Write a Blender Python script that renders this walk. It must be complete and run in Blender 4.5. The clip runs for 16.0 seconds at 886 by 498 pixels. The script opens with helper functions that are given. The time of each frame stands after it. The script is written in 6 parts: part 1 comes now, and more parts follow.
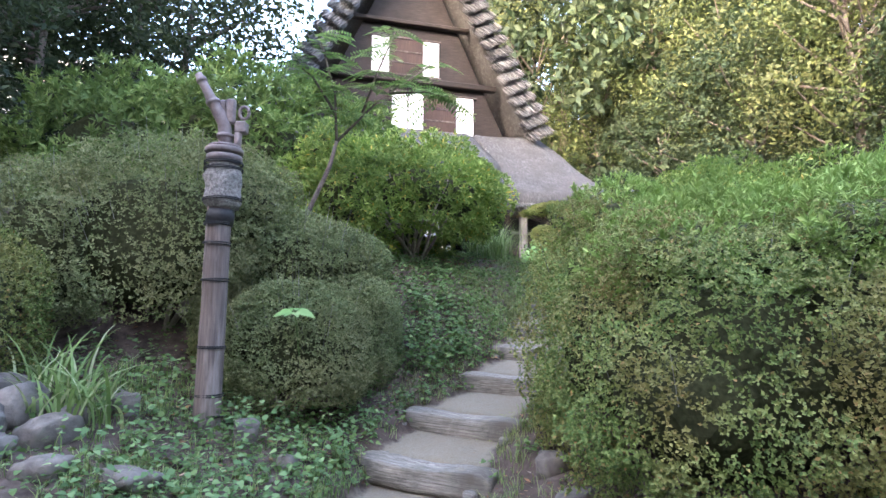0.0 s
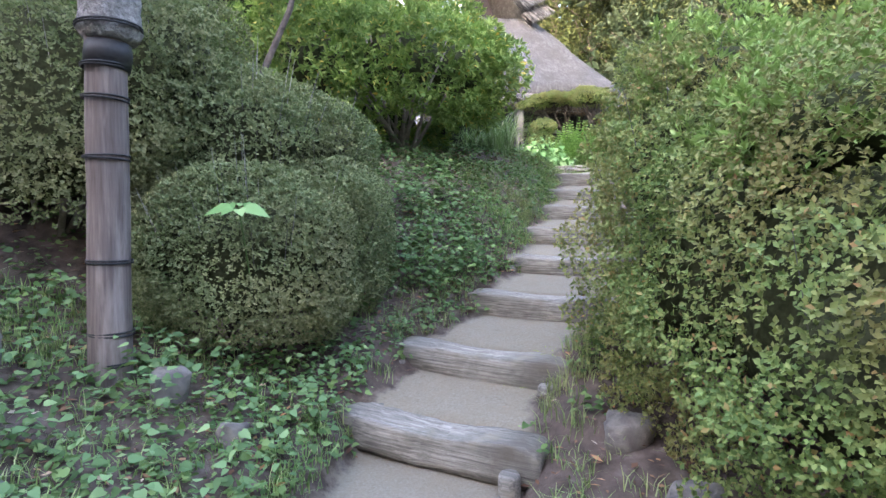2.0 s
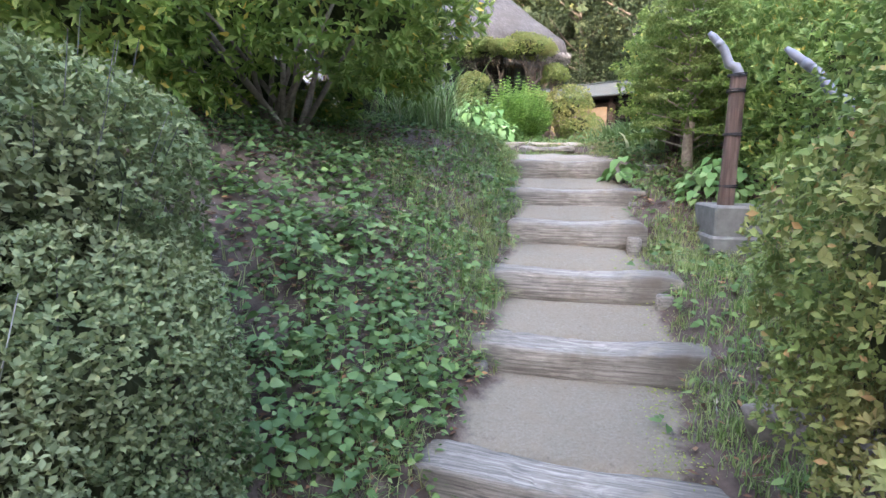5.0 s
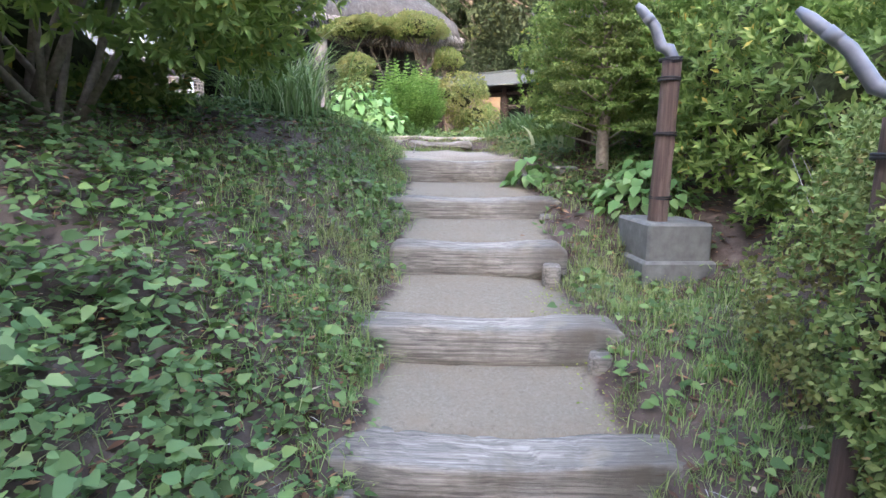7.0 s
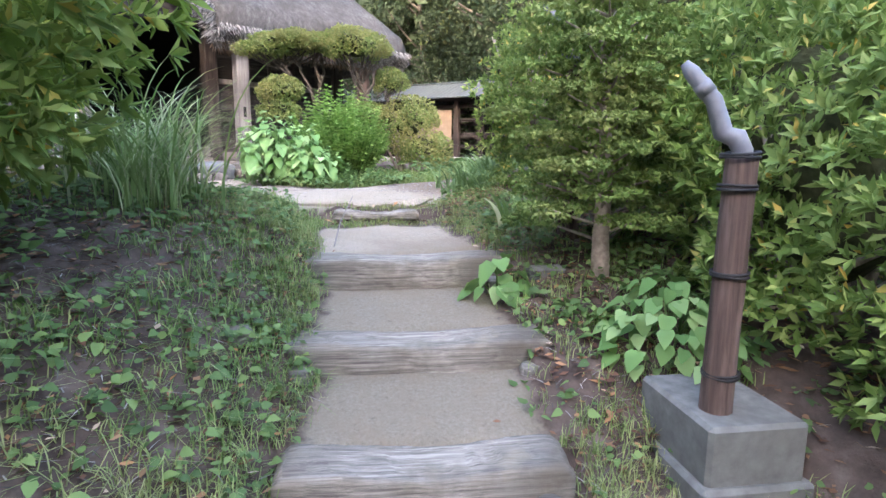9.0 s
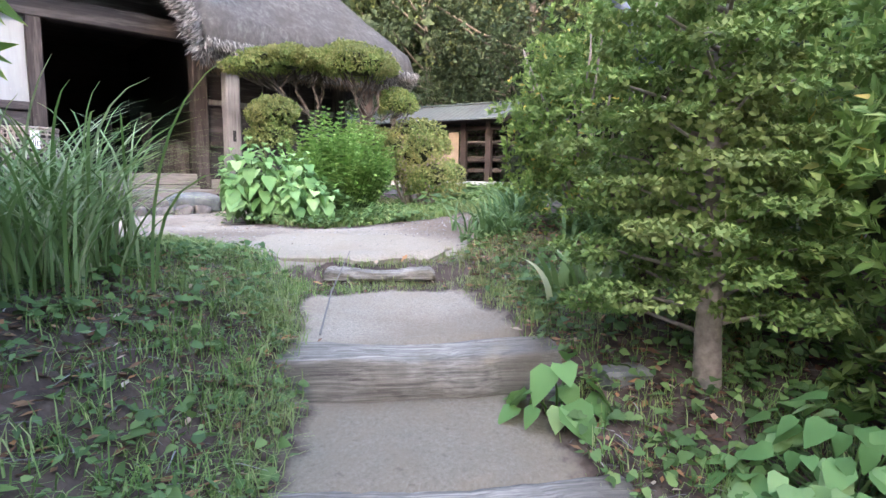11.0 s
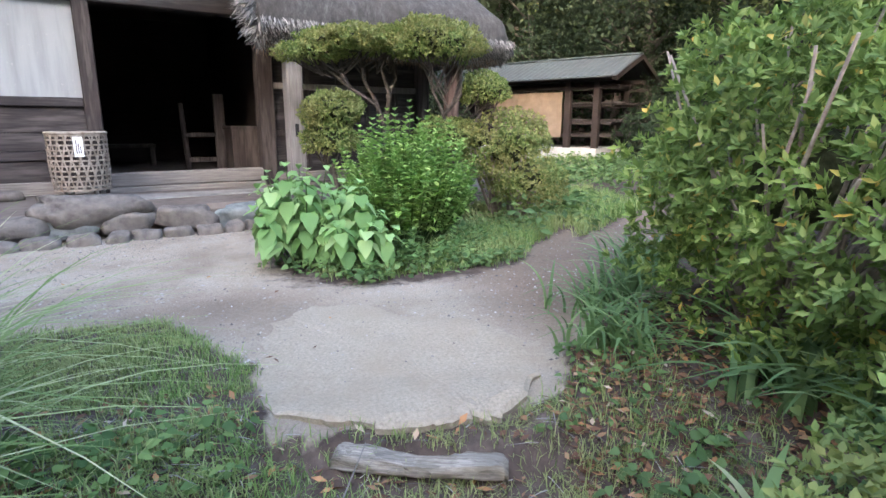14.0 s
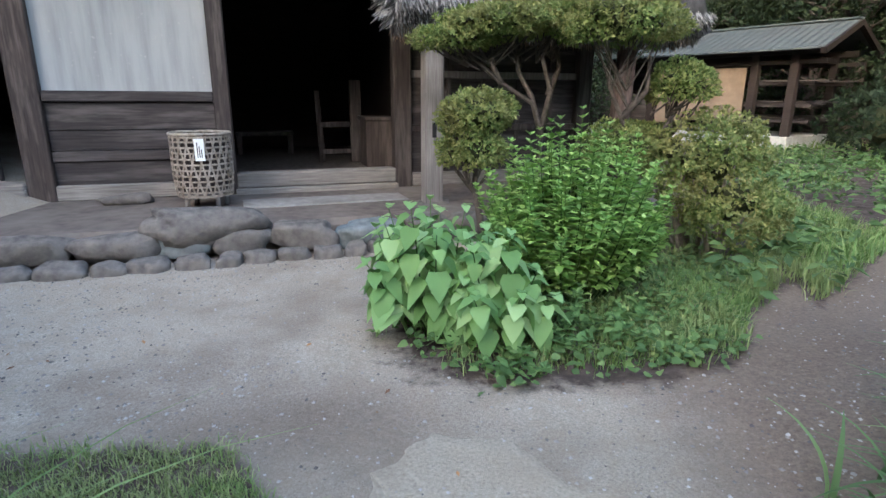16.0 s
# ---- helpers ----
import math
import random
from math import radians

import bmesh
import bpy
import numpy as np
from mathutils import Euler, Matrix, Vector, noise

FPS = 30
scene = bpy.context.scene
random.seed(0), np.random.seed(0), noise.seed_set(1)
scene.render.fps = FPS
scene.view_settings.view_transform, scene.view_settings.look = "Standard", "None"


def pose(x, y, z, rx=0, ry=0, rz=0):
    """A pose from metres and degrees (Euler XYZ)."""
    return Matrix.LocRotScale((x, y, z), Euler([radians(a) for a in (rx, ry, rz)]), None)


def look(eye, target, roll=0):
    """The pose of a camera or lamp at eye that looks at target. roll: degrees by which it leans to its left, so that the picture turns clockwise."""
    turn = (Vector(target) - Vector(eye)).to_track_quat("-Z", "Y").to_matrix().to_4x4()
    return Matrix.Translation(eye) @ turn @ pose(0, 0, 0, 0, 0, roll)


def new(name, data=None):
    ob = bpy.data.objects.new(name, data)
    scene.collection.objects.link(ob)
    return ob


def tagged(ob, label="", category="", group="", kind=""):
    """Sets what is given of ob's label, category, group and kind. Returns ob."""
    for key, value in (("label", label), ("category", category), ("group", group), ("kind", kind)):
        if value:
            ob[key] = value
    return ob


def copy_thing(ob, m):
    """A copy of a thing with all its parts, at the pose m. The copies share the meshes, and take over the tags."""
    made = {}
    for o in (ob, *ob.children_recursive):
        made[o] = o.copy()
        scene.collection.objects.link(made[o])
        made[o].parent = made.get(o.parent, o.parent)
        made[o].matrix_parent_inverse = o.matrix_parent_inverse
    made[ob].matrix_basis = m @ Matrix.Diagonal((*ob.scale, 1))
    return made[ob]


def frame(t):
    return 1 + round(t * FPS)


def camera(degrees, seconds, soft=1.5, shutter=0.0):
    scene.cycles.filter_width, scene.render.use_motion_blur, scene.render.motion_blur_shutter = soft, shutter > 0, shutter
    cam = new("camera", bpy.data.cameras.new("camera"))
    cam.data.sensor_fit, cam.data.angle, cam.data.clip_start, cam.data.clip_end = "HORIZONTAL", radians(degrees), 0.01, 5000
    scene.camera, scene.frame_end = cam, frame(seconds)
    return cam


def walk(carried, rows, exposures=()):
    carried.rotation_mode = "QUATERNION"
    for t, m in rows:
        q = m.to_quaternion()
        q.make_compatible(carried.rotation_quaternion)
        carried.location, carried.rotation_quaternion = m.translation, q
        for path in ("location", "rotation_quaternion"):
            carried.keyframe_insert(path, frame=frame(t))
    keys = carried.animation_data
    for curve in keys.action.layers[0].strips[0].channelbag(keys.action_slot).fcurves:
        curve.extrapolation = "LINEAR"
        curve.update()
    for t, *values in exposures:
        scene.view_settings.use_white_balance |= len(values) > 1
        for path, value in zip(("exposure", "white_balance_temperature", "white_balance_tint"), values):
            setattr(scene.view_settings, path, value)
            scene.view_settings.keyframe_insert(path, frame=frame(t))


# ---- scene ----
cam = camera(77.7, 16.0)
METRES, EYE, TILT, LEAN, TURN = 10.0, 1.35, 0.0, 0.0, 0.0
ROWS = [
    (0.0, 0.0, 0.0, 0.0, -0.03, 6.69, -0.22),
    (0.5, -0.0102, 0.0385, 0.0014, -0.11, 5.43, -0.47),
    (1.0, -0.0162, 0.0683, -0.0022, -0.73, 3.91, -0.43),
    (1.5, -0.0191, 0.1099, -0.0043, -1.51, 0.43, -0.42),
    (2.0, -0.0216, 0.1383, -0.0042, -2.48, -3.04, -0.35),
    (2.5, -0.0281, 0.1802, -0.0049, -3.22, -5.94, -0.43),
    (3.0, -0.0352, 0.2127, 0.0097, -4.8, -7.23, -0.52),
    (3.5, -0.0362, 0.2464, 0.0061, -6.66, -7.13, -0.39),
    (4.0, -0.031, 0.2878, 0.0209, -7.84, -7.63, -0.39),
    (6.5, 0.0137, 0.4361, 0.0612, -20.7, -9.21, -0.54),
    (7.0, 0.0253, 0.4558, 0.0596, -22.87, -9.58, -0.6),
    (7.5, 0.0384, 0.4959, 0.0745, -24.65, -10.95, -0.68),
    (8.0, 0.0449, 0.5136, 0.0855, -26.11, -10.78, -0.68),
    (8.5, 0.0638, 0.5414, 0.0879, -27.36, -10.6, -0.5),
    (9.0, 0.0867, 0.5745, 0.109, -27.8, -9.33, -0.34),
    (9.5, 0.0919, 0.5968, 0.1159, -27.79, -6.94, -0.51),
    (12.0, 0.1417, 0.7036, 0.1383, -26.85, -8.32, -0.57),
    (12.5, 0.1488, 0.7241, 0.1552, -25.79, -10.2, -0.58),
    (13.0, 0.1582, 0.7436, 0.1565, -24.82, -11.56, -0.42),
    (13.5, 0.1784, 0.7653, 0.1751, -21.43, -12.65, -0.24),
    (14.0, 0.1832, 0.7765, 0.1804, -17.23, -12.72, -0.19),
    (14.5, 0.1872, 0.8076, 0.1795, -13.55, -13.29, -0.4),
    (15.0, 0.1861, 0.8461, 0.1948, -9.26, -14.03, -0.56),
    (15.5, 0.187, 0.8613, 0.2019, -6.26, -14.68, -0.41),
    (16.0, 0.1938, 0.8978, 0.2059, -3.05, -15.61, -0.36),
]
walk(cam, [(t, pose(0, 0, EYE, TILT, LEAN, TURN) @ pose(METRES * x, METRES * y, METRES * z, 90 + pitch, roll, yaw)) for t, x, y, z, yaw, pitch, roll in ROWS],
     exposures=[(0.0, 4.46, 6350, 20), (2.0, 4.57, 6400, 20), (3.5, 4.67, 6500, 20), (7.0, 4.49, 6400, 20), (9.5, 4.41, 6300, 20), (12.5, 4.14, 6200, 18), (14.5, 3.72, 6150, 14), (16.0, 3.37, 6050, 10)])

# ---- world and light ----
world = bpy.data.worlds.new("sky")
scene.world = world
world.use_nodes = True
wn = world.node_tree
sky = wn.nodes.new("ShaderNodeTexSky")
sky.sky_type = "NISHITA"
sky.sun_disc = False
SUN_EL, SUN_AZ = 15.0, 212.0          # degrees; azimuth clockwise from +y
sky.sun_elevation, sky.sun_rotation = radians(SUN_EL), radians(SUN_AZ)
sky.air_density, sky.dust_density, sky.ozone_density = 1.0, 4.0, 1.0
wn.links.new(sky.outputs["Color"], wn.nodes["Background"].inputs["Color"])
wn.nodes["Background"].inputs["Strength"].default_value = 0.15
sun_data = bpy.data.lights.new("sun", "SUN")
sun_data.energy, sun_data.angle, sun_data.color = 0.5, radians(1.5), (1.0, 0.93, 0.8)
sun = new("sun", sun_data)
ce = math.cos(radians(SUN_EL))
sun.matrix_world = look((ce * math.sin(radians(SUN_AZ)) * 60, ce * math.cos(radians(SUN_AZ)) * 60, math.sin(radians(SUN_EL)) * 60), (0, 0, 0))

rng = np.random.default_rng(7)


# ---- materials ----
class Mat:
    """A small node builder round one Principled shader."""
    def __init__(self, name, rough=0.8, spec=0.3, metal=0.0):
        self.m = bpy.data.materials.new(name)
        self.m.use_nodes = True
        self.t = self.m.node_tree
        self.p = self.t.nodes["Principled BSDF"]
        self.p.inputs["Roughness"].default_value = rough
        self.p.inputs["Specular IOR Level"].default_value = spec
        self.p.inputs["Metallic"].default_value = metal

    def add(self, kind, **kw):
        n = self.t.nodes.new("ShaderNode" + kind)
        for k, v in kw.items():
            n.inputs[k].default_value = v
        return n

    def link(self, a, b):
        self.t.links.new(a, b)

    def coords(self, scale=(1, 1, 1), kind="Object"):
        c, mp = self.add("TexCoord"), self.add("Mapping")
        mp.inputs["Scale"].default_value = scale
        self.link(c.outputs[kind], mp.inputs["Vector"])
        return mp.outputs["Vector"]

    def noise(self, scale, detail=4.0, rough=0.55, co=None, stretch=(1, 1, 1)):
        n = self.add("TexNoise", Scale=scale, Detail=detail, Roughness=rough)
        self.link(co if co is not None else self.coords(stretch), n.inputs["Vector"])
        return n.outputs["Fac"]

    def ramp(self, fac, stops):
        r = self.t.nodes.new("ShaderNodeValToRGB")
        e = r.color_ramp.elements
        while len(e) < len(stops):
            e.new(0.5)
        for el, (pos, col) in zip(e, stops):
            el.position, el.color = pos, (*col, 1)
        self.link(fac, r.inputs["Fac"])
        return r.outputs["Color"]

    def mix(self, fac, a, b, blend="MIX"):
        m = self.t.nodes.new("ShaderNodeMix")
        m.data_type, m.blend_type = "RGBA", blend
        for sock, v in ((m.inputs[0], fac), (m.inputs[6], a), (m.inputs[7], b)):
            if isinstance(v, (int, float)):
                sock.default_value = v
            elif isinstance(v, tuple):
                sock.default_value = (*v, 1)
            else:
                self.link(v, sock)
        return m.outputs[2]

    def bump(self, height, strength=0.4, distance=0.01):
        b = self.add("Bump", Strength=strength, Distance=distance)
        self.link(height, b.inputs["Height"])
        self.link(b.outputs["Normal"], self.p.inputs["Normal"])

    def colour(self, c):
        if isinstance(c, tuple):
            self.p.inputs["Base Color"].default_value = (*c, 1)
        else:
            self.link(c, self.p.inputs["Base Color"])
        return self

    def done(self):
        return self.m


def leaf_mat(name, stops, patch=None, patch_amount=0.5, patch_scale=2.0, glow=0.25, rough=0.62, lit=0.4):
    """Leaves: each leaf its own tone, patches of another tone over the plant, light through the blade."""
    k = Mat(name, rough, 0.2)
    geo = k.add("NewGeometry")
    c = k.ramp(geo.outputs["Random Per Island"], stops)
    if patch:
        f = k.ramp(k.noise(patch_scale, 3), [(0.42, (0, 0, 0)), (0.62, (patch_amount,) * 3)])
        c = k.mix(f, c, patch)
    k.colour(c)
    tr = k.add("BsdfTranslucent")
    k.link(k.mix(lit, c, (0.26, 0.36, 0.07)), tr.inputs["Color"])
    ms = k.t.nodes.new("ShaderNodeMixShader")
    ms.inputs[0].default_value = glow
    k.link(k.p.outputs[0], ms.inputs[1])
    k.link(tr.outputs[0], ms.inputs[2])
    k.link(ms.outputs[0], k.t.nodes["Material Output"].inputs["Surface"])
    return k.done()


def wood_mat(name, dark, light, rough=0.75, grain=(2, 2, 30), worn=None, along="Z", bump=0.5):
    """Wood with grain along one axis of its object, stains and, if given, a worn tone."""
    st = {"X": (1.2, 26, 26), "Y": (26, 1.2, 26), "Z": (26, 26, 1.2)}[along]
    k = Mat(name, rough, 0.25)
    g = k.noise(2.2, 6, 0.65, stretch=st)
    c = k.ramp(g, [(0.3, dark), (0.7, light)])
    stain = k.noise(1.7, 4)
    c = k.mix(k.ramp(stain, [(0.35, (0, 0, 0)), (0.75, (0.6, 0.6, 0.6))]), c, tuple(v * 0.55 for v in dark))
    if worn:
        w = k.noise(3.0, 5, 0.6, stretch=tuple(0.3 + v * 0.12 for v in st))
        c = k.mix(k.ramp(w, [(0.5, (0, 0, 0)), (0.68, (0.85, 0.85, 0.85))]), c, worn)
    oi = k.add("ObjectInfo")
    v = k.ramp(oi.outputs["Random"], [(0, (0.82, 0.82, 0.82)), (1, (1.12, 1.1, 1.08))])
    k.colour(k.mix(1.0, c, v, "MULTIPLY"))
    k.bump(g, bump, 0.006)
    return k.done()


def plain_mat(name, a, b, scale=12, rough=0.8, bump=0.3, metal=0.0, spec=0.3, dist=0.006, big=None):
    k = Mat(name, rough, spec, metal)
    n = k.noise(scale, 6, 0.6)
    c = k.ramp(n, [(0.3, a), (0.72, b)])
    if big:
        c = k.mix(k.ramp(k.noise(1.4, 4), [(0.4, (0, 0, 0)), (0.7, (0.7, 0.7, 0.7))]), c, big)
    k.colour(c)
    k.bump(n, bump, dist)
    return k.done()


M_HEDGE = leaf_mat("hedge_leaves", [(0, (0.10, 0.132, 0.062)), (0.6, (0.168, 0.205, 0.095)), (1, (0.25, 0.285, 0.14))], (0.25, 0.225, 0.12), 0.45, 1.6)
M_AZALEA = leaf_mat("azalea_leaves", [(0, (0.075, 0.128, 0.042)), (0.5, (0.155, 0.23, 0.07)), (0.95, (0.27, 0.335, 0.112)), (1, (0.36, 0.2, 0.09))], (0.3, 0.185, 0.085), 0.5, 1.3)
M_RHODO = leaf_mat("bright_shrub_leaves", [(0, (0.085, 0.15, 0.036)), (0.55, (0.185, 0.29, 0.072)), (0.96, (0.36, 0.45, 0.15)), (1, (0.75, 0.47, 0.1))], (0.093, 0.143, 0.057), 0.5, 1.5, glow=0.32)
M_FLOWER = leaf_mat("overhanging_shrub_leaves", [(0, (0.13, 0.22, 0.048)), (0.55, (0.241, 0.360, 0.076)), (0.95, (0.483, 0.576, 0.171)), (1, (0.927, 0.605, 0.114))], (0.093, 0.143, 0.057), 0.5, 1.5, glow=0.36)
M_FRESH = leaf_mat("azalea_tip_leaves", [(0, (0.15, 0.25, 0.06)), (0.55, (0.27, 0.41, 0.11)), (1, (0.45, 0.58, 0.22))], (0.2, 0.24, 0.08), 0.4, 1.5, glow=0.32)
M_BRIGHT = leaf_mat("fresh_shrub_leaves", [(0, (0.14, 0.27, 0.068)), (0.6, (0.265, 0.45, 0.125)), (1, (0.45, 0.62, 0.22))], glow=0.32)
M_TALL = leaf_mat("tall_shrub_leaves", [(0, (0.07, 0.13, 0.035)), (0.6, (0.15, 0.235, 0.065)), (1, (0.28, 0.36, 0.12))], (0.07, 0.11, 0.045), 0.5, 1.2, glow=0.3)
M_MAPLE = leaf_mat("layered_tree_leaves", [(0, (0.074, 0.134, 0.034)), (0.6, (0.156, 0.249, 0.067)), (1, (0.246, 0.311, 0.101))], (0.246, 0.228, 0.090), 0.4, 2.2)
M_BROAD = leaf_mat("broad_leaves", [(0, (0.085, 0.185, 0.055)), (0.6, (0.16, 0.3, 0.102)), (1, (0.275, 0.4, 0.175))], glow=0.3)
M_WEED = leaf_mat("weed_leaves", [(0, (0.05, 0.1, 0.036)), (0.6, (0.105, 0.19, 0.062)), (1, (0.2, 0.295, 0.1))], (0.07, 0.115, 0.055), 0.5, 1.0)
M_DARKWEED = leaf_mat("dark_weed_leaves", [(0, (0.056, 0.098, 0.039)), (0.7, (0.111, 0.196, 0.077)), (1, (0.205, 0.279, 0.116))])
M_LUSH = leaf_mat("lush_weed_leaves", [(0, (0.075, 0.145, 0.062)), (0.6, (0.135, 0.235, 0.1)), (1, (0.23, 0.335, 0.15))], glow=0.3)
M_GRASS = leaf_mat("grass_blades", [(0, (0.087, 0.166, 0.046)), (0.6, (0.185, 0.300, 0.091)), (1, (0.358, 0.415, 0.182))], (0.326, 0.291, 0.159), 0.4, 1.2)
M_SILVER = leaf_mat("silver_grass_blades", [(0, (0.118, 0.196, 0.066)), (0.6, (0.236, 0.333, 0.132)), (1, (0.472, 0.490, 0.308))], glow=0.3)
M_TOPIARY = leaf_mat("topiary_leaves", [(0, (0.09, 0.14, 0.042)), (0.6, (0.185, 0.25, 0.078)), (1, (0.33, 0.36, 0.13))], (0.3, 0.2, 0.1), 0.35, 3.0)
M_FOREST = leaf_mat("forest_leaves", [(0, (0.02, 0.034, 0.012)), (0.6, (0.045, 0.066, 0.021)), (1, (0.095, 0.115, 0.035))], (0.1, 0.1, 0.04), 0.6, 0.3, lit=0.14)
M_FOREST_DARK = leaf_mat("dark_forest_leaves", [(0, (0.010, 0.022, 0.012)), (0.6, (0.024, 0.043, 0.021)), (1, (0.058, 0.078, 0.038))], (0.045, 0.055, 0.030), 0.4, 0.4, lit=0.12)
M_FERN = leaf_mat("feathery_leaves", [(0, (0.06, 0.13, 0.05)), (0.6, (0.12, 0.22, 0.09)), (1, (0.22, 0.32, 0.14))], glow=0.35)
M_LITTER = leaf_mat("fallen_leaves", [(0, (0.075, 0.038, 0.026)), (0.5, (0.16, 0.082, 0.05)), (0.8, (0.27, 0.16, 0.09)), (0.93, (0.4, 0.2, 0.09)), (1, (0.46, 0.4, 0.33))], glow=0.05, rough=0.8)
# dark green-brown of the bush cores: shade between leaves, put in as colour
M_CORE_SHADE = plain_mat("painted_core_shade", (0.03, 0.036, 0.018), (0.085, 0.09, 0.046), 30, 0.95, 0.8, spec=0.05)
M_BARK = plain_mat("bark", (0.045, 0.036, 0.03), (0.135, 0.115, 0.098), 25, 0.9, 0.7)
M_GREYBARK = plain_mat("grey_bark", (0.16, 0.13, 0.11), (0.36, 0.31, 0.27), 30, 0.85, 0.6)
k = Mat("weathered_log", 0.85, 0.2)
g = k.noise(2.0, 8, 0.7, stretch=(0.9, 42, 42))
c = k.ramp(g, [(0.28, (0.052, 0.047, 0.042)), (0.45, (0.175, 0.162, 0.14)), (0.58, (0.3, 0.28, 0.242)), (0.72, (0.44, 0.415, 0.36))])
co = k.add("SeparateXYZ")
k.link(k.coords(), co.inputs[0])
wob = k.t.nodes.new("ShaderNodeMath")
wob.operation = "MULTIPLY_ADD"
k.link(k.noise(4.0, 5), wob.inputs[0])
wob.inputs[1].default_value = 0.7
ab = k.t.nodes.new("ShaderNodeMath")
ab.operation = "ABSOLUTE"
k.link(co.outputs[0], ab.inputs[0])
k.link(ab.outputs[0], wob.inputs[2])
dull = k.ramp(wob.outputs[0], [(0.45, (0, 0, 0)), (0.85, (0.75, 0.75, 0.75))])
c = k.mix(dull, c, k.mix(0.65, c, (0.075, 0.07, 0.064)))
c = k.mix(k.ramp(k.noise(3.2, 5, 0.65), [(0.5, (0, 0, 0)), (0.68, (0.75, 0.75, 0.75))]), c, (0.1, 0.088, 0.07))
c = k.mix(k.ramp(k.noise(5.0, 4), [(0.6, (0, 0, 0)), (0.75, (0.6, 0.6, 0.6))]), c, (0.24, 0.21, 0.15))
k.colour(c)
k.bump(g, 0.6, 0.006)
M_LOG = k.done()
M_POLE = wood_mat("weathered_pole_wood", (0.085, 0.066, 0.06), (0.2, 0.165, 0.15), 0.85, worn=(0.29, 0.25, 0.23), along="Z", bump=0.9)
M_POST = wood_mat("brown_post_wood", (0.055, 0.036, 0.03), (0.16, 0.112, 0.095), 0.8, along="Z", bump=0.9, worn=(0.2, 0.15, 0.13))
M_DARKWOOD = wood_mat("smoked_house_wood", (0.028, 0.023, 0.022), (0.08, 0.068, 0.066), 0.6, along="X", bump=0.3, worn=(0.125, 0.11, 0.105))
M_DARKPOST = wood_mat("smoked_post_wood", (0.034, 0.026, 0.024), (0.1, 0.08, 0.072), 0.6, along="Z", bump=0.4, worn=(0.15, 0.128, 0.115))
M_GREYWOOD = wood_mat("silvered_board", (0.15, 0.135, 0.12), (0.36, 0.33, 0.3), 0.75, along="X", bump=0.4)
M_PALEPOST = wood_mat("silvered_post", (0.2, 0.18, 0.17), (0.44, 0.42, 0.4), 0.8, along="Z", bump=0.5)
# dark old boards, deepened further so the colour carries shade
M_SHADEWOOD = wood_mat("dark_boards_with_shade", (0.016, 0.012, 0.011), (0.044, 0.034, 0.030), 0.7, along="X", bump=0.4)
M_PLY = plain_mat("plywood_panel", (0.2, 0.152, 0.11), (0.28, 0.222, 0.165), 5, 0.75, 0.1, big=(0.17, 0.125, 0.09))
M_ROCK = plain_mat("field_stone", (0.075, 0.067, 0.062), (0.25, 0.225, 0.2), 11, 0.92, 1.0, big=(0.15, 0.13, 0.112), dist=0.03)
M_CONCRETE = plain_mat("old_concrete", (0.1, 0.104, 0.098), (0.225, 0.23, 0.218), 16, 0.9, 0.5, big=(0.085, 0.088, 0.08))
M_WHITECONC = plain_mat("pale_plinth", (0.36, 0.36, 0.34), (0.52, 0.52, 0.49), 10, 0.9, 0.2, big=(0.3, 0.3, 0.28))
M_PIPE = plain_mat("grey_pipe_plastic", (0.115, 0.125, 0.148), (0.175, 0.187, 0.215), 20, 0.45, 0.1, big=(0.1, 0.105, 0.115))
M_PIPEBROWN = plain_mat("brown_painted_iron", (0.13, 0.105, 0.105), (0.22, 0.185, 0.18), 30, 0.55, 0.3)
M_WIRE = plain_mat("black_wire", (0.012, 0.012, 0.013), (0.03, 0.03, 0.032), 40, 0.6, 0.2)
M_BAST = plain_mat("frayed_bark_wrap", (0.1, 0.095, 0.09), (0.36, 0.34, 0.32), 45, 0.95, 1.0, dist=0.02)
M_BAMBOO = plain_mat("woven_bamboo", (0.2, 0.155, 0.115), (0.46, 0.4, 0.335), 22, 0.65, 0.3)
M_PAPER = plain_mat("white_paper", (0.78, 0.78, 0.76), (0.86, 0.86, 0.84), 6, 0.85, 0.05)
M_TIN = plain_mat("grey_metal_roofing", (0.05, 0.062, 0.064), (0.09, 0.105, 0.107), 8, 0.8, 0.15, big=(0.07, 0.075, 0.075))
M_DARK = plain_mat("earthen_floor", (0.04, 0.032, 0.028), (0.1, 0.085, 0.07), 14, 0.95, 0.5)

# plaster with faint run-down stains
k = Mat("white_plaster", 0.9, 0.2)
n = k.noise(1.6, 5, 0.6, stretch=(5, 5, 0.5))
c = k.ramp(n, [(0.3, (0.29, 0.3, 0.295)), (0.6, (0.4, 0.412, 0.405))])
c = k.mix(k.ramp(k.noise(26, 3), [(0.66, (0, 0, 0)), (0.74, (0.5, 0.5, 0.5))]), c, (0.5, 0.49, 0.46))
k.colour(c)
k.bump(k.noise(30, 5), 0.15, 0.004)
M_PLASTER = k.done()

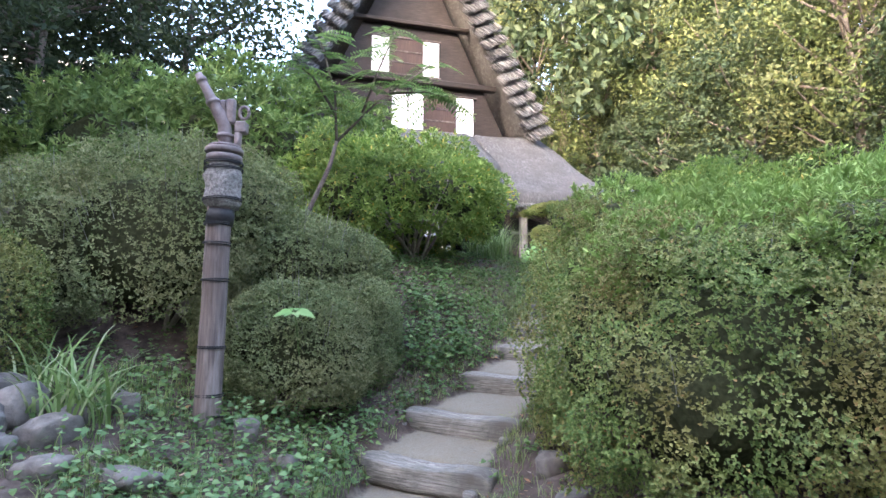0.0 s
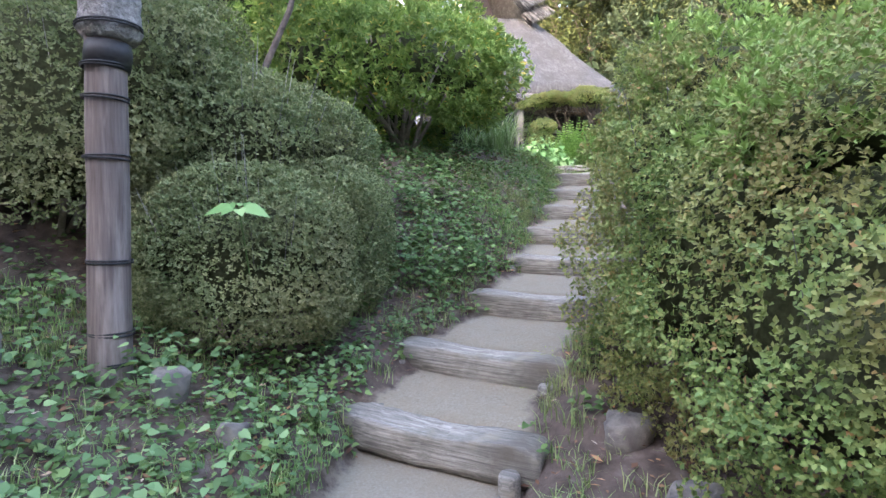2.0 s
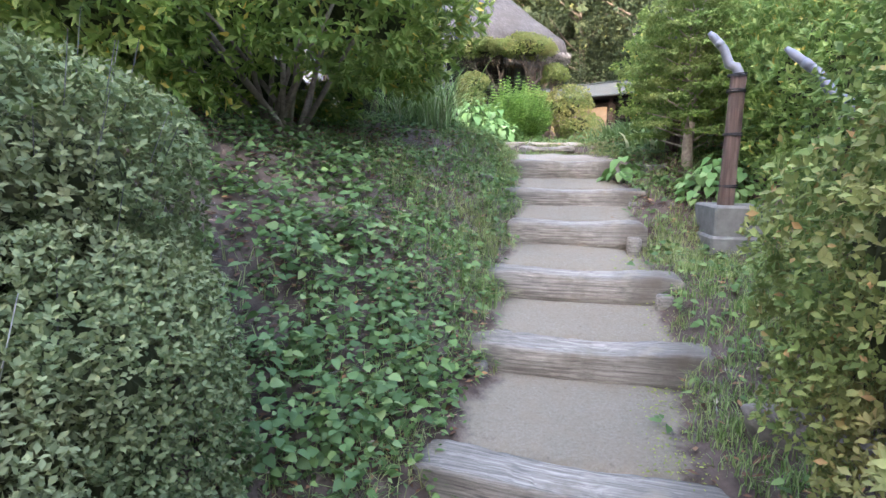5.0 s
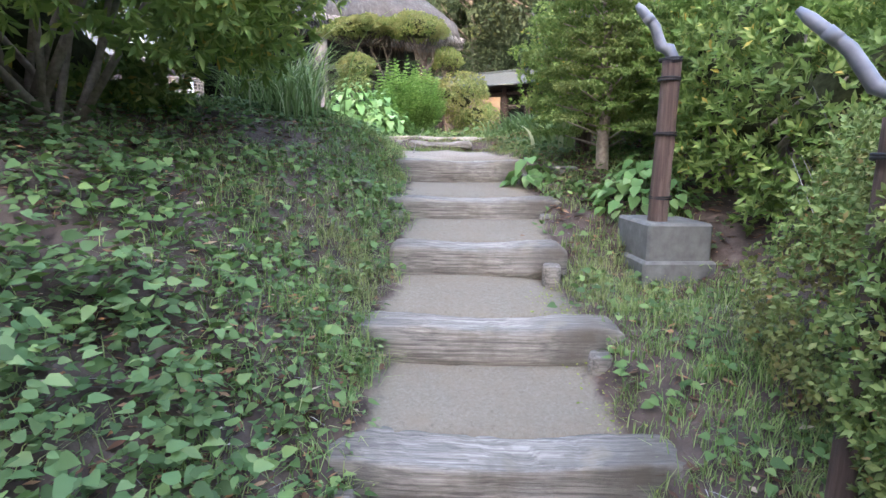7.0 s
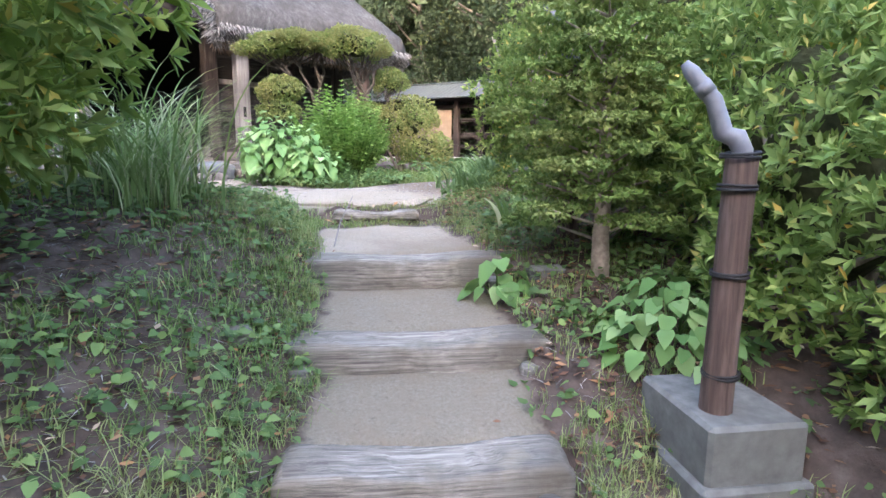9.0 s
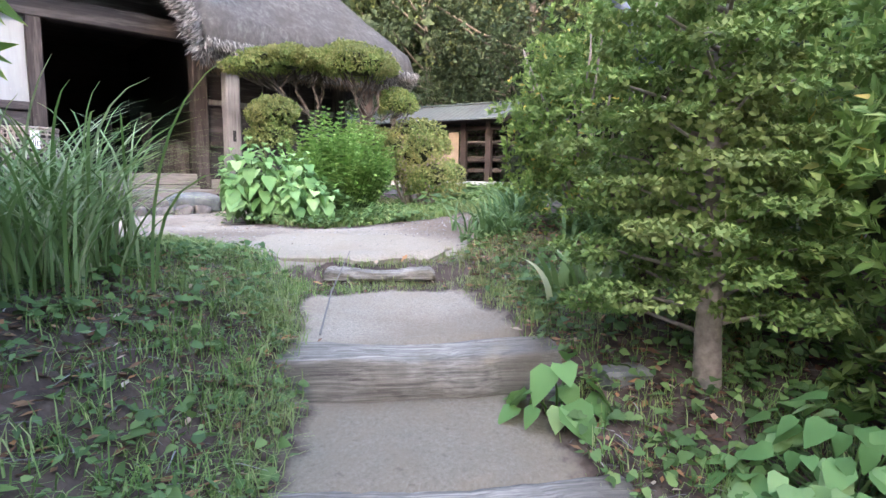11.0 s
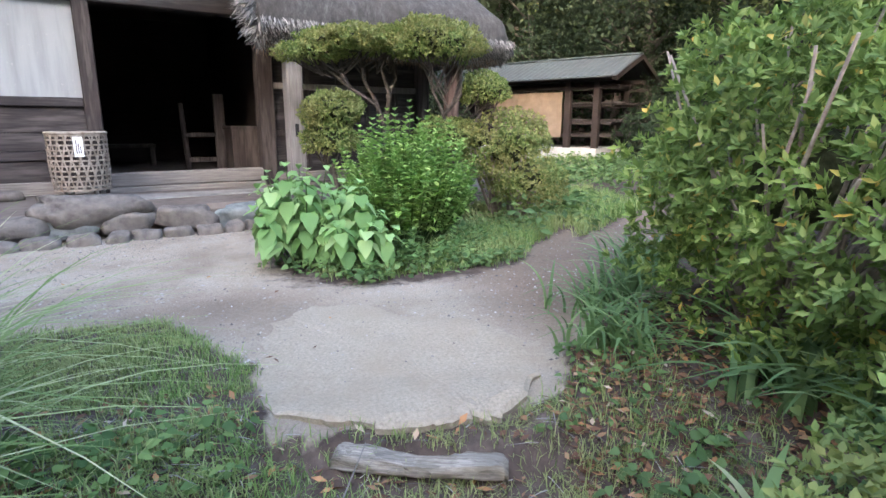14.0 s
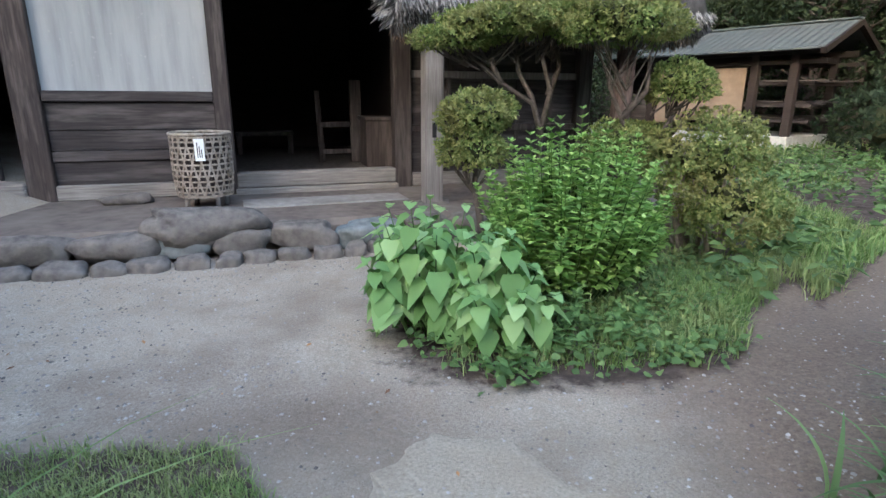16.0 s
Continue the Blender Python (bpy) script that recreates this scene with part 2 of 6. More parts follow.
# thatch: straw tones with dark weathered patches
k = Mat("grey_thatch", 0.95, 0.1)
n1, n2 = k.noise(16, 8, 0.8, stretch=(1, 0.5, 0.5)), k.noise(2.2, 6, 0.7)
c = k.ramp(n1, [(0.25, (0.035, 0.034, 0.034)), (0.5, (0.115, 0.112, 0.11)), (0.78, (0.26, 0.256, 0.25))])
k.colour(k.mix(k.ramp(n2, [(0.38, (0, 0, 0)), (0.66, (0.85, 0.85, 0.85))]), c, (0.085, 0.08, 0.076)))
k.bump(n1, 1.0, 0.05)
M_THATCH = k.done()
M_STRAW = leaf_mat("straw_ends", [(0, (0.06, 0.056, 0.054)), (0.5, (0.16, 0.152, 0.145)), (1, (0.38, 0.365, 0.345))], glow=0.0, rough=0.9)
M_VERGE = leaf_mat("verge_straw", [(0, (0.045, 0.045, 0.047)), (0.5, (0.105, 0.105, 0.108)), (1, (0.23, 0.23, 0.235))], glow=0.0, rough=0.95)
M_STRAWDARK = leaf_mat("eave_straw", [(0, (0.07, 0.05, 0.035)), (0.5, (0.17, 0.12, 0.085)), (1, (0.33, 0.25, 0.18))], glow=0.0, rough=0.9)

# ground: soil, worn pale path and gravelly court, mixed by the surface attribute
k = Mat("ground_surface", 0.95, 0.15)
at = k.t.nodes.new("ShaderNodeAttribute")
at.attribute_name = "path"
fine, mid, big = k.noise(70, 6, 0.8), k.noise(9, 6, 0.65), k.noise(1.3, 5)
soil = k.ramp(mid, [(0.3, (0.045, 0.033, 0.028)), (0.55, (0.105, 0.08, 0.067)), (0.8, (0.19, 0.155, 0.13))])
pale = k.ramp(fine, [(0.3, (0.15, 0.132, 0.1)), (0.5, (0.205, 0.183, 0.142)), (0.7, (0.262, 0.238, 0.19))])
pale = k.mix(k.ramp(mid, [(0.42, (0, 0, 0)), (0.66, (0.55, 0.55, 0.55))]), pale, (0.2, 0.165, 0.12))
pale = k.mix(k.ramp(k.noise(34, 4, 0.7), [(0.58, (0, 0, 0)), (0.7, (0.6, 0.6, 0.6))]), pale, (0.13, 0.105, 0.078))
grit = k.ramp(k.noise(90, 7, 0.9), [(0.34, (0.165, 0.142, 0.115)), (0.5, (0.372, 0.325, 0.264)), (0.64, (0.585, 0.518, 0.43))])
grit = k.mix(k.ramp(mid, [(0.4, (0, 0, 0)), (0.68, (0.5, 0.5, 0.5))]), grit, (0.32, 0.255, 0.19))
loam = k.ramp(k.noise(48, 6, 0.75), [(0.3, (0.085, 0.06, 0.045)), (0.55, (0.16, 0.118, 0.088)), (0.75, (0.25, 0.2, 0.155))])
warm = k.mix(k.ramp(big, [(0.45, (0, 0, 0)), (0.62, (0.45, 0.45, 0.45))]), grit, loam)
sep = k.add("SeparateXYZ")
k.link(at.outputs["Vector"], sep.inputs[0])
edge = k.t.nodes.new("ShaderNodeMath")
edge.operation = "ADD"
k.link(sep.outputs[0], edge.inputs[0])
nz = k.t.nodes.new("ShaderNodeMath")
nz.operation = "MULTIPLY_ADD"
k.link(mid, nz.inputs[0])
nz.inputs[1].default_value, nz.inputs[2].default_value = 0.9, -0.45
k.link(nz.outputs[0], edge.inputs[1])
f = k.ramp(edge.outputs[0], [(0.35, (0, 0, 0)), (0.62, (1, 1, 1))])
court = k.mix(sep.outputs[2], k.mix(sep.outputs[1], pale, warm), loam)
k.colour(k.mix(f, soil, court))
bm_mix = k.mix(0.5, fine, mid)
k.bump(bm_mix, 0.85, 0.016)
M_GROUND = k.done()


# ---- building helpers ----
def np_object(name, V, F, mat, parent=None, smooth=False):
    """One mesh object from arrays of vertices and triangles (or quads)."""
    V, F = np.asarray(V, np.float32), np.asarray(F, np.int32)
    me = bpy.data.meshes.new(name)
    me.vertices.add(len(V))
    me.vertices.foreach_set("co", V.ravel())
    me.loops.add(F.size)
    me.loops.foreach_set("vertex_index", F.ravel())
    me.polygons.add(len(F))
    me.polygons.foreach_set("loop_start", np.arange(0, F.size, F.shape[1], dtype=np.int32))
    if smooth:
        me.polygons.foreach_set("use_smooth", np.ones(len(F), bool))
    me.update(calc_edges=True)
    me.materials.append(mat)
    ob = new(name, me)
    ob.parent = parent
    return ob


def part(name, bm, material, parent=None, label="", smooth=False):
    """Links a bmesh as one mesh object, under a thing if one is given."""
    me = bpy.data.meshes.new(name)
    bmesh.ops.recalc_face_normals(bm, faces=bm.faces)
    bm.to_mesh(me)
    bm.free()
    if smooth:
        for p in me.polygons:
            p.use_smooth = True
    me.materials.append(material)
    ob = new(name, me)
    ob.parent = parent
    if label:
        tagged(ob, label)
    return ob


def thing(name, label, category, at=(0, 0, 0), turn=0.0, group="", kind=""):
    e = new(name)
    e.empty_display_size = 0.1
    e.matrix_world = pose(*at, 0, 0, turn)
    return tagged(e, label, category, group, kind)


def box(bm, x0, y0, z0, x1, y1, z1, bevel=0.006, jitter=0.0, m=None):
    r = bmesh.ops.create_cube(bm, size=1)
    vs = r["verts"]
    for v in vs:
        v.co = Vector((x0 + (v.co.x + 0.5) * (x1 - x0), y0 + (v.co.y + 0.5) * (y1 - y0), z0 + (v.co.z + 0.5) * (z1 - z0)))
        if jitter:
            v.co += Vector([random.uniform(-jitter, jitter) for _ in range(3)])
    if bevel:
        es = list({e for v in vs for e in v.link_edges})
        r2 = bmesh.ops.bevel(bm, geom=es, offset=bevel, segments=1, affect="EDGES")
        vs = list({v for f in r2["faces"] for v in f.verts} | {v for v in vs if v.is_valid})
    if m is not None:
        bmesh.ops.transform(bm, matrix=m, verts=[v for v in vs if v.is_valid])
    return bm


def boxes(*args, bevel=0.006, jitter=0.0, m=None):
    bm = bmesh.new()
    for a in args:
        box(bm, *a, bevel=bevel, jitter=jitter, m=m)
    return bm


def tube(bm, pts, radii, seg=10, wob=0.0, cap=True):
    """A round limb along points, with a radius at each."""
    pts = [Vector(p) for p in pts]
    rings = []
    for i, p in enumerate(pts):
        d = (pts[min(i + 1, len(pts) - 1)] - pts[max(i - 1, 0)]).normalized()
        a = d.orthogonal().normalized() if i == 0 else (a - d * a.dot(d)).normalized()
        b = d.cross(a)
        rings.append([bm.verts.new(p + (a * math.cos(t) + b * math.sin(t)) * radii[i] * (1 + random.uniform(-wob, wob)))
                      for t in [2 * math.pi * j / seg for j in range(seg)]])
    for r0, r1 in zip(rings, rings[1:]):
        for j in range(seg):
            bm.faces.new((r0[j], r0[(j + 1) % seg], r1[(j + 1) % seg], r1[j]))
    if cap:
        bm.faces.new(rings[0][::-1])
        bm.faces.new(rings[-1])
    return bm


def ripple(P, f, seed=0.0):
    """Cheap smooth noise of about -1 to 1 at points P."""
    x, y, z = P[..., 0], P[..., 1], P[..., 2]
    s = np.sin(f * (x * 1.1 + y * 0.7 + z * 0.3) + 1.3 + seed) + np.sin(f * (-x * 0.6 + y * 1.2 + z * 0.9) * 1.3 + 2.1 + seed * 2)
    s = s + np.sin(f * (x * 0.5 - y * 0.4 + z * 1.4) * 1.7 + 0.7 + seed * 3)
    return s / 3.0


def unit(A):
    return A / np.maximum(np.linalg.norm(A, axis=-1, keepdims=True), 1e-9)


def leaves(P, D, N, L, W, fold=0.12, droop=0.0, heart=False):
    """Folded leaf blades: base, two shoulders, tip (and the midrib). P places, D ways, N upper sides."""
    n = len(P)
    D = unit(D)
    S = unit(np.cross(D, N))
    U = np.cross(S, D)
    L, W = np.broadcast_to(L, n)[:, None], np.broadcast_to(W, n)[:, None]
    tip = P + D * L - U * L * droop
    if not heart:
        mid = P + D * L * 0.5 + U * W * fold
        V = np.stack([P, mid + S * W * 0.5, tip, mid - S * W * 0.5], 1).reshape(-1, 3)
        b = np.arange(n)[:, None] * 4
        F = np.concatenate([b + [[0, 1, 2]], b + [[0, 2, 3]]])
        return V, F
    rib = P + D * L * 0.45 + U * L * 0.03
    V = np.stack([P, P + D * L * 0.02 + S * W * 0.34 + U * W * fold, P + D * L * 0.3 + S * W * 0.5 + U * W * fold, P + D * L * 0.66 + S * W * 0.3 + U * W * fold * 0.4 - U * L * droop * 0.4,
                  tip, P + D * L * 0.66 - S * W * 0.3 + U * W * fold * 0.4 - U * L * droop * 0.4, P + D * L * 0.3 - S * W * 0.5 + U * W * fold, P + D * L * 0.02 - S * W * 0.34 + U * W * fold, rib], 1).reshape(-1, 3)
    b = np.arange(n)[:, None] * 9
    F = np.concatenate([b + [[i, i + 1, 8]] for i in range(7)] + [b + [[7, 0, 8]]])
    return V, F


def blob_sites(blobs, n, bump=0.1, freq=4.0, low=-0.75, seed=0.0, depth=0.12, square=1.0):
    """Places and outward ways on the uneven skin of joined ellipsoids."""
    B = np.array(blobs, float)
    area = (B[:, 3] * B[:, 4] + B[:, 3] * B[:, 5] + B[:, 4] * B[:, 5])
    which = rng.choice(len(B), int(n * 1.9), p=area / area.sum())
    d = unit(rng.normal(size=(len(which), 3)))
    ok = d[:, 2] > low
    d, which = d[ok], which[ok]
    c, r = B[which, :3], B[which, 3:6]
    n0, d = d, np.sign(d) * np.abs(d) ** square
    P0 = c + d * r
    grow = 1 + bump * ripple(P0, freq, seed) + 0.5 * bump * ripple(P0, freq * 2.7, seed + 1) - depth * rng.random(len(d)) ** 1.6
    P = c + d * r * grow[:, None]
    keep = np.ones(len(P), bool)
    for i in range(len(B)):
        q = ((P - B[i, :3]) / B[i, 3:6])
        keep &= (which == i) | ((q ** 2).sum(1) > 0.8)
    P, N = P[keep][:n], unit(n0[keep] / r[keep])[:n]
    return P, N


def rosettes(P, N, k, spread=0.8, rnd=0.35):
    """k leaf ways round each outward way."""
    n = len(P)
    ref = unit(np.cross(N, unit(rng.normal(size=(n, 3)))))
    bi = np.cross(N, ref)
    Ps, Ds, Us = [], [], []
    for i in range(k):
        a = 2 * math.pi * i / k + rng.uniform(-0.5, 0.5, n)
        rad = ref * np.cos(a)[:, None] + bi * np.sin(a)[:, None]
        s = spread * rng.uniform(0.5, 1.3, n)[:, None]
        D = unit(N + rad * s + rng.normal(size=(n, 3)) * rnd)
        Ps.append(P + rng.normal(size=(n, 3)) * 0.004)
        Ds.append(D)
        Us.append(unit(N * 1.0 - rad * 0.6 + rng.normal(size=(n, 3)) * 0.25))
    return np.concatenate(Ps), np.concatenate(Ds), np.concatenate(Us)


# solid dark lumps inside the foliage, coloured to read as shadow
def bush_core(blobs, shrink, parent, name="shade_core", square=1.0):
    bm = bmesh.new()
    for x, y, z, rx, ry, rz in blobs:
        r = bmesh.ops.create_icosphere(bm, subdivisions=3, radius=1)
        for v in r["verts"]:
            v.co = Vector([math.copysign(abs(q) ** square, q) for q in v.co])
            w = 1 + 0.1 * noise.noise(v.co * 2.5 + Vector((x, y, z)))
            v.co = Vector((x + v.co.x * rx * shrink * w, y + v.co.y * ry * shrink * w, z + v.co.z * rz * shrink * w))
    return tagged(part(name, bm, M_CORE_SHADE, parent), kind="stuff")


def bush(name, label, category, blobs, n, L, W, mat, k=6, spread=0.9, up=0.35, bump=0.1, freq=4.0, low=-0.75, shrink=0.56, group="", stems=5, vary=0.3, twigs=0, base_z=None, square=1.0, depth=0.28, shoots=0, reach=0.4):
    """A shrub: stems from the soil, a core coloured dark for inner shade, and leaf rosettes on an uneven skin."""
    cx, cy = blobs[0][0], blobs[0][1]
    bz = ground_z(cx, cy) if base_z is None else base_z
    top = thing(name, label, category, (cx, cy, bz), group=group)
    loc = [(b[0] - cx, b[1] - cy, b[2] - bz, *b[3:]) for b in blobs]
    P, N = blob_sites(loc, n // k, bump, freq, low, seed=cx * 3 + cy, square=square, depth=depth)
    N = unit(N + np.array([0, 0, up]) + rng.normal(size=N.shape) * 0.25)
    if shoots:
        up_ones = np.flatnonzero(N[:, 2] > 0.25)
        pick = rng.choice(up_ones, shoots)
        w = unit(N[pick] * 0.5 + np.array([0, 0, 1.0]))
        steps = rng.integers(1, 5, shoots)
        more = [P[pick[steps >= j]] + w[steps >= j] * L * 0.55 * j for j in (1, 2, 3, 4)]
        P = np.concatenate([P] + more)
        N = np.concatenate([N] + [w[steps >= j] for j in (1, 2, 3, 4)])
    Pl, D, U = rosettes(P, N, k, spread)
    sz = rng.uniform(1 - vary, 1 + vary, len(Pl))
    V, F = leaves(Pl, D, U, L * sz, W * sz, droop=0.1)
    np_object("foliage", V, F, mat, top)
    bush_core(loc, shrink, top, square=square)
    bm = bmesh.new()
    for i in range(stems):
        b = loc[i % len(loc)]
        a = random.uniform(0, 6.28)
        foot = Vector((0.12 * math.cos(a), 0.12 * math.sin(a), -0.06))
        end = Vector((b[0] + reach * b[3] * math.cos(a), b[1] + reach * b[4] * math.sin(a), b[2] + random.uniform(0.0, reach) * b[5]))
        midp = foot.lerp(end, 0.5) + Vector((random.uniform(-0.06, 0.06), random.uniform(-0.06, 0.06), 0.05))
        tube(bm, [foot, midp, end], [v * (0.6 if reach > 0.6 else 1.0) for v in (0.022, 0.016, 0.009)], 6)
    if twigs:
        dry = bmesh.new()
        Q, M = blob_sites(loc, twigs, bump, freq, 0.0, seed=cx)
        for q, m in zip(Q, M):
            q, m = Vector(q), (Vector(m) * 0.6 + Vector((0, 0, 1))).normalized()
            tube(dry, [q - m * 0.1, q + m * random.uniform(0.06, 0.24)], [0.0028, 0.001], 3, cap=False)
        tagged(part("dry_shoot", dry, M_STRAW, top, "pale dry upright shoots"), kind="stuff")
    tagged(part("stem_mass", bm, M_GREYBARK, top, "thin grey-brown stems", True), kind="stuff")
    return top


# ---- the lie of the land ----
# the log steps: left end, right end, height of the tread behind
STEPS = [
    ((-0.62, 4.36), (0.36, 3.78), 0.30),
    ((-0.34, 4.97), (0.66, 4.34), 0.53),
    ((0.18, 5.62), (1.16, 5.02), 0.77),
    ((0.55, 6.30), (1.66, 5.78), 1.00),
    ((0.80, 6.87), (1.87, 6.39), 1.24),
    ((1.16, 7.44), (2.05, 7.08), 1.475),
    ((1.31, 8.06), (2.40, 7.63), 1.68),
    ((1.52, 8.66), (2.60, 8.26), 1.92),
    ((1.97, 9.48), (2.52, 9.24), 2.085),
]
MIDS = np.array([((a[0] + b[0]) / 2, (a[1] + b[1]) / 2) for a, b, z in STEPS])
LINE = np.vstack([[(-0.55, 0.0), (-0.45, 2.0)], MIDS, [(2.6, 10.4), (2.6, 40.0)]])
ARC = np.concatenate([[0], np.cumsum(np.linalg.norm(np.diff(LINE, axis=0), axis=1))])
STEP_ARC = ARC[2:2 + len(STEPS)]
STEP_Z = np.array([0.1] + [s[2] for s in STEPS])
LEVEL = np.array([0.0, 0.06] + [s[2] for s in STEPS] + [2.14, 2.2])
COURT_TURN = 15.0


def smooth(a, b, x):
    t = np.clip((x - a) / (b - a), 0, 1)
    return t * t * (3 - 2 * t)


def along(x, y):
    """Arc length, signed distance (left positive) and smooth level of the walked line at x, y."""
    P = np.stack([x, y], -1)
    best = np.full(x.shape, 1e9)
    arc, side, lev = np.zeros(x.shape), np.zeros(x.shape), np.zeros(x.shape)
    for i in range(len(LINE) - 1):
        a, b = LINE[i], LINE[i + 1]
        d = b - a
        l = np.hypot(*d)
        u = ((P - a) @ d) / l ** 2
        u = np.clip(u, 0, 1)
        q = a + u[..., None] * d
        dist = np.hypot(x - q[..., 0], y - q[..., 1])
        s = np.where((d[0] * (y - a[1]) - d[1] * (x - a[0])) >= 0, 1, -1)
        m = dist < best
        best = np.where(m, dist, best)
        arc, side = np.where(m, ARC[i] + u * l, arc), np.where(m, s * dist, side)
        lev = np.where(m, LEVEL[i] + u * (LEVEL[i + 1] - LEVEL[i]), lev)
    return arc, side, lev


def land(x, y, stepped=True):
    """Height of the ground, and how much of it is worn path, and how gravelly."""
    x, y = np.asarray(x, float), np.asarray(y, float)
    arc, side, lev = along(x, y)
    st = np.full(x.shape, STEP_Z[0])
    for i, sa in enumerate(STEP_ARC):
        st = st + (STEP_Z[i + 1] - STEP_Z[i]) * smooth(sa + (0.03 if i < len(STEP_ARC) - 1 else 0.0), sa + 0.085, arc)
    # each tread climbs a little to the foot of the next log
    for a0, a1 in zip(STEP_ARC, STEP_ARC[1:]):
        st = st + 0.075 * np.clip((arc - a0 - 0.1) / (a1 - a0 - 0.22), 0, 1) * (1 - smooth(a1 + 0.03, a1 + 0.085, arc))
    half = 0.45
    inpath = 1 - smooth(half - 0.05, half + 0.12, np.abs(side))
    inpath = np.where(arc > STEP_ARC[-1], 1.0, inpath)
    base = lev * (1 - inpath) + st * inpath if stepped else lev
    base = np.where(arc > STEP_ARC[-1] + 0.05, lev, base)
    # bank beside the steps, steep where they climb through it
    left = np.maximum(side - half - 0.08, 0)
    slope = 0.3 + 0.67 * smooth(4.2, 6.0, y)
    cap = np.maximum(2.3 + 0.16 * np.maximum(-x, 0) - base, 0)
    rise = slope * left
    rise = cap * (1 - np.exp(-rise / np.maximum(cap, 0.05)))
    rise = rise * (1 - smooth(9.0, 10.2, y) * smooth(-2.5, -0.5, x))
    right = np.maximum(-side - half - 0.1, 0)
    rise_r = np.minimum(0.16 * right, 0.5) * (1 - smooth(10.5, 12, y))
    z = base + rise + rise_r
    # hills round the place; the one at y < -6 is unseen, added to block sun
    z = z + 0.42 * np.maximum(x - 13.5, 0) ** 1.0 * smooth(13, 20, x) * smooth(-6, 4, y)
    z = z + 0.5 * np.maximum(y - 27, 0) * smooth(27, 34, y)
    z = z + 0.35 * np.maximum(-x - 6, 0) * smooth(6, 12, -x)
    z = z + 0.5 * np.maximum(-y - 6, 0) * smooth(6, 12, -y)
    z = np.minimum(z, 24 + 2 * np.sin(x * 0.07) + 2 * np.cos(y * 0.06))
    z = z - 0.24 * np.exp(-(((x - 2.5) / 0.45) ** 2 + ((y - 6.75) / 0.5) ** 2))
    rough = 0.025 * ripple(np.stack([x, y, x * 0], -1), 5.0) + 0.012 * ripple(np.stack([x, y, x * 0], -1), 17.0)
    worn_mask = np.clip(1.0 - smooth(0.24, 0.6, np.abs(side) + 0.05 * ripple(np.stack([x, y, x * 0], -1), 9.0)), 0, 1)
    # court in front of the house
    verge_y = 10.05 + 0.62 * (1 - smooth(1.15, 1.75, x))
    wave = ripple(np.stack([x, y, x * 0], -1), 7.0)
    pad = smooth(0.0, 0.07, y - 9.5 - 0.03 * wave) * smooth(1.66, 1.82, x + 0.05 * wave) * (1 - smooth(0.0, 0.25, x - 2.75 - 0.6 * (y - 9.5)))
    in_court = np.maximum(pad, smooth(-0.05, 0.3, y - verge_y) * (1 - smooth(1.6, 2.2, x - 2.6)))
    bed = np.exp(-(((x - 2.75) / 1.05) ** 4 + ((y - 12.1) / 1.0) ** 4))
    right_grass = smooth(-0.05, 0.3, y - 11.25 - 0.82 * (x - 3.2)) * smooth(2.8, 3.3, x)
    court = np.clip(in_court - bed - right_grass, 0, 1)
    worn_mask = worn_mask * (1 - 0.85 * smooth(0.62, 0.78, arc - STEP_ARC[-2]))
    pathy = np.where(arc > STEP_ARC[-1] + 0.06, court, worn_mask)
    trail = (1 - smooth(0.4, 0.8, np.abs((y - 10.5) - 0.8 * (x - 3.2)))) * smooth(2.8, 3.3, x) * (1 - smooth(8, 10, x))
    pathy = np.maximum(pathy, 0.85 * trail)
    z = z + rough * (1 - 0.8 * np.clip(pathy, 0, 1))
    gravel = np.maximum(np.maximum(smooth(10.3, 11.1, y), 0.6 * smooth(8.3, 8.8, y)), smooth(2.5, 3.4, x) * smooth(9.5, 10.3, y))
    return z, pathy, gravel


def ground_z(x, y):
    return float(land(np.array([x]), np.array([y]))[0][0])


def spaced(lo, a, b, hi, fine, grow=1.12):
    out = list(np.arange(a, b, fine))
    s, v = fine, a
    while v > lo:
        s *= grow
        v -= s
        out.insert(0, v)
    s, v = fine, out[-1]
    while v < hi:
        s *= grow
        v += s
        out.append(v)
    return np.array(out)


gx, gy = spaced(-400, -2.6, 4.2, 400, 0.05), spaced(-300, 2.2, 11.0, 400, 0.05)
GX, GY = np.meshgrid(gx, gy)
GZ, GP, GG = land(GX, GY)
# bare brown loam east of the bed and where feet turn off the worn pad
GB = 0.85 * smooth(2.75, 3.5, GX + 0.25 * ripple(np.stack([GX, GY, GX * 0], -1), 2.3)) * smooth(9.8, 10.5, GY)
GB = np.maximum(GB, 0.7 * np.exp(-(((GX - 1.55) / 0.6) ** 2 + ((GY - 11.0) / 0.28) ** 2)))
idx = np.arange(GX.size).reshape(GX.shape)
quads = np.stack([idx[:-1, :-1], idx[:-1, 1:], idx[1:, 1:], idx[1:, :-1]], -1).reshape(-1, 4)
ground = np_object("ground", np.stack([GX, GY, GZ], -1).reshape(-1, 3), quads, M_GROUND, smooth=True)
att = ground.data.attributes.new("path", "FLOAT_VECTOR", "POINT")
att.data.foreach_set("vector", np.stack([GP, GG, GB], -1).astype(np.float32).ravel())
tagged(ground, "brown soil bank with a worn pale earth path and gravel court", "ground", kind="structure")


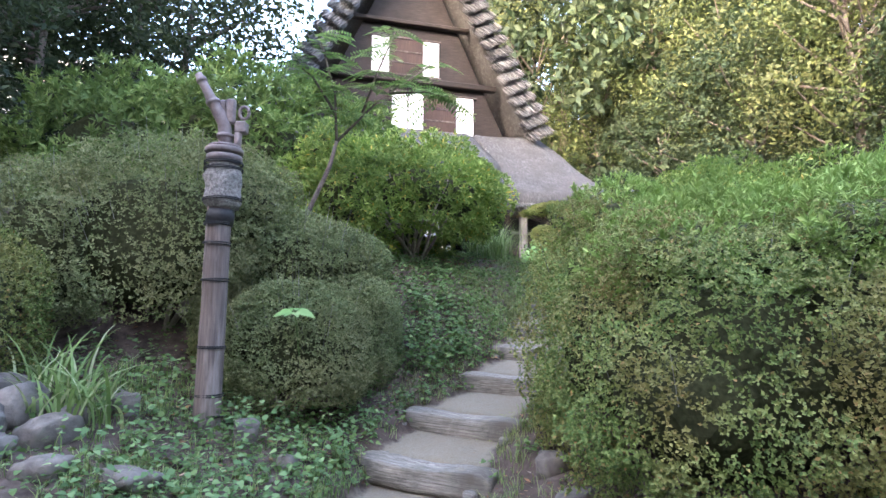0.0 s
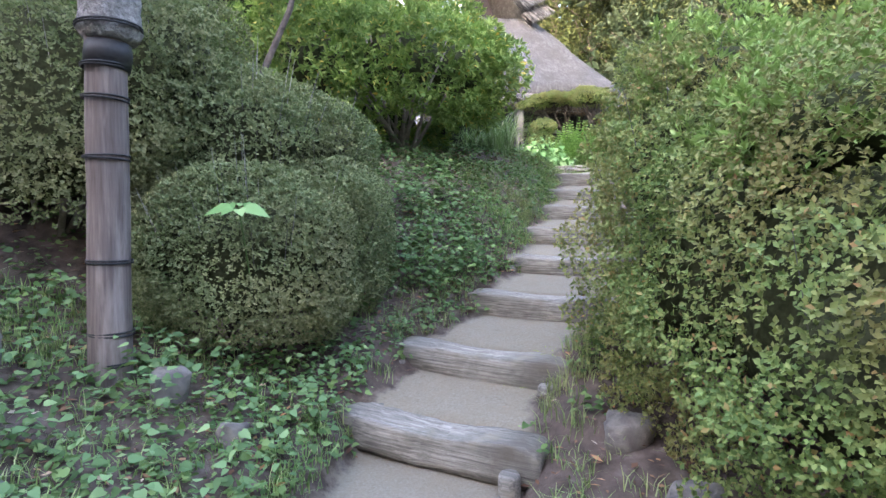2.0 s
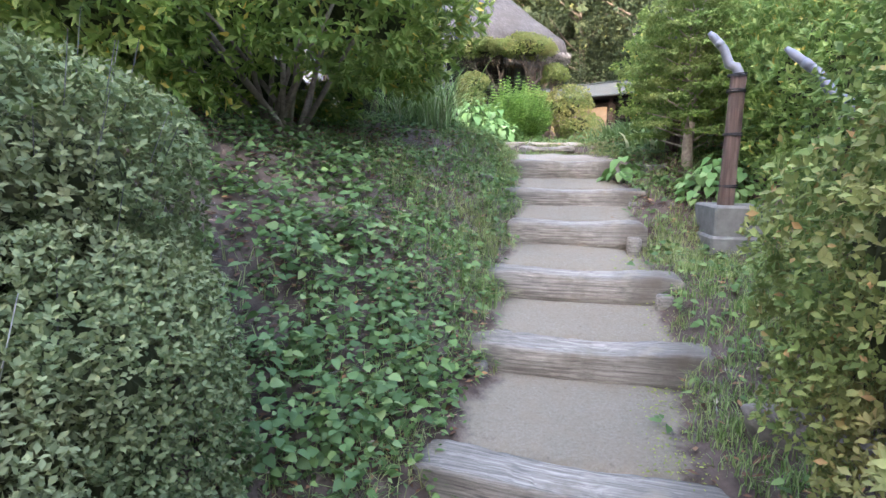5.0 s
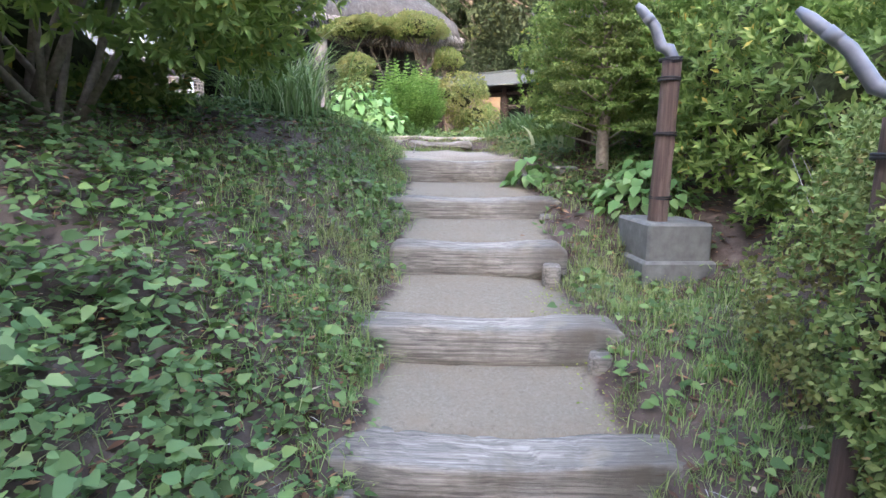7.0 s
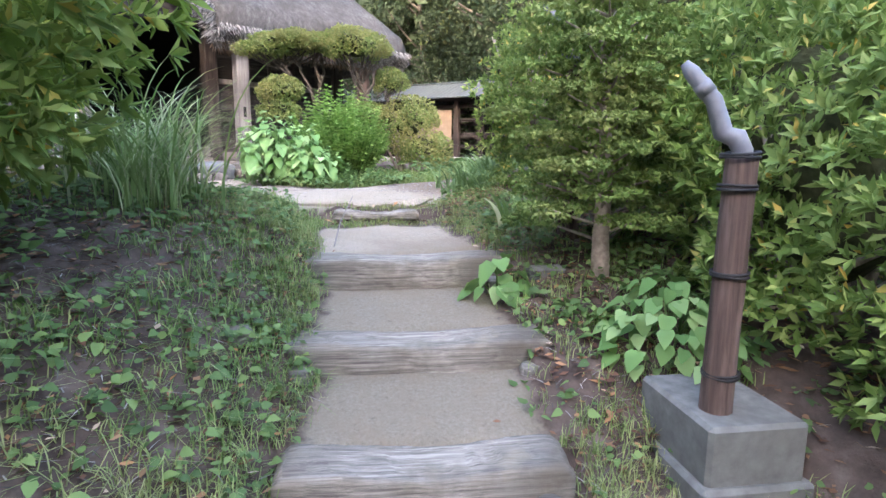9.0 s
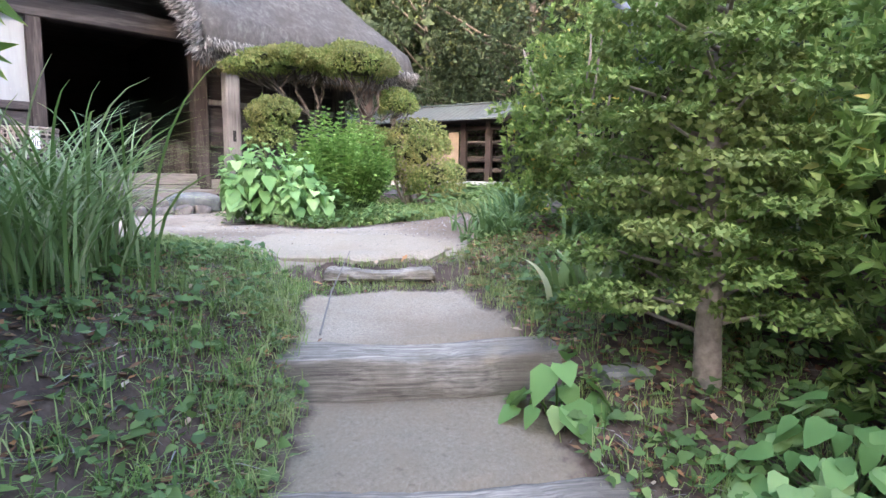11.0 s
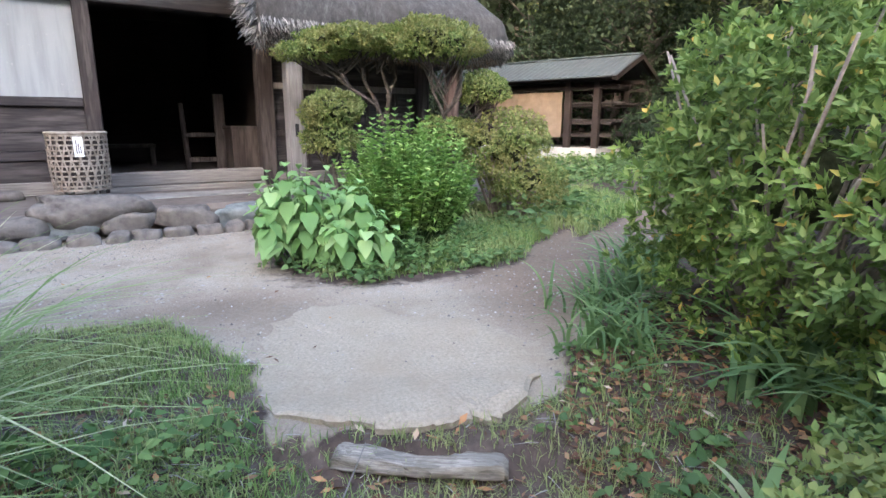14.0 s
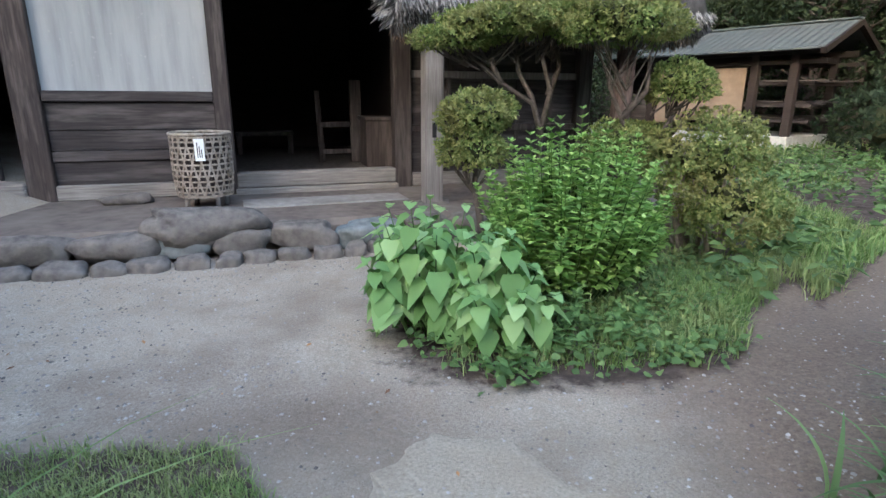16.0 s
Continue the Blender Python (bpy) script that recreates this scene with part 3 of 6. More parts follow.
# ---- log steps ----
def log_step(a, b, z, r=0.115, staked=True):
    a, b = Vector((*a, 0)), Vector((*b, 0))
    d = b - a
    length = d.length
    turn = math.degrees(math.atan2(d.y, d.x))
    e = thing("log_step", "weathered grey split log holding an earth step", "step", ((a.x + b.x) / 2, (a.y + b.y) / 2, z - 0.022), turn, "log steps of the path")
    bm = bmesh.new()
    rows, seg = 30, 24
    rings = []
    ph = random.uniform(0, 9)
    for i in range(rows + 1):
        u = i / rows - 0.5
        bow = 0.018 * math.cos(u * math.pi) * 1.0
        ring = []
        for j in range(seg):
            t = 2 * math.pi * j / seg
            rr = r * (1 + 0.05 * noise.noise(Vector((u * 6, math.cos(t) * 1.5 + ph, math.sin(t) * 1.5))))
            yy, zz = math.copysign(abs(math.cos(t)) ** 0.42, math.cos(t)) * rr * 0.88, math.copysign(abs(math.sin(t)) ** 0.42, math.sin(t)) * rr
            split = noise.noise(Vector((u * 3.0, t * 5.5, ph + 4.0)))
            zz = min(zz, r * 0.8) + 0.008 * noise.noise(Vector((u * 30, t * 3, ph)))
            yy += 0.012 * split + 0.01 * noise.noise(Vector((u * 9, t, ph)))
            wear = 0.022 * math.exp(-(u / 0.26) ** 2) * (1 if zz > 0 else 0) + (0.018 if zz > 0 and yy < 0 else 0) * (0.6 + split)
            end = 0.03 * max(0.0, abs(u) * 2 - 0.92) / 0.08
            zz -= end * (1 if zz > 0 else 0)
            ring.append(bm.verts.new((u * length, yy - bow, zz - r * 0.8 - wear + 0.032)))
        rings.append(ring)
    for r0, r1 in zip(rings, rings[1:]):
        for j in range(seg):
            bm.faces.new((r0[j], r0[(j + 1) % seg], r1[(j + 1) % seg], r1[j]))
    bm.faces.new(rings[0])
    bm.faces.new(rings[-1][::-1])
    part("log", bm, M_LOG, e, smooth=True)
    for sx in () if not staked else ((-0.42, 0.4) if random.random() < 0.4 else (0.4,)):
        pk = bmesh.new()
        h = random.uniform(0.02, 0.05)
        tube(pk, [(sx * length, -r - 0.045, -0.42), (sx * length, -r - 0.045, -0.05 - h), (sx * length, -r - 0.045, -0.035 - h)], [0.05, 0.05, 0.042], 12, 0.03)
        part("stake", pk, M_LOG, e, "short round stake", True)
    return e


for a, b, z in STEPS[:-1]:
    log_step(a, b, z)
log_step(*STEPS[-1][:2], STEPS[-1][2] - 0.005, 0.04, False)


# ---- the farmhouse ----
HX, HY, HZ, HT = 1.73, 15.45, 2.40, 15.0     # foot of the door's post, turn of the front
HM = pose(HX, HY, HZ, 0, 0, HT)
house = thing("thatched_farmhouse", "old timber farmhouse with a steep grey thatched roof", "house", (HX, HY, HZ), HT)
S0, S1, DEPTH = -7.3, 2.5, 10.0


def hpart(name, bm, mat, label="", smooth_it=False):
    return part(name, bm, mat, house, label, smooth_it)


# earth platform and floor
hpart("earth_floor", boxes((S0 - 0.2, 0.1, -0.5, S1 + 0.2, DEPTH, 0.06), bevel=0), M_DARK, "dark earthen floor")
hpart("sill_beam", boxes((-3.62, -0.09, -0.02, -1.74, 0.09, 0.13), bevel=0.012), M_GREYWOOD, "silvered sill beam")
hpart("sill_beam", boxes((0.18, -0.09, -0.02, S1, 0.09, 0.13), bevel=0.012), M_GREYWOOD, "silvered sill beam")
hpart("door_sill", boxes((-1.74, -0.12, 0.04, -0.02, 0.08, 0.2), bevel=0.015, jitter=0.006), M_GREYWOOD, "raised silvered door sill")
hpart("door_sill", boxes((-1.76, -0.16, -0.04, 0.0, 0.1, 0.038), bevel=0.012), M_GREYWOOD, "silvered lower sill")
hpart("door_sill", boxes((-5.4, -0.14, -0.02, -3.64, 0.1, 0.17), bevel=0.02), M_GREYWOOD, "raised silvered door sill")
for x0, x1 in ((-7.3, -7.1), (-5.6, -5.4), (-3.64, -3.4), (-1.90, -1.74), (-0.02, 0.18), (2.3, 2.5)):
    hpart("post", boxes((x0, -0.1, -0.05, x1, 0.1, 2.9 if x1 < 1 else 2.3), bevel=0.012), M_DARKPOST)
# plaster panel over boards
hpart("plaster_panel", boxes((-3.4, -0.01, 1.03, -1.9, 0.05, 2.6), bevel=0), M_PLASTER, "white plaster panel with faint stains")
hpart("rail", boxes((-3.4, -0.075, 0.93, -1.9, 0.06, 1.03), bevel=0.01), M_DARKWOOD)
hpart("board", boxes((-3.4, -0.03, 0.66, -1.9, 0.03, 0.925), bevel=0.005), M_DARKWOOD)
hpart("board", boxes((-3.4, -0.03, 0.465, -1.9, 0.03, 0.655), bevel=0.005), M_DARKWOOD)
hpart("rail", boxes((-3.4, -0.06, 0.36, -1.9, 0.05, 0.46), bevel=0.008), M_DARKWOOD)
hpart("board", boxes((-3.4, -0.03, 0.13, -1.9, 0.03, 0.355), bevel=0.005), M_DARKWOOD)
hpart("lintel", boxes((-5.6, -0.12, 2.03, 0.18, 0.08, 2.28), bevel=0.012), M_DARKWOOD, "heavy dark lintel beam")
hpart("wall_above", boxes((S0, -0.02, 2.28, 0.18, 0.06, 2.95), bevel=0), M_DARKWOOD)
hpart("wall_board", boxes((-7.1, -0.03, 0.0, -5.6, 0.05, 2.3), bevel=0), M_DARKWOOD)
# bench-like leaf and a door board at the far opening
hpart("door_leaf", boxes((-5.4, 0.12, 0.1, -3.9, 0.18, 2.03), bevel=0.006), M_DARKWOOD, "dark brown plank door")
# boarded bay on the other side of the door
hpart("wall_board", boxes((0.18, 0.0, 0.13, S1 - 0.2, 0.05, 0.62), bevel=0), M_DARKWOOD)
hpart("rail", boxes((0.18, -0.06, 0.6, S1 - 0.2, 0.06, 0.68), bevel=0.008), M_DARKPOST)
hpart("rail", boxes((0.18, -0.05, 1.2, S1 - 0.2, 0.06, 1.28), bevel=0.008), M_PALEPOST)
hpart("wall_board", boxes((0.18, 0.0, 0.68, S1 - 0.2, 0.05, 1.2), bevel=0), M_DARKWOOD)
hpart("wall_board", boxes((0.18, 0.0, 1.28, S1 - 0.2, 0.05, 2.6), bevel=0), M_DARKWOOD)
for x in (0.62, 1.05, 1.5, 1.95):
    hpart("batten", boxes((x, -0.03, 0.13, x + 0.05, -0.002, 2.4), bevel=0.004), M_DARKPOST)
# free posts under the low eave
bm = boxes((0.02, -1.2, -0.08, 0.2, -1.02, 1.62), bevel=0.014)
hpart("eave_post", bm, M_PALEPOST, "silvered square post, bleached pale at the foot")
# no hole is cut: a thin black block paints the slot's shade
hpart("mortise", boxes((0.085, -1.206, 0.62, 0.125, -1.19, 0.76), bevel=0), M_WIRE, "mortise slot drawn as a black block for its inner shade")
bm = bmesh.new()
tube(bm, [(2.35, -0.95, -0.1), (2.33, -0.95, 0.8), (2.37, -0.95, 1.8)], [0.12, 0.11, 0.1], 14, 0.02)
hpart("eave_post", bm, M_POST, "round brown post", True)
hpart("eave_beam", boxes((-0.1, -1.2, 1.62, 3.0, -1.0, 1.8), bevel=0.015), M_DARKPOST)
for x in (0.4, 1.1, 1.8, 2.5):
    bm = bmesh.new()
    tube(bm, [(x, -1.5, 1.72), (x, 0.2, 3.1)], [0.05, 0.055], 8, 0.04)
    hpart("rafter", bm, M_DARKPOST, "", True)
# closing walls
hpart("side_wall", boxes((S1 - 0.05, 0.1, 0.0, S1 + 0.05, DEPTH, 2.35), bevel=0), M_DARKWOOD)
hpart("side_wall", boxes((S0 - 0.05, 0.1, 0.0, S0 + 0.05, DEPTH, 2.6), bevel=0), M_DARKWOOD)
hpart("back_wall", boxes((S0, DEPTH - 0.1, 0.0, S1, DEPTH, 2.4), bevel=0), M_DARKWOOD)
# inner walls in the deepened boards: the entrance's gloom is partly painted
hpart("inner_wall", boxes((0.25, 0.2, 0.0, 0.33, 4.5, 2.6), bevel=0), M_SHADEWOOD)
hpart("inner_wall", boxes((-6.0, 4.5, 0.0, 0.33, 4.6, 2.6), bevel=0), M_SHADEWOOD)
hpart("loft_floor", boxes((S0 + 0.6, 0.12, 2.6, S1 - 0.35, DEPTH, 2.7), bevel=0), M_DARKWOOD)

# thatch: slabs with thick rounded eaves
GS, GD, GZB, APEX_Z = -2.4, 1.5, 4.45, 11.5     # gable centre, set-back, foot and ridge height above the platform
GHW = 3.78


def slab(bm, quad, thick, nu, nv, amp=0.05, seed=0):
    """A thick sheet over four corners (low left, low right, high right, high left), lumpy on top."""
    a, b, c, d = [Vector(q) for q in quad]
    nrm = (b - a).cross(d - a).normalized()
    if nrm.z < 0:
        nrm = -nrm
    grid = {}
    for layer in (0, 1):
        for i in range(nu + 1):
            for j in range(nv + 1):
                u, v = i / nu, j / nv
                p = a.lerp(b, u).lerp(d.lerp(c, u), v)
                if layer:
                    lip = min(1.0, (v * nv * 0.55 + 0.45)) if j < 2 else 1.0
                    side = 0.8 if i in (0, nu) else 1.0
                    p = p + nrm * (thick * lip * side + amp * noise.noise(p * 1.3 + Vector((seed, 0, 0))) + amp * 0.4 * noise.noise(p * 5))
                else:
                    p = p + nrm * amp * 0.5 * noise.noise(p * 2.2)
                grid[layer, i, j] = bm.verts.new(p)
    for i in range(nu):
        for j in range(nv):
            bm.faces.new([grid[1, i, j], grid[1, i + 1, j], grid[1, i + 1, j + 1], grid[1, i, j + 1]])
            bm.faces.new([grid[0, i, j], grid[0, i, j + 1], grid[0, i + 1, j + 1], grid[0, i + 1, j]])
    for i in range(nu):
        bm.faces.new([grid[0, i, 0], grid[0, i + 1, 0], grid[1, i + 1, 0], grid[1, i, 0]])
        bm.faces.new([grid[0, i, nv], grid[1, i, nv], grid[1, i + 1, nv], grid[0, i + 1, nv]])
    for j in range(nv):
        bm.faces.new([grid[0, 0, j], grid[1, 0, j], grid[1, 0, j + 1], grid[0, 0, j + 1]])
        bm.faces.new([grid[0, nu, j], grid[0, nu, j + 1], grid[1, nu, j + 1], grid[1, nu, j]])


EV, EZ = -1.35, 1.6           # low eave: how far before the wall, height above the platform
ES = 2.95                      # how far the eave runs along the front
GR, GL = GS + GHW, GS - GHW
bm = bmesh.new()
slab(bm, [(-0.28, EV, EZ), (ES, EV, EZ), (GR + 0.1, GD, GZB - 0.3), (-0.5, GD, GZB - 0.3)], 0.42, 34, 18, 0.06, 1)
hpart("front_skirt_thatch", bm, M_THATCH, "low grey thatched skirt roof", True)
bm = bmesh.new()
slab(bm, [(S0 - 0.9, -0.62, EZ + 0.95), (-0.3, -0.62, EZ + 0.95), (-0.5, GD, GZB - 0.3), (GL - 0.1, GD, GZB - 0.3)], 0.42, 24, 10, 0.05, 2)
hpart("front_skirt_thatch", bm, M_THATCH, "raised thatched skirt over the doorway", True)
bm = bmesh.new()
slab(bm, [(ES, EV, EZ), (ES, DEPTH + 1, EZ), (GR, DEPTH, GZB), (GR + 0.1, GD, GZB)], 0.42, 26, 10, 0.06, 3)
hpart("side_skirt_thatch", bm, M_THATCH, "", True)
bm = bmesh.new()
slab(bm, [(S0 - 0.9, EV, EZ), (S0 - 0.9, DEPTH + 1, EZ), (GL, DEPTH, GZB), (GL, GD, GZB)], 0.42, 26, 10, 0.06, 4)
hpart("side_skirt_thatch", bm, M_THATCH, "", True)
bm = bmesh.new()
slab(bm, [(GR, GD - 0.5, GZB), (GR, DEPTH, GZB), (GS, DEPTH, APEX_Z), (GS, GD - 0.5, APEX_Z)], 0.5, 24, 22, 0.06, 5)
hpart("main_thatch", bm, M_THATCH, "steep main thatch slope", True)
bm = bmesh.new()
slab(bm, [(GL, GD - 0.5, GZB), (GL, DEPTH, GZB), (GS, DEPTH, APEX_Z), (GS, GD - 0.5, APEX_Z)], 0.5, 24, 22, 0.06, 6)
hpart("main_thatch", bm, M_THATCH, "steep main thatch slope", True)


# layered straw bundles down the gable's edges
def verge(side):
    x0 = GS + side * GHW
    way = Vector((GS - x0, 0, APEX_Z - GZB)).normalized()
    out = Vector((way.z * side, 0, -way.x * side))
    total = (Vector((GS, 0, APEX_Z)) - Vector((x0, 0, GZB))).length
    nrow = 20
    for i in range(nrow):
        c = Vector((x0, GD - 0.62, GZB)) + way * (total * (i + 0.5) / nrow) + out * 0.2
        n = 520
        y = rng.uniform(0.0, 0.35, n)
        o = rng.uniform(-0.34, 0.36, n)
        top = np.array(c)[None] + np.outer(o, np.array(out)) + np.stack([y * 0, y, y * 0], 1) + np.outer(rng.uniform(0.02, 0.05, n), np.array(way))
        D = -np.array(way)[None] + np.outer(rng.uniform(0.0, 0.3, n), np.array(out)) + np.stack([y * 0, -0.62 + rng.uniform(-0.1, 0.1, n), y * 0], 1)
        V, F = leaves(top, D, np.stack([y * 0 + 0.1, y * 0 - 1, y * 0 + 0.1], 1) + rng.normal(size=(n, 3)) * 0.5, rng.uniform(0.44, 0.52, n), 0.03, 0.3)
        np_object("straw_layer", V, F, M_VERGE, house)


verge(1)
verge(-1)


# straw ends along the eave
def fringe(x0, x1, y, z, n, mat, drop=0.2, name="eave_fringe", thick=0.4, rise=0.0):
    u = rng.uniform(0, 1, n)
    t = rng.uniform(0, 1, n)
    P = np.stack([x0 + (x1 - x0) * u, y + 0.25 * t - 0.12, z + 0.02 + thick * (1 - t) * 0.55 + rise * u], 1)
    D = np.stack([rng.normal(0, 0.22, n), -0.25 - 0.5 * (1 - t) + rng.normal(0, 0.15, n), -1.0 + 0.2 * rng.normal(size=n)], 1)
    V, F = leaves(P, D, np.stack([rng.normal(0, 0.4, n), u * 0 - 1, u * 0 + 0.4], 1), rng.uniform(0.5, 1.1, n) * drop, 0.016, 0.3)
    ob = np_object(name, V, F, mat, house)
    tagged(ob, "bristling cut straw ends", kind="stuff")


fringe(-0.3, ES, EV, EZ, 9000, M_STRAW, 0.16)
fringe(-0.25, ES - 0.1, EV + 0.2, EZ + 0.02, 5000, M_STRAWDARK, 0.2, thick=0.1)
# the thatch's end at the doorway
n = 5200
t, h = rng.uniform(0, 1, n), rng.uniform(-0.02, 0.42, n)
P = np.stack([-0.3 - 0.2 * t * 0.5 + rng.normal(0, 0.03, n), EV + t * (GD - EV) * 0.62, EZ + t * (GZB - EZ) * 0.62 + h * 1.1], 1)
D = np.stack([-0.7 + rng.normal(0, 0.25, n), -0.45 + rng.normal(0, 0.2, n), -0.7 + rng.normal(0, 0.2, n)], 1)
V, F = leaves(P, D, rng.normal(size=(n, 3)), rng.uniform(0.08, 0.2, n), 0.016, 0.3)
tagged(np_object("end_fringe", V, F, M_STRAW, house), "bristling cut straw ends", kind="stuff")

# gable wall with its shuttered windows
bm = bmesh.new()
vs = [bm.verts.new(p) for p in ((GL + 0.3, GD + 0.25, GZB - 0.7), (GR - 0.3, GD + 0.25, GZB - 0.7), (GS, GD + 0.25, APEX_Z - 0.3),
                                (GL + 0.3, GD + 0.4, GZB - 0.7), (GR - 0.3, GD + 0.4, GZB - 0.7), (GS, GD + 0.4, APEX_Z - 0.3))]
for f in ((0, 1, 2), (5, 4, 3), (0, 3, 4, 1), (1, 4, 5, 2), (2, 5, 3, 0)):
    bm.faces.new([vs[i] for i in f])
hpart("gable_wall", bm, M_SHADEWOOD, "dark boarded gable wall")
hpart("gable_beam", boxes((GL + 0.2, GD + 0.02, GZB + 1.6, GR - 1.0, GD + 0.24, GZB + 1.78), bevel=0.02), M_SHADEWOOD)
hpart("gable_beam", boxes((GL + 0.2, GD - 0.02, GZB - 0.3, GR - 0.25, GD + 0.24, GZB + 0.02), bevel=0.02), M_SHADEWOOD)
hpart("gable_beam", boxes((GL + 1.6, GD + 0.02, GZB + 3.5, GR - 1.9, GD + 0.24, GZB + 3.62), bevel=0.02), M_SHADEWOOD)


def gable_window(x0, x1, z0, z1, shut):
    wd = hpart("window_sill", boxes((x0 - 0.06, GD + 0.14, z0 - 0.06, x1 + 0.06, GD + 0.24, z0), bevel=0.006), M_DARKPOST, "timber sill of a window row")
    part("window_head", boxes((x0 - 0.06, GD + 0.14, z1, x1 + 0.06, GD + 0.24, z1 + 0.06), bevel=0.006), M_DARKPOST, wd)
    for a, b, paper in shut:
        part("paper_pane" if paper else "shutter", boxes((a, GD + 0.17, z0, b, GD + 0.21, z1), bevel=0.004), M_PAPER if paper else M_SHUTTER, wd, "white paper screen" if paper else "reddish brown board shutter")
        if not paper:
            for q in (0.3, 0.62):
                part("shutter_rail", boxes((a + 0.02, GD + 0.15, z0 + (z1 - z0) * q, b - 0.02, GD + 0.168, z0 + (z1 - z0) * q + 0.05), bevel=0.003), M_DARKPOST, wd)
        part("stile", boxes((a - 0.012, GD + 0.15, z0, a + 0.012, GD + 0.166, z1), bevel=0), M_DARKPOST, wd)


M_SHUTTER = wood_mat("red_brown_boards", (0.03, 0.019, 0.016), (0.08, 0.05, 0.04), 0.7, along="Z")
gable_window(-3.0, -0.3, GZB + 0.1, GZB + 1.32, [(-3.0, -2.5, True), (-2.48, -2.0, True), (-1.98, -0.96, False), (-0.94, -0.36, True)])
gable_window(-3.65, -1.5, GZB + 1.9, GZB + 3.05, [(-3.65, -3.1, True), (-3.08, -2.05, False), (-2.03, -1.5, True)])
bm = bmesh.new()
tube(bm, [(GL + 2.0, GD - 0.75, GZB + 4.6), (GL - 0.2, GD - 0.7, GZB + 4.55)], [0.06, 0.06], 8)
hpart("gable_pole", bm, M_GREYBARK, "projecting round pole", True)

# ---- the shed behind ----
sx, sy = 11.93, 22.32
sturn = math.degrees(math.atan2(-0.84, 0.54))
shed = thing("open_shed", "low timber shed with a grey sheet-metal roof", "shed", (sx, sy, 2.2), sturn)


def spart(name, bm, mat, label="", smooth_it=False):
    return part(name, bm, mat, shed, label, smooth_it)


SL = -11.0
spart("plinth", boxes((SL, -1.2, -0.4, -0.2, 1.2, 0.3), bevel=0.02), M_WHITECONC, "pale concrete plinth")
# shed timber in the deepened boards, shade under the roof included in the colour
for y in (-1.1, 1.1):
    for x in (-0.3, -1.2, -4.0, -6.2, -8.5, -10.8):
        spart("post", boxes((x - 0.09, y - 0.09, 0.3, x + 0.09, y + 0.09, 2.2), bevel=0.01), M_SHADEWOOD)
    spart("beam", boxes((SL, y - 0.07, 2.18, 0.2, y + 0.07, 2.33), bevel=0.01), M_SHADEWOOD)
    spart("beam", boxes((SL, y - 0.05, 1.96, 0.35, y + 0.05, 2.06), bevel=0.01), M_SHADEWOOD)
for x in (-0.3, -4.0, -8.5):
    spart("tie_beam", boxes((x - 0.06, -1.1, 2.02, x + 0.06, 1.1, 2.16), bevel=0.01), M_SHADEWOOD)
spart("back_boards", boxes((SL, 1.0, 0.3, -4.0, 1.06, 2.2), bevel=0), M_DARKWOOD)
spart("panel", boxes((-3.0, -1.08, 0.6, -1.42, -1.04, 1.92), bevel=0.004), M_PLY, "tan plywood panel")
spart("panel", boxes((-3.9, -1.06, 0.5, -3.02, -1.02, 1.92), bevel=0.004), M_PLY, "tan plywood panel")
spart("panel", boxes((-8.3, -1.06, 0.4, -4.2, -1.02, 1.3), bevel=0.004), M_DARKWOOD, "dark board panel")
for z in (0.62, 0.98, 1.5):
    for y in (-0.95, 0.85):
        spart("rack_rail", boxes((-2.2, y, z, 0.1, y + 0.09, z + 0.07), bevel=0.006), M_DARKWOOD)
for i in range(30):
    z = (0.70, 0.74, 1.06, 1.10, 1.58)[i % 5]
    y = random.uniform(-1.05, 0.75)
    spart("plank", boxes((-1.3 - random.uniform(0, 0.3), y, z, 0.2 + random.uniform(-0.6, 0.45), y + random.uniform(0.12, 0.25), z + 0.032), bevel=0.003), M_DARKWOOD, "stacked silvered plank")
# gabled roof of ribbed sheets
RZ, RE, RH = 2.95, 2.27, 1.7
for s in (-1, 1):
    bm = bmesh.new()
    rows = []
    for i in range(121):
        x = SL - 0.3 + (0.75 - SL) * i / 120
        up = 0.022 if i % 2 else 0.0
        rows.append([bm.verts.new((x, 0, RZ + up)), bm.verts.new((x, s * RH, RE + up)), bm.verts.new((x, 0, RZ - 0.03)), bm.verts.new((x, s * RH, RE - 0.03))])
    for a, b in zip(rows, rows[1:]):
        bm.faces.new((a[0], b[0], b[1], a[1]))
        bm.faces.new((a[2], a[3], b[3], b[2]))
        bm.faces.new((a[1], b[1], b[3], a[3]))
    spart("roof_sheet", bm, M_TIN, "weathered ribbed metal roofing")
    bm = bmesh.new()
    d = Vector((0, s * RH, RE - RZ))
    tube(bm, [(0.46, 0, RZ - 0.07), (0.46, d.y * 1.02, RZ - 0.07 + d.z * 1.02)], [0.085, 0.085], 4)
    spart("barge_board", bm, M_SHADEWOOD)
spart("ridge_cap", boxes((SL - 0.3, -0.12, RZ + 0.0, 0.48, 0.12, RZ + 0.045), bevel=0.01), M_TIN)


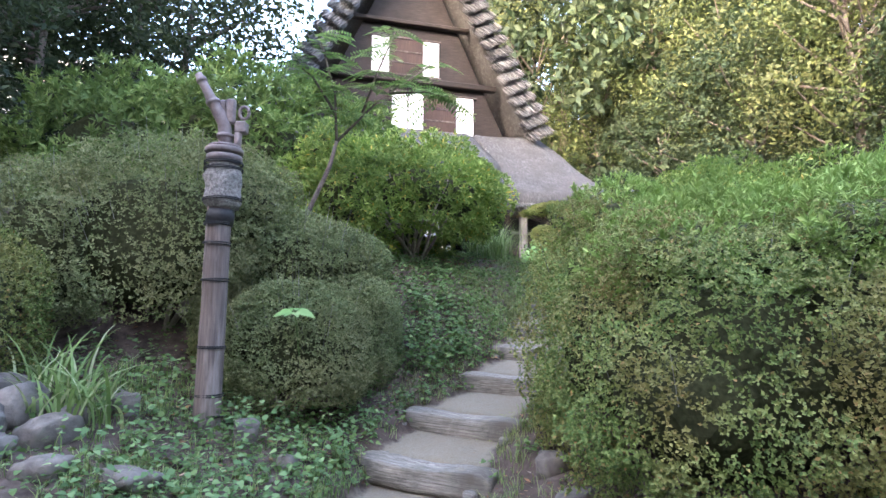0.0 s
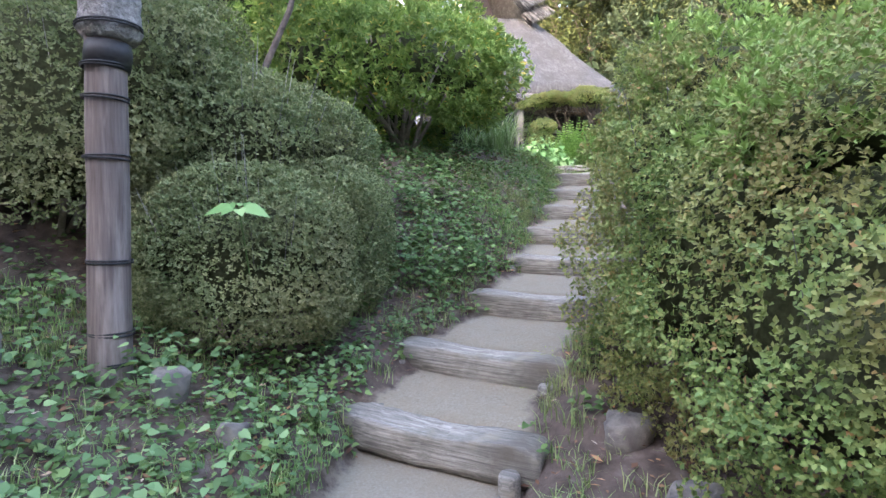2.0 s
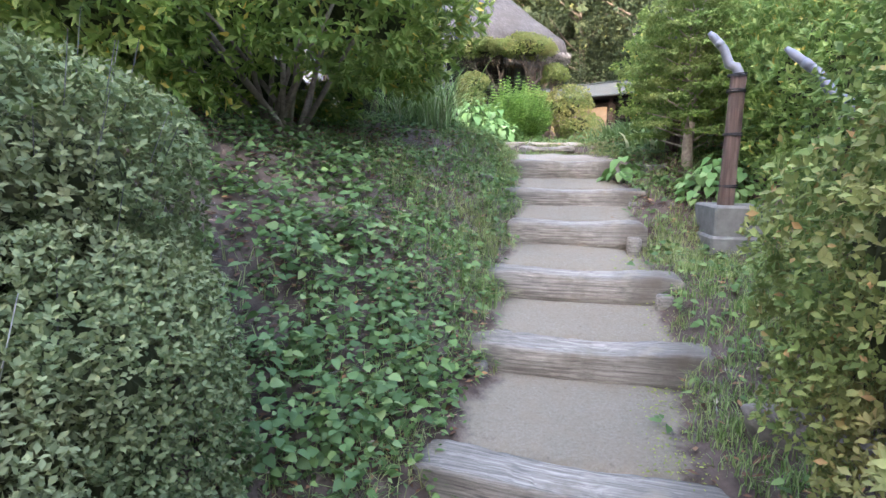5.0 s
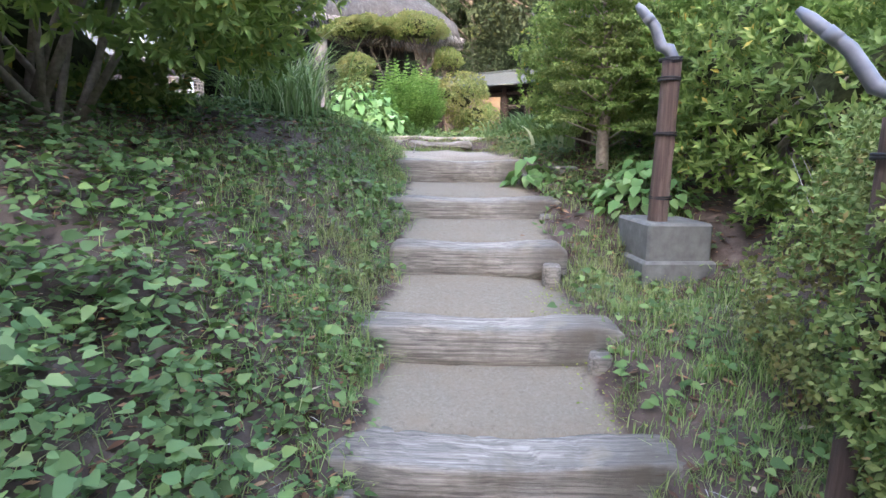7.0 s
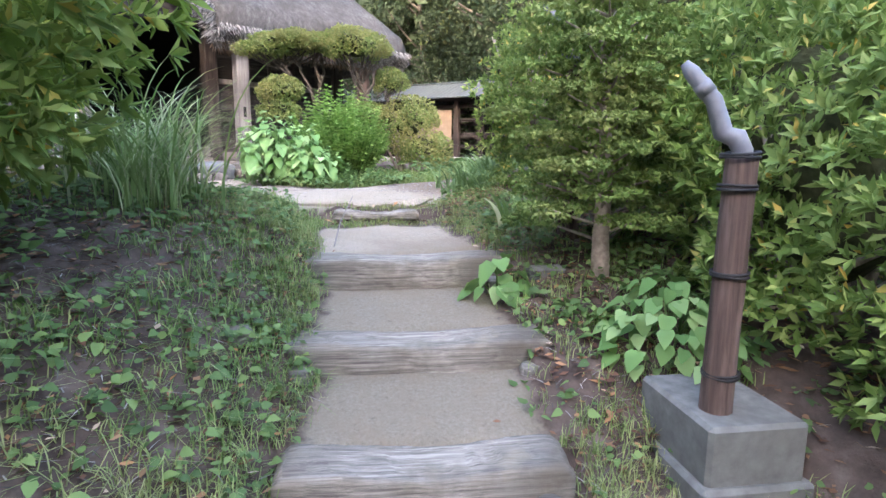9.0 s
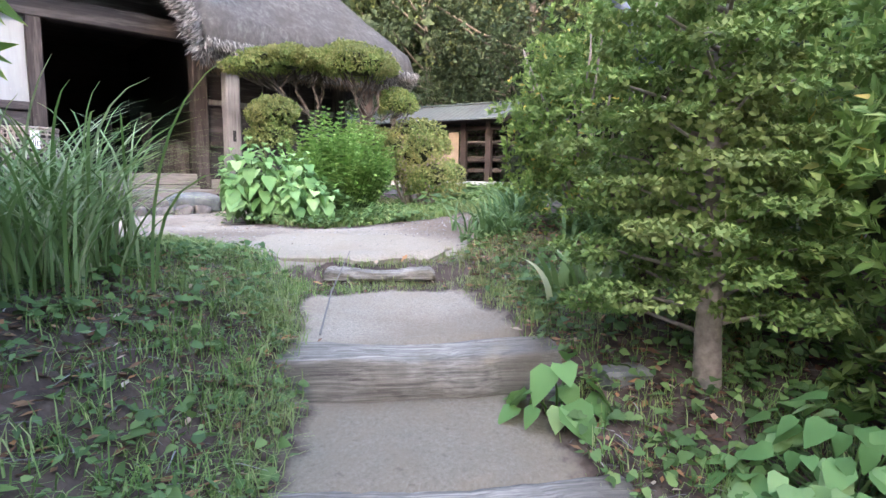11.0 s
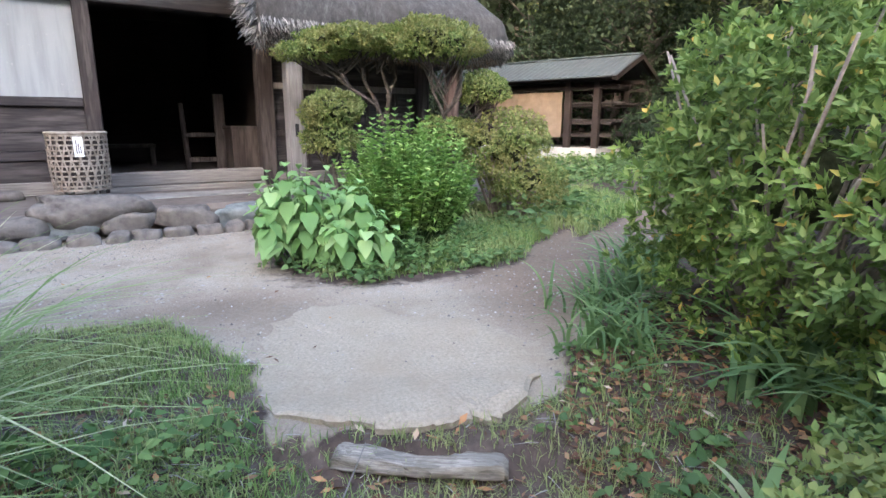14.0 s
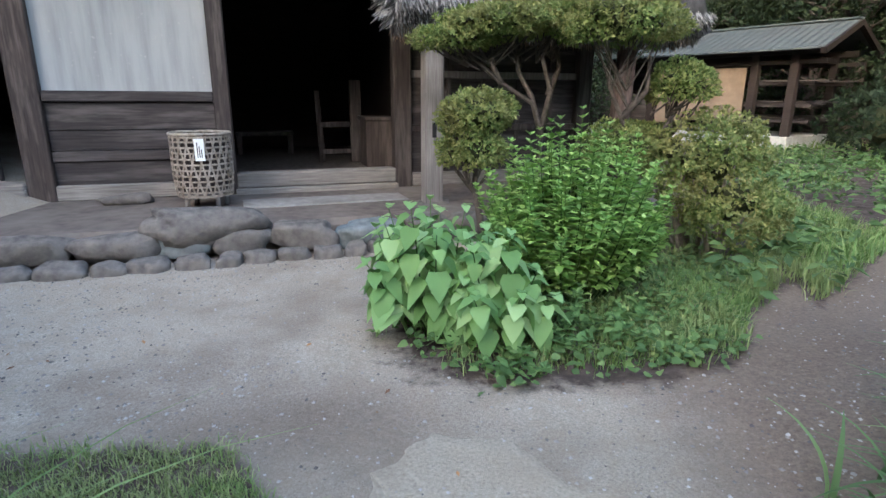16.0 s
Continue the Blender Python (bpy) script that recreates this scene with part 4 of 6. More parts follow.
# ---- shrubs beside the steps ----
bush("azalea_bush", "clipped azalea bush with green and bronze leaves", "bush",
     [(1.66, 3.3, 0.98, 1.08, 0.95, 0.98), (1.34, 2.98, 0.86, 0.6, 0.5, 0.5), (2.5, 3.0, 1.15, 1.0, 0.9, 0.85), (1.32, 4.0, 1.12, 0.74, 0.7, 0.82), (1.28, 4.4, 1.62, 0.54, 0.5, 0.72)],
     170000, 0.023, 0.0135, M_AZALEA, k=4, spread=1.3, up=0.6, bump=0.17, freq=5.0, twigs=40, square=0.88, depth=0.36, shrink=0.58)
bush("azalea_bush", "tall bright azalea bush with fresh leaf tips", "bush",
     [(2.6, 4.6, 1.4, 1.0, 0.8, 1.05), (3.7, 4.2, 1.65, 1.1, 1.0, 1.1), (3.2, 3.2, 1.55, 1.0, 0.9, 0.95), (1.72, 3.5, 1.7, 0.86, 0.7, 0.42), (1.42, 4.35, 2.0, 0.46, 0.44, 0.44), (2.5, 3.1, 1.78, 0.8, 0.75, 0.4)],
     46000, 0.054, 0.017, M_FRESH, k=8, spread=0.75, up=0.9, shoots=520)
bush("azalea_bush", "tall leafy shrub on the slope", "bush",
     [(5.6, 5.6, 2.0, 1.3, 1.2, 1.3), (6.6, 7.4, 2.3, 1.5, 1.4, 1.4), (5.2, 7.6, 2.4, 1.0, 1.0, 1.2)],
     22000, 0.1, 0.032, M_RHODO, k=7, spread=1.0)
bush("azalea_bush", "azalea bush with bronze tips beside a post", "bush",
     [(2.42, 5.35, 1.5, 0.68, 0.62, 0.75), (1.86, 5.12, 1.5, 0.4, 0.3, 0.64), (3.3, 5.7, 1.75, 0.8, 0.7, 0.85)],
     60000, 0.026, 0.014, M_AZALEA, k=4, spread=1.2, up=0.6, twigs=30)
bush("hedge_bush", "dark clipped small-leaved hedge bush", "bush",
     [(-2.6, 5.0, 2.0, 1.05, 0.7, 0.95), (-1.95, 5.1, 2.15, 0.6, 0.6, 0.75), (-3.4, 4.9, 1.9, 0.7, 0.7, 0.8)],
     86000, 0.026, 0.0145, M_HEDGE, k=4, spread=1.2, up=0.6, bump=0.11, twigs=240, square=0.78, shrink=0.6)
bush("hedge_bush", "clipped small-leaved hedge bush behind the pole", "bush",
     [(-1.4, 5.15, 1.7, 0.62, 0.55, 0.62), (-1.0, 5.5, 1.7, 0.45, 0.5, 0.45)],
     52000, 0.025, 0.014, M_HEDGE, k=4, spread=1.2, up=0.6, bump=0.12, twigs=110, square=0.8, shrink=0.6)
bush("hedge_bush", "low rounded hedge bush beside the steps", "bush",
     [(-1.22, 4.7, 1.05, 0.68, 0.5, 0.55), (-0.9, 5.2, 1.15, 0.5, 0.5, 0.58), (-1.75, 4.95, 1.2, 0.5, 0.4, 0.45)],
     110000, 0.02, 0.0115, M_HEDGE, k=4, spread=1.2, up=0.6, bump=0.1, twigs=90, square=0.82, shrink=0.6)
bush("hedge_bush", "yellowish clipped bush at the edge", "bush",
     [(-3.5, 3.95, 1.35, 0.6, 0.6, 0.65)], 30000, 0.026, 0.012, M_AZALEA, k=5, bump=0.08, square=0.85)
bush("flowering_shrub", "large bright green shrub overhanging the bank", "shrub",
     [(-0.4, 7.72, 3.05, 1.12, 0.9, 0.85), (0.2, 7.55, 2.95, 0.68, 0.66, 0.64), (-1.3, 7.3, 2.9, 0.9, 0.8, 0.9), (-0.15, 8.4, 3.25, 0.9, 0.7, 0.75), (-0.7, 8.3, 2.5, 1.0, 0.4, 0.5)],
     42000, 0.075, 0.025, M_FLOWER, k=7, spread=1.1, bump=0.2, low=-0.85, stems=18, shrink=0.42, depth=0.4)
bush("tall_shrub", "tall leafy green shrub behind the hedge", "shrub",
     [(-3.2, 8.2, 3.7, 1.7, 1.1, 1.5), (-1.8, 8.4, 3.6, 1.2, 0.9, 1.2), (-4.8, 7.6, 3.3, 1.4, 1.0, 1.5)],
     32000, 0.12, 0.034, M_TALL, k=7, spread=1.1, bump=0.14)
bush("azalea_bush", "sprawling shrub with yellowing leaves by the post", "bush",
     [(3.35, 7.0, 2.35, 0.6, 0.62, 0.9), (3.2, 6.3, 2.15, 0.55, 0.6, 0.75), (3.9, 7.5, 2.6, 0.8, 0.8, 0.95)],
     36000, 0.06, 0.021, M_RHODO, k=7, spread=0.9, up=0.6, bump=0.22, freq=5.0, shrink=0.45, depth=0.45, stems=16)
bush("azalea_bush", "leafy shrub with yellow-tipped leaves by the court", "bush",
     [(3.95, 9.55, 2.95, 0.62, 0.7, 0.8), (3.9, 8.9, 2.75, 0.6, 0.5, 0.75), (4.6, 9.6, 3.0, 0.8, 0.8, 0.85)],
     52000, 0.047, 0.0185, M_RHODO, k=8, spread=1.0, up=0.6, bump=0.28, freq=5.0, shrink=0.28, stems=60, depth=0.5, reach=0.88)

bush("tall_shrub", "leafy green shrub between the bank and the house", "shrub",
     [(-2.2, 10.1, 3.0, 1.7, 0.8, 1.0), (-4.4, 9.8, 3.0, 1.4, 0.9, 1.2)], 14000, 0.12, 0.036, M_TALL, k=7, spread=1.1, bump=0.14, shrink=0.75)

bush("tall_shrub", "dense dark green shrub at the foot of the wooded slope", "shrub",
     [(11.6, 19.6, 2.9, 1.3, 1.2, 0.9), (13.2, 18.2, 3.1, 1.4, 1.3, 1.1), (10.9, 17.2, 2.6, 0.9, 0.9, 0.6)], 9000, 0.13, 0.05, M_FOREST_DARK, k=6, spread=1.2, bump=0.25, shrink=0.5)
# the small layered tree
tree = thing("garden_tree", "small layered tree with yellow-green leaf tiers", "tree", (2.88, 7.81, 1.74))
bm = bmesh.new()
tube(bm, [(0, 0, -0.1), (0.0, 0.02, 0.3), (0.04, 0.05, 0.7), (0.0, 0.08, 1.3)], [0.055, 0.045, 0.035, 0.012], 9, 0.05)
tiers = []
for i in range(46):
    a, h = i * 2.4, 0.36 + 1.2 * i / 46
    rr = 0.43 * math.sqrt(max(0.04, 1 - ((h - 0.72) / 0.95) ** 2)) * random.uniform(0.7, 1.1)
    tiers.append((rr * math.cos(a) * 0.8, 0.1 + rr * math.sin(a) * 0.8, h, 0.17, 0.17, 0.022))
    tube(bm, [(0.02, 0.05, h - 0.1), (rr * math.cos(a) * 0.7, 0.1 + rr * math.sin(a) * 0.7, h - 0.01)], [0.011, 0.004], 5, cap=False)
part("trunk", bm, M_GREYBARK, tree, "slim grey trunk", True)
P, N = blob_sites(tiers, 7000, 0.2, 9, -0.6)
Pl, D, U = rosettes(P, unit(N + np.array([0, 0, 0.8])), 5, 1.8)
V, F = leaves(Pl, D, U + np.array([0, 0, 1.0]), rng.uniform(0.018, 0.032, len(Pl)), 0.015)
np_object("crown", V, F, M_MAPLE, tree)
P, N = blob_sites([(0, 0.1, 0.88, 0.26, 0.26, 0.48)], 2600, 0.2, 9, -0.9, depth=0.5)
V, F = leaves(P, rng.normal(size=P.shape), N, 0.035, 0.02)
np_object("inner_crown", V, F, M_MAPLE, tree)


# ---- the forest ----
def forest_tree(height, spread_r, n, L, mat, seed, clumps=46, low=0.28):
    """A broad-leaved tree: trunk, limbs, and a crown of uneven clumps."""
    r = random.Random(seed)
    e = thing("forest_tree", "tall leafy broad-leaved tree on the hillside", "tree", (0, 0, -200), group="trees of the hillside")
    bm = bmesh.new()
    lean = (r.uniform(-0.6, 0.6), r.uniform(-0.6, 0.6))
    pts = [Vector((lean[0] * q * q, lean[1] * q * q, height * 0.85 * q - 0.3)) for q in (0, 0.25, 0.5, 0.75, 1)]
    tube(bm, pts, [0.26, 0.2, 0.16, 0.1, 0.04], 9, 0.06)
    cl = []
    for i in range(clumps):
        q = low + (1 - low) * (i + 0.5) / clumps
        a = i * 2.4 + r.uniform(-0.5, 0.5)
        rad = spread_r * math.sqrt(max(0.06, 1 - ((q - 0.55) / 0.5) ** 2)) * r.uniform(0.45, 1.05)
        c = Vector((lean[0] * q * q + rad * math.cos(a), lean[1] * q * q + rad * math.sin(a), height * q))
        s = r.uniform(0.55, 1.0) * spread_r * 0.34
        cl.append((c.x, c.y, c.z, s * 1.15, s * 1.15, s * 0.75))
        if i % 3 == 0:
            p0 = Vector((lean[0] * q * q * 0.8, lean[1] * q * q * 0.8, height * q * 0.78))
            tube(bm, [p0, p0.lerp(c, 0.55) + Vector((0, 0, -0.15)), c], [0.075, 0.05, 0.02], 6, cap=False)
    part("trunk", bm, M_BARK, e, "dark bark trunk with limbs", True)
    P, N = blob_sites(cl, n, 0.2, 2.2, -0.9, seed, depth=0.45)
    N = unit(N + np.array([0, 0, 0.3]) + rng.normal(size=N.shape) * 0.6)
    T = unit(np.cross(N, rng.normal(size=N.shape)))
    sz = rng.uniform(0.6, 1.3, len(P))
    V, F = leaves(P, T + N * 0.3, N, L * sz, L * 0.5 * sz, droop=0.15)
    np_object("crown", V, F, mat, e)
    return e


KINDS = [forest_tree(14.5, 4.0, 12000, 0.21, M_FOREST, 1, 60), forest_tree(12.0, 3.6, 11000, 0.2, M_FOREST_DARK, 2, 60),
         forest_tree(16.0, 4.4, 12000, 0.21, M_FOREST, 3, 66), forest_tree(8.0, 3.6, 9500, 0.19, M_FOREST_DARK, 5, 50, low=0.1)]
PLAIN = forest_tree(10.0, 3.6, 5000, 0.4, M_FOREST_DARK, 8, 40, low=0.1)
SPOTS = []
for row, (dist, count, a0, a1) in enumerate(((20, 7, 14, 96), (26, 8, 6, 92))):
    for i in range(count):
        a = radians(a0 + (a1 - a0) * (i + 0.5) / count + random.uniform(-2, 2))
        d = dist + random.uniform(-2, 2)
        SPOTS.append((1 + d * math.sin(a), 4 + d * math.cos(a)))
EXTRA = [(6.2, 25.5, 3, 0.55), (5.4, 28.0, 3, 0.8), (3.0, 33.0, 1, 0.9), (13.6, 25.2, 3, 0.8), (15.8, 22.3, 3, 0.75), (17.2, 18.0, 3, 0.9), (12.3, 29.0, 1, 0.9), (9.5, 33.0, 0, 1.0), (15.5, 27.0, 0, 1.1), (6.0, 34.5, 2, 0.95), (14.6, 14.8, 3, 0.6), (18.5, 24.0, 2, 1.0), (12.5, 33.5, 2, 1.1)]
LEFT = [(-7.2, 9.2, 0.62), (-9.6, 6.6, 0.8), (-7.6, 12.6, 0.95), (-11.0, 10.0, 1.1), (-6.6, 5.6, 0.5), (-8.8, 11.2, 1.05), (-7.6, 15.0, 1.0)]
# unseen tree row behind the camera, added to keep low sun off the path
SUN_BLOCKERS = [(-22 + i * 4.6 + random.uniform(-1, 1), -12 - random.uniform(0, 4)) for i in range(11)]


def in_house(x, y):
    dx, dy = x - HX, y - HY
    s, d = dx * 0.966 + dy * 0.259, -dx * 0.259 + dy * 0.966
    return -11 < s < 6.5 and -6 < d < 14


def in_shed(x, y):
    dx, dy = x - sx, y - sy
    u, v = dx * 0.75 - dy * 0.66, dx * 0.66 + dy * 0.75
    return -14 < u < 3.0 and -4 < v < 3.0


q = 0
# these copies only cast shade; they stand out of view
for x, y in SUN_BLOCKERS:
    m = pose(x, y, ground_z(x, y) - 0.15, 0, 0, random.uniform(0, 360))
    if (x, y) == SUN_BLOCKERS[0]:
        PLAIN.matrix_world = m
    else:
        copy_thing(PLAIN, m)
for x, y, kd, s in EXTRA:
    t = copy_thing(KINDS[kd], pose(x, y, ground_z(x, y) - 0.15, 0, 0, x * 70))
    t.scale = (s, s, s)
for x, y, s in LEFT:
    t = copy_thing(KINDS[3], pose(x, y, ground_z(x, y) - 0.15, 0, 0, x * 50))
    t.scale = (s, s, s)
for i in range(15):
    a, d = radians(2 + i * 5.2), 31 + 7 * (i % 2)
    x, y = 1 + d * math.sin(a), 4 + d * math.cos(a)
    t = copy_thing(PLAIN, pose(x, y, ground_z(x, y) - 0.15, 0, 0, i * 77))
    t.scale = (1.5, 1.5, 1.75)
for x, y in SPOTS:
    if in_house(x, y) or in_shed(x, y):
        continue
    src = KINDS[q % 4]
    s = random.uniform(0.85, 1.15)
    m = pose(x, y, ground_z(x, y) - 0.15, 0, 0, random.uniform(0, 360))
    if q < 4:
        src.matrix_world = m
    else:
        t = copy_thing(src, m)
        t.scale = (s, s, s * random.uniform(0.95, 1.15))
    q += 1

# undergrowth over the hillsides
n = 26000
ux, uy = rng.uniform(11.5, 40, n), rng.uniform(6, 52, n)
ux[n // 2:], uy[n // 2:] = rng.uniform(-14, 40, n - n // 2), rng.uniform(28, 56, n - n // 2)
far = np.array([not (in_house(a, c) or in_shed(a, c)) for a, c in zip(ux, uy)])
ux, uy = ux[far], uy[far]
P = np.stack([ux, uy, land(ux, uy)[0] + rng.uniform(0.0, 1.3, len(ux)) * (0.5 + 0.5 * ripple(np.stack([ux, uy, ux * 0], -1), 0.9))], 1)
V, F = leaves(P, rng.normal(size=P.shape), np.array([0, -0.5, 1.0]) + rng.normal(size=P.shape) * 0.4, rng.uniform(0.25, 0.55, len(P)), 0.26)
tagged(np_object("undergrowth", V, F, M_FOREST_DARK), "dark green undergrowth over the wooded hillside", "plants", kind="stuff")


# ---- the court: platform, kerb stones, basket ----
def local_house(s, d, z=0.0):
    return HM @ Vector((s, d, z))


platform = part("earth_platform", boxes((-8.5, -1.62, -0.5, 3.2, 0.1, -0.02), bevel=0.05), M_DARKEARTH := plain_mat("trodden_earth", (0.08, 0.062, 0.052), (0.17, 0.14, 0.12), 9, 0.95, 0.5, big=(0.23, 0.2, 0.17)))
platform.matrix_world = HM
tagged(platform, "trodden brown earth platform under the eaves", "platform", kind="structure")


def rock(name, label, at, size, turn=0, mat=None, seed=1, group=""):
    bm = bmesh.new()
    bmesh.ops.create_icosphere(bm, subdivisions=3, radius=1)
    for v in bm.verts:
        p = v.co.copy()
        q = Vector([math.copysign(abs(c) ** 0.6, c) for c in p])
        q *= 1 + 0.34 * noise.noise(p * 1.2 + Vector((seed * 3.1, seed, 0))) + 0.1 * noise.noise(p * 3 + Vector((seed, 0, seed))) + 0.03 * noise.noise(p * 9 + Vector((0, seed, seed)))
        v.co = Vector((q.x * size[0], q.y * size[1], q.z * size[2]))
    ob = part(name, bm, mat or M_ROCK, smooth=True)
    ob.matrix_world = pose(*at, random.uniform(-6, 6), random.uniform(-6, 6), turn)
    return tagged(ob, label, "rock", group)


M_BLUEROCK = plain_mat("bluish_field_stone", (0.09, 0.11, 0.115), (0.24, 0.275, 0.28), 12, 0.85, 0.9, big=(0.24, 0.235, 0.22), dist=0.025)
s, i = -6.0, 0
while s < 1.2:
    w = random.uniform(0.34, 0.66)
    p = local_house(s + w / 2, -1.68 + random.uniform(-0.04, 0.03))
    rock("kerb_stone", "rounded blue-grey field stone edging the platform", (p.x, p.y, 2.27 + random.uniform(-0.02, 0.02)), (w * 0.5, 0.15, 0.11), HT + random.uniform(-8, 8), (M_ROCK, M_BLUEROCK, M_ROCK)[i % 3], i + 3, group="stones edging the platform")
    s += w * 0.98
    i += 1
s = -5.5
while s < -0.6:
    w = random.uniform(0.18, 0.36)
    if random.random() < 0.85:
        p = local_house(s + w / 2, -1.93 + random.uniform(-0.03, 0.03))
        rock("kerb_stone", "small grey stone in the lower row", (p.x, p.y, 2.15), (w * 0.46, 0.09, 0.085), HT + random.uniform(-10, 10), M_ROCK, i + 7, group="stones edging the platform")
    s += w
    i += 1
p = local_house(-1.95, -1.6)
rock("step_stone", "large flat pale stepping stone by the doorway", (p.x, p.y, 2.4), (0.46, 0.24, 0.14), HT + 8, M_ROCK, 4)
p = local_house(-2.75, -0.35)
rock("base_stone", "small flat foundation stone", (p.x, p.y, 2.41), (0.22, 0.11, 0.06), HT, M_ROCK, 9)
p = local_house(0.12, -1.12)
rock("base_stone", "flat stone under the eave post", (p.x, p.y, 2.3), (0.22, 0.2, 0.1), HT, M_ROCK, 12)


p = local_house(-0.86, -0.75)
slab_stone = part("paving_slab", boxes((-0.82, -0.2, -0.05, 0.78, 0.2, 0.012), bevel=0.01, jitter=0.008), M_PAVE := plain_mat("worn_paving", (0.2, 0.19, 0.175), (0.34, 0.325, 0.3), 10, 0.92, 0.4, big=(0.15, 0.135, 0.12)))
slab_stone.matrix_world = pose(p.x, p.y, 2.385, 0, 0, HT + 2)
tagged(slab_stone, "flat pale paving slab before the door sill", "slab")
# the woven basket on legs
def basket():
    p = local_house(-2.0, -0.75)
    e = thing("bamboo_basket", "tall woven bamboo basket on wooden legs with a white tag", "basket", (p.x, p.y, 2.38), 10)
    rad = lambda h: 0.225 + 0.035 * math.sin(min(1.0, h / 0.5) * 1.9)
    for j, h in enumerate((0.13, 0.17, 0.22, 0.27, 0.32, 0.37, 0.42, 0.47, 0.52, 0.57, 0.62, 0.66)):
        bm = bmesh.new()
        seg = 48
        ring = []
        for i in range(seg):
            t = 2 * math.pi * i / seg
            r = rad(h) + 0.004 * math.sin(t * 12 + j * math.pi)
            ring.append([bm.verts.new((math.cos(t) * (r + a), math.sin(t) * (r + a), h + c)) for a, c in ((0, -0.008), (0.004, -0.008), (0.004, 0.008), (0, 0.008))])
        for a, b in zip(ring, ring[1:] + ring[:1]):
            for q in range(4):
                bm.faces.new((a[q], b[q], b[(q + 1) % 4], a[(q + 1) % 4]))
        part("hoop", bm, M_BAMBOO, e)
    for sgn in (-1, 1):
        for i in range(22):
            bm = bmesh.new()
            rows = []
            for q in range(9):
                h = 0.12 + 0.55 * q / 8
                t = 2 * math.pi * i / 22 + sgn * 0.5 * q / 8
                r = rad(h) + 0.003 * sgn
                rows.append([bm.verts.new((math.cos(t + d) * (r + o), math.sin(t + d) * (r + o), h)) for d, o in ((-0.032, 0), (0.032, 0), (0.032, 0.003), (-0.032, 0.003))])
            for a, b in zip(rows, rows[1:]):
                for q in range(4):
                    bm.faces.new((a[q], a[(q + 1) % 4], b[(q + 1) % 4], b[q]))
            part("splint", bm, M_BAMBOO, e)
    bm = bmesh.new()
    tube(bm, [(math.cos(t) * 0.258, math.sin(t) * 0.258, 0.685) for t in [2 * math.pi * i / 40 for i in range(41)]], [0.014] * 41, 8, 0.1)
    part("rim", bm, M_BAMBOO, e, "bound bamboo rim", True)
    bm = bmesh.new()
    bmesh.ops.create_cone(bm, cap_ends=True, segments=28, radius1=0.22, radius2=0.22, depth=0.02, matrix=pose(0, 0, 0.13))
    part("bottom", bm, M_BAMBOO, e)
    bm = bmesh.new()
    bmesh.ops.create_cone(bm, cap_ends=False, segments=28, radius1=0.2, radius2=0.235, depth=0.5, matrix=pose(0, 0, 0.4))
    part("lining", bm, M_DARKPOST, e, "dark lining seen through the weave")
    for t in (0.6, 2.2, 3.9, 5.4):
        bm = bmesh.new()
        tube(bm, [(0.2 * math.cos(t), 0.2 * math.sin(t), 0.0), (0.19 * math.cos(t), 0.19 * math.sin(t), 0.16)], [0.022, 0.022], 8)
        part("leg", bm, M_PALEPOST, e, "short pale wooden leg", True)
    tag = part("tag", boxes((-0.005, -0.275, 0.46, 0.075, -0.271, 0.65), bevel=0), M_PAPER, e, "white paper tag with unreadable writing")
    for q in range(3):
        part("writing_bar", boxes((0.015 + q * 0.017, -0.2765, 0.49, 0.022 + q * 0.017, -0.2752, 0.62 - 0.03 * q), bevel=0), M_WIRE, tag)


basket()

# things standing in the dark entrance
bench = thing("wooden_bench", "old rough wooden frame in the dark entrance", "bench", local_house(-0.28, 1.9, 0.06), HT)
bm = bmesh.new()
tube(bm, [(-0.35, 0, 0), (-0.37, 0.02, 0.5), (-0.4, 0, 1.0)], [0.045, 0.04, 0.035], 8, 0.06)
part("post", bm, M_DARKPOST, bench, "", True)
part("rail", boxes((-0.36, -0.03, 0.12, 0.1, 0.03, 0.19)), M_DARKPOST, bench)
part("rail", boxes((-0.36, -0.03, 0.5, 0.1, 0.03, 0.57)), M_DARKPOST, bench)
part("board", boxes((0.06, -0.05, 0.0, 0.22, 0.02, 1.15)), M_DARKPOST, bench)
chest = thing("wooden_chest", "old plain wooden chest against the entrance wall", "chest", local_house(0.05, 1.3, 0.06), HT)
part("body", boxes((-0.18, -0.25, 0.0, 0.2, 0.3, 0.62)), M_DARKPOST, chest)
part("lid", boxes((-0.21, -0.28, 0.62, 0.22, 0.32, 0.67)), M_DARKPOST, chest)
part("leg", boxes((-0.2, -0.28, 0.0, -0.12, -0.252, 0.62)), M_DARKPOST, chest)
shelf = thing("low_table", "low dark table deep in the entrance", "table", local_house(-1.35, 3.4, 0.06), HT)
part("top", boxes((-0.5, -0.2, 0.3, 0.4, 0.2, 0.36)), M_DARKPOST, shelf)
for x in (-0.45, 0.35):
    part("leg", boxes((x - 0.04, -0.15, 0, x + 0.04, 0.15, 0.3)), M_DARKPOST, shelf)

# ---- the water-cannon poles ----
def bands(parent, zs, x, y, r, mat=M_WIRE):
    for z in zs:
        for dz in (0.0, 0.012):
            bm = bmesh.new()
            tl = random.uniform(-0.05, 0.05)
            tube(bm, [(x + math.cos(t) * r, y + math.sin(t) * r, z + dz + tl * 0.12 * math.cos(t)) for t in [2 * math.pi * i / 20 for i in range(21)]], [0.005] * 21, 6)
            part("wire", bm, mat, parent, "black binding wire", True)


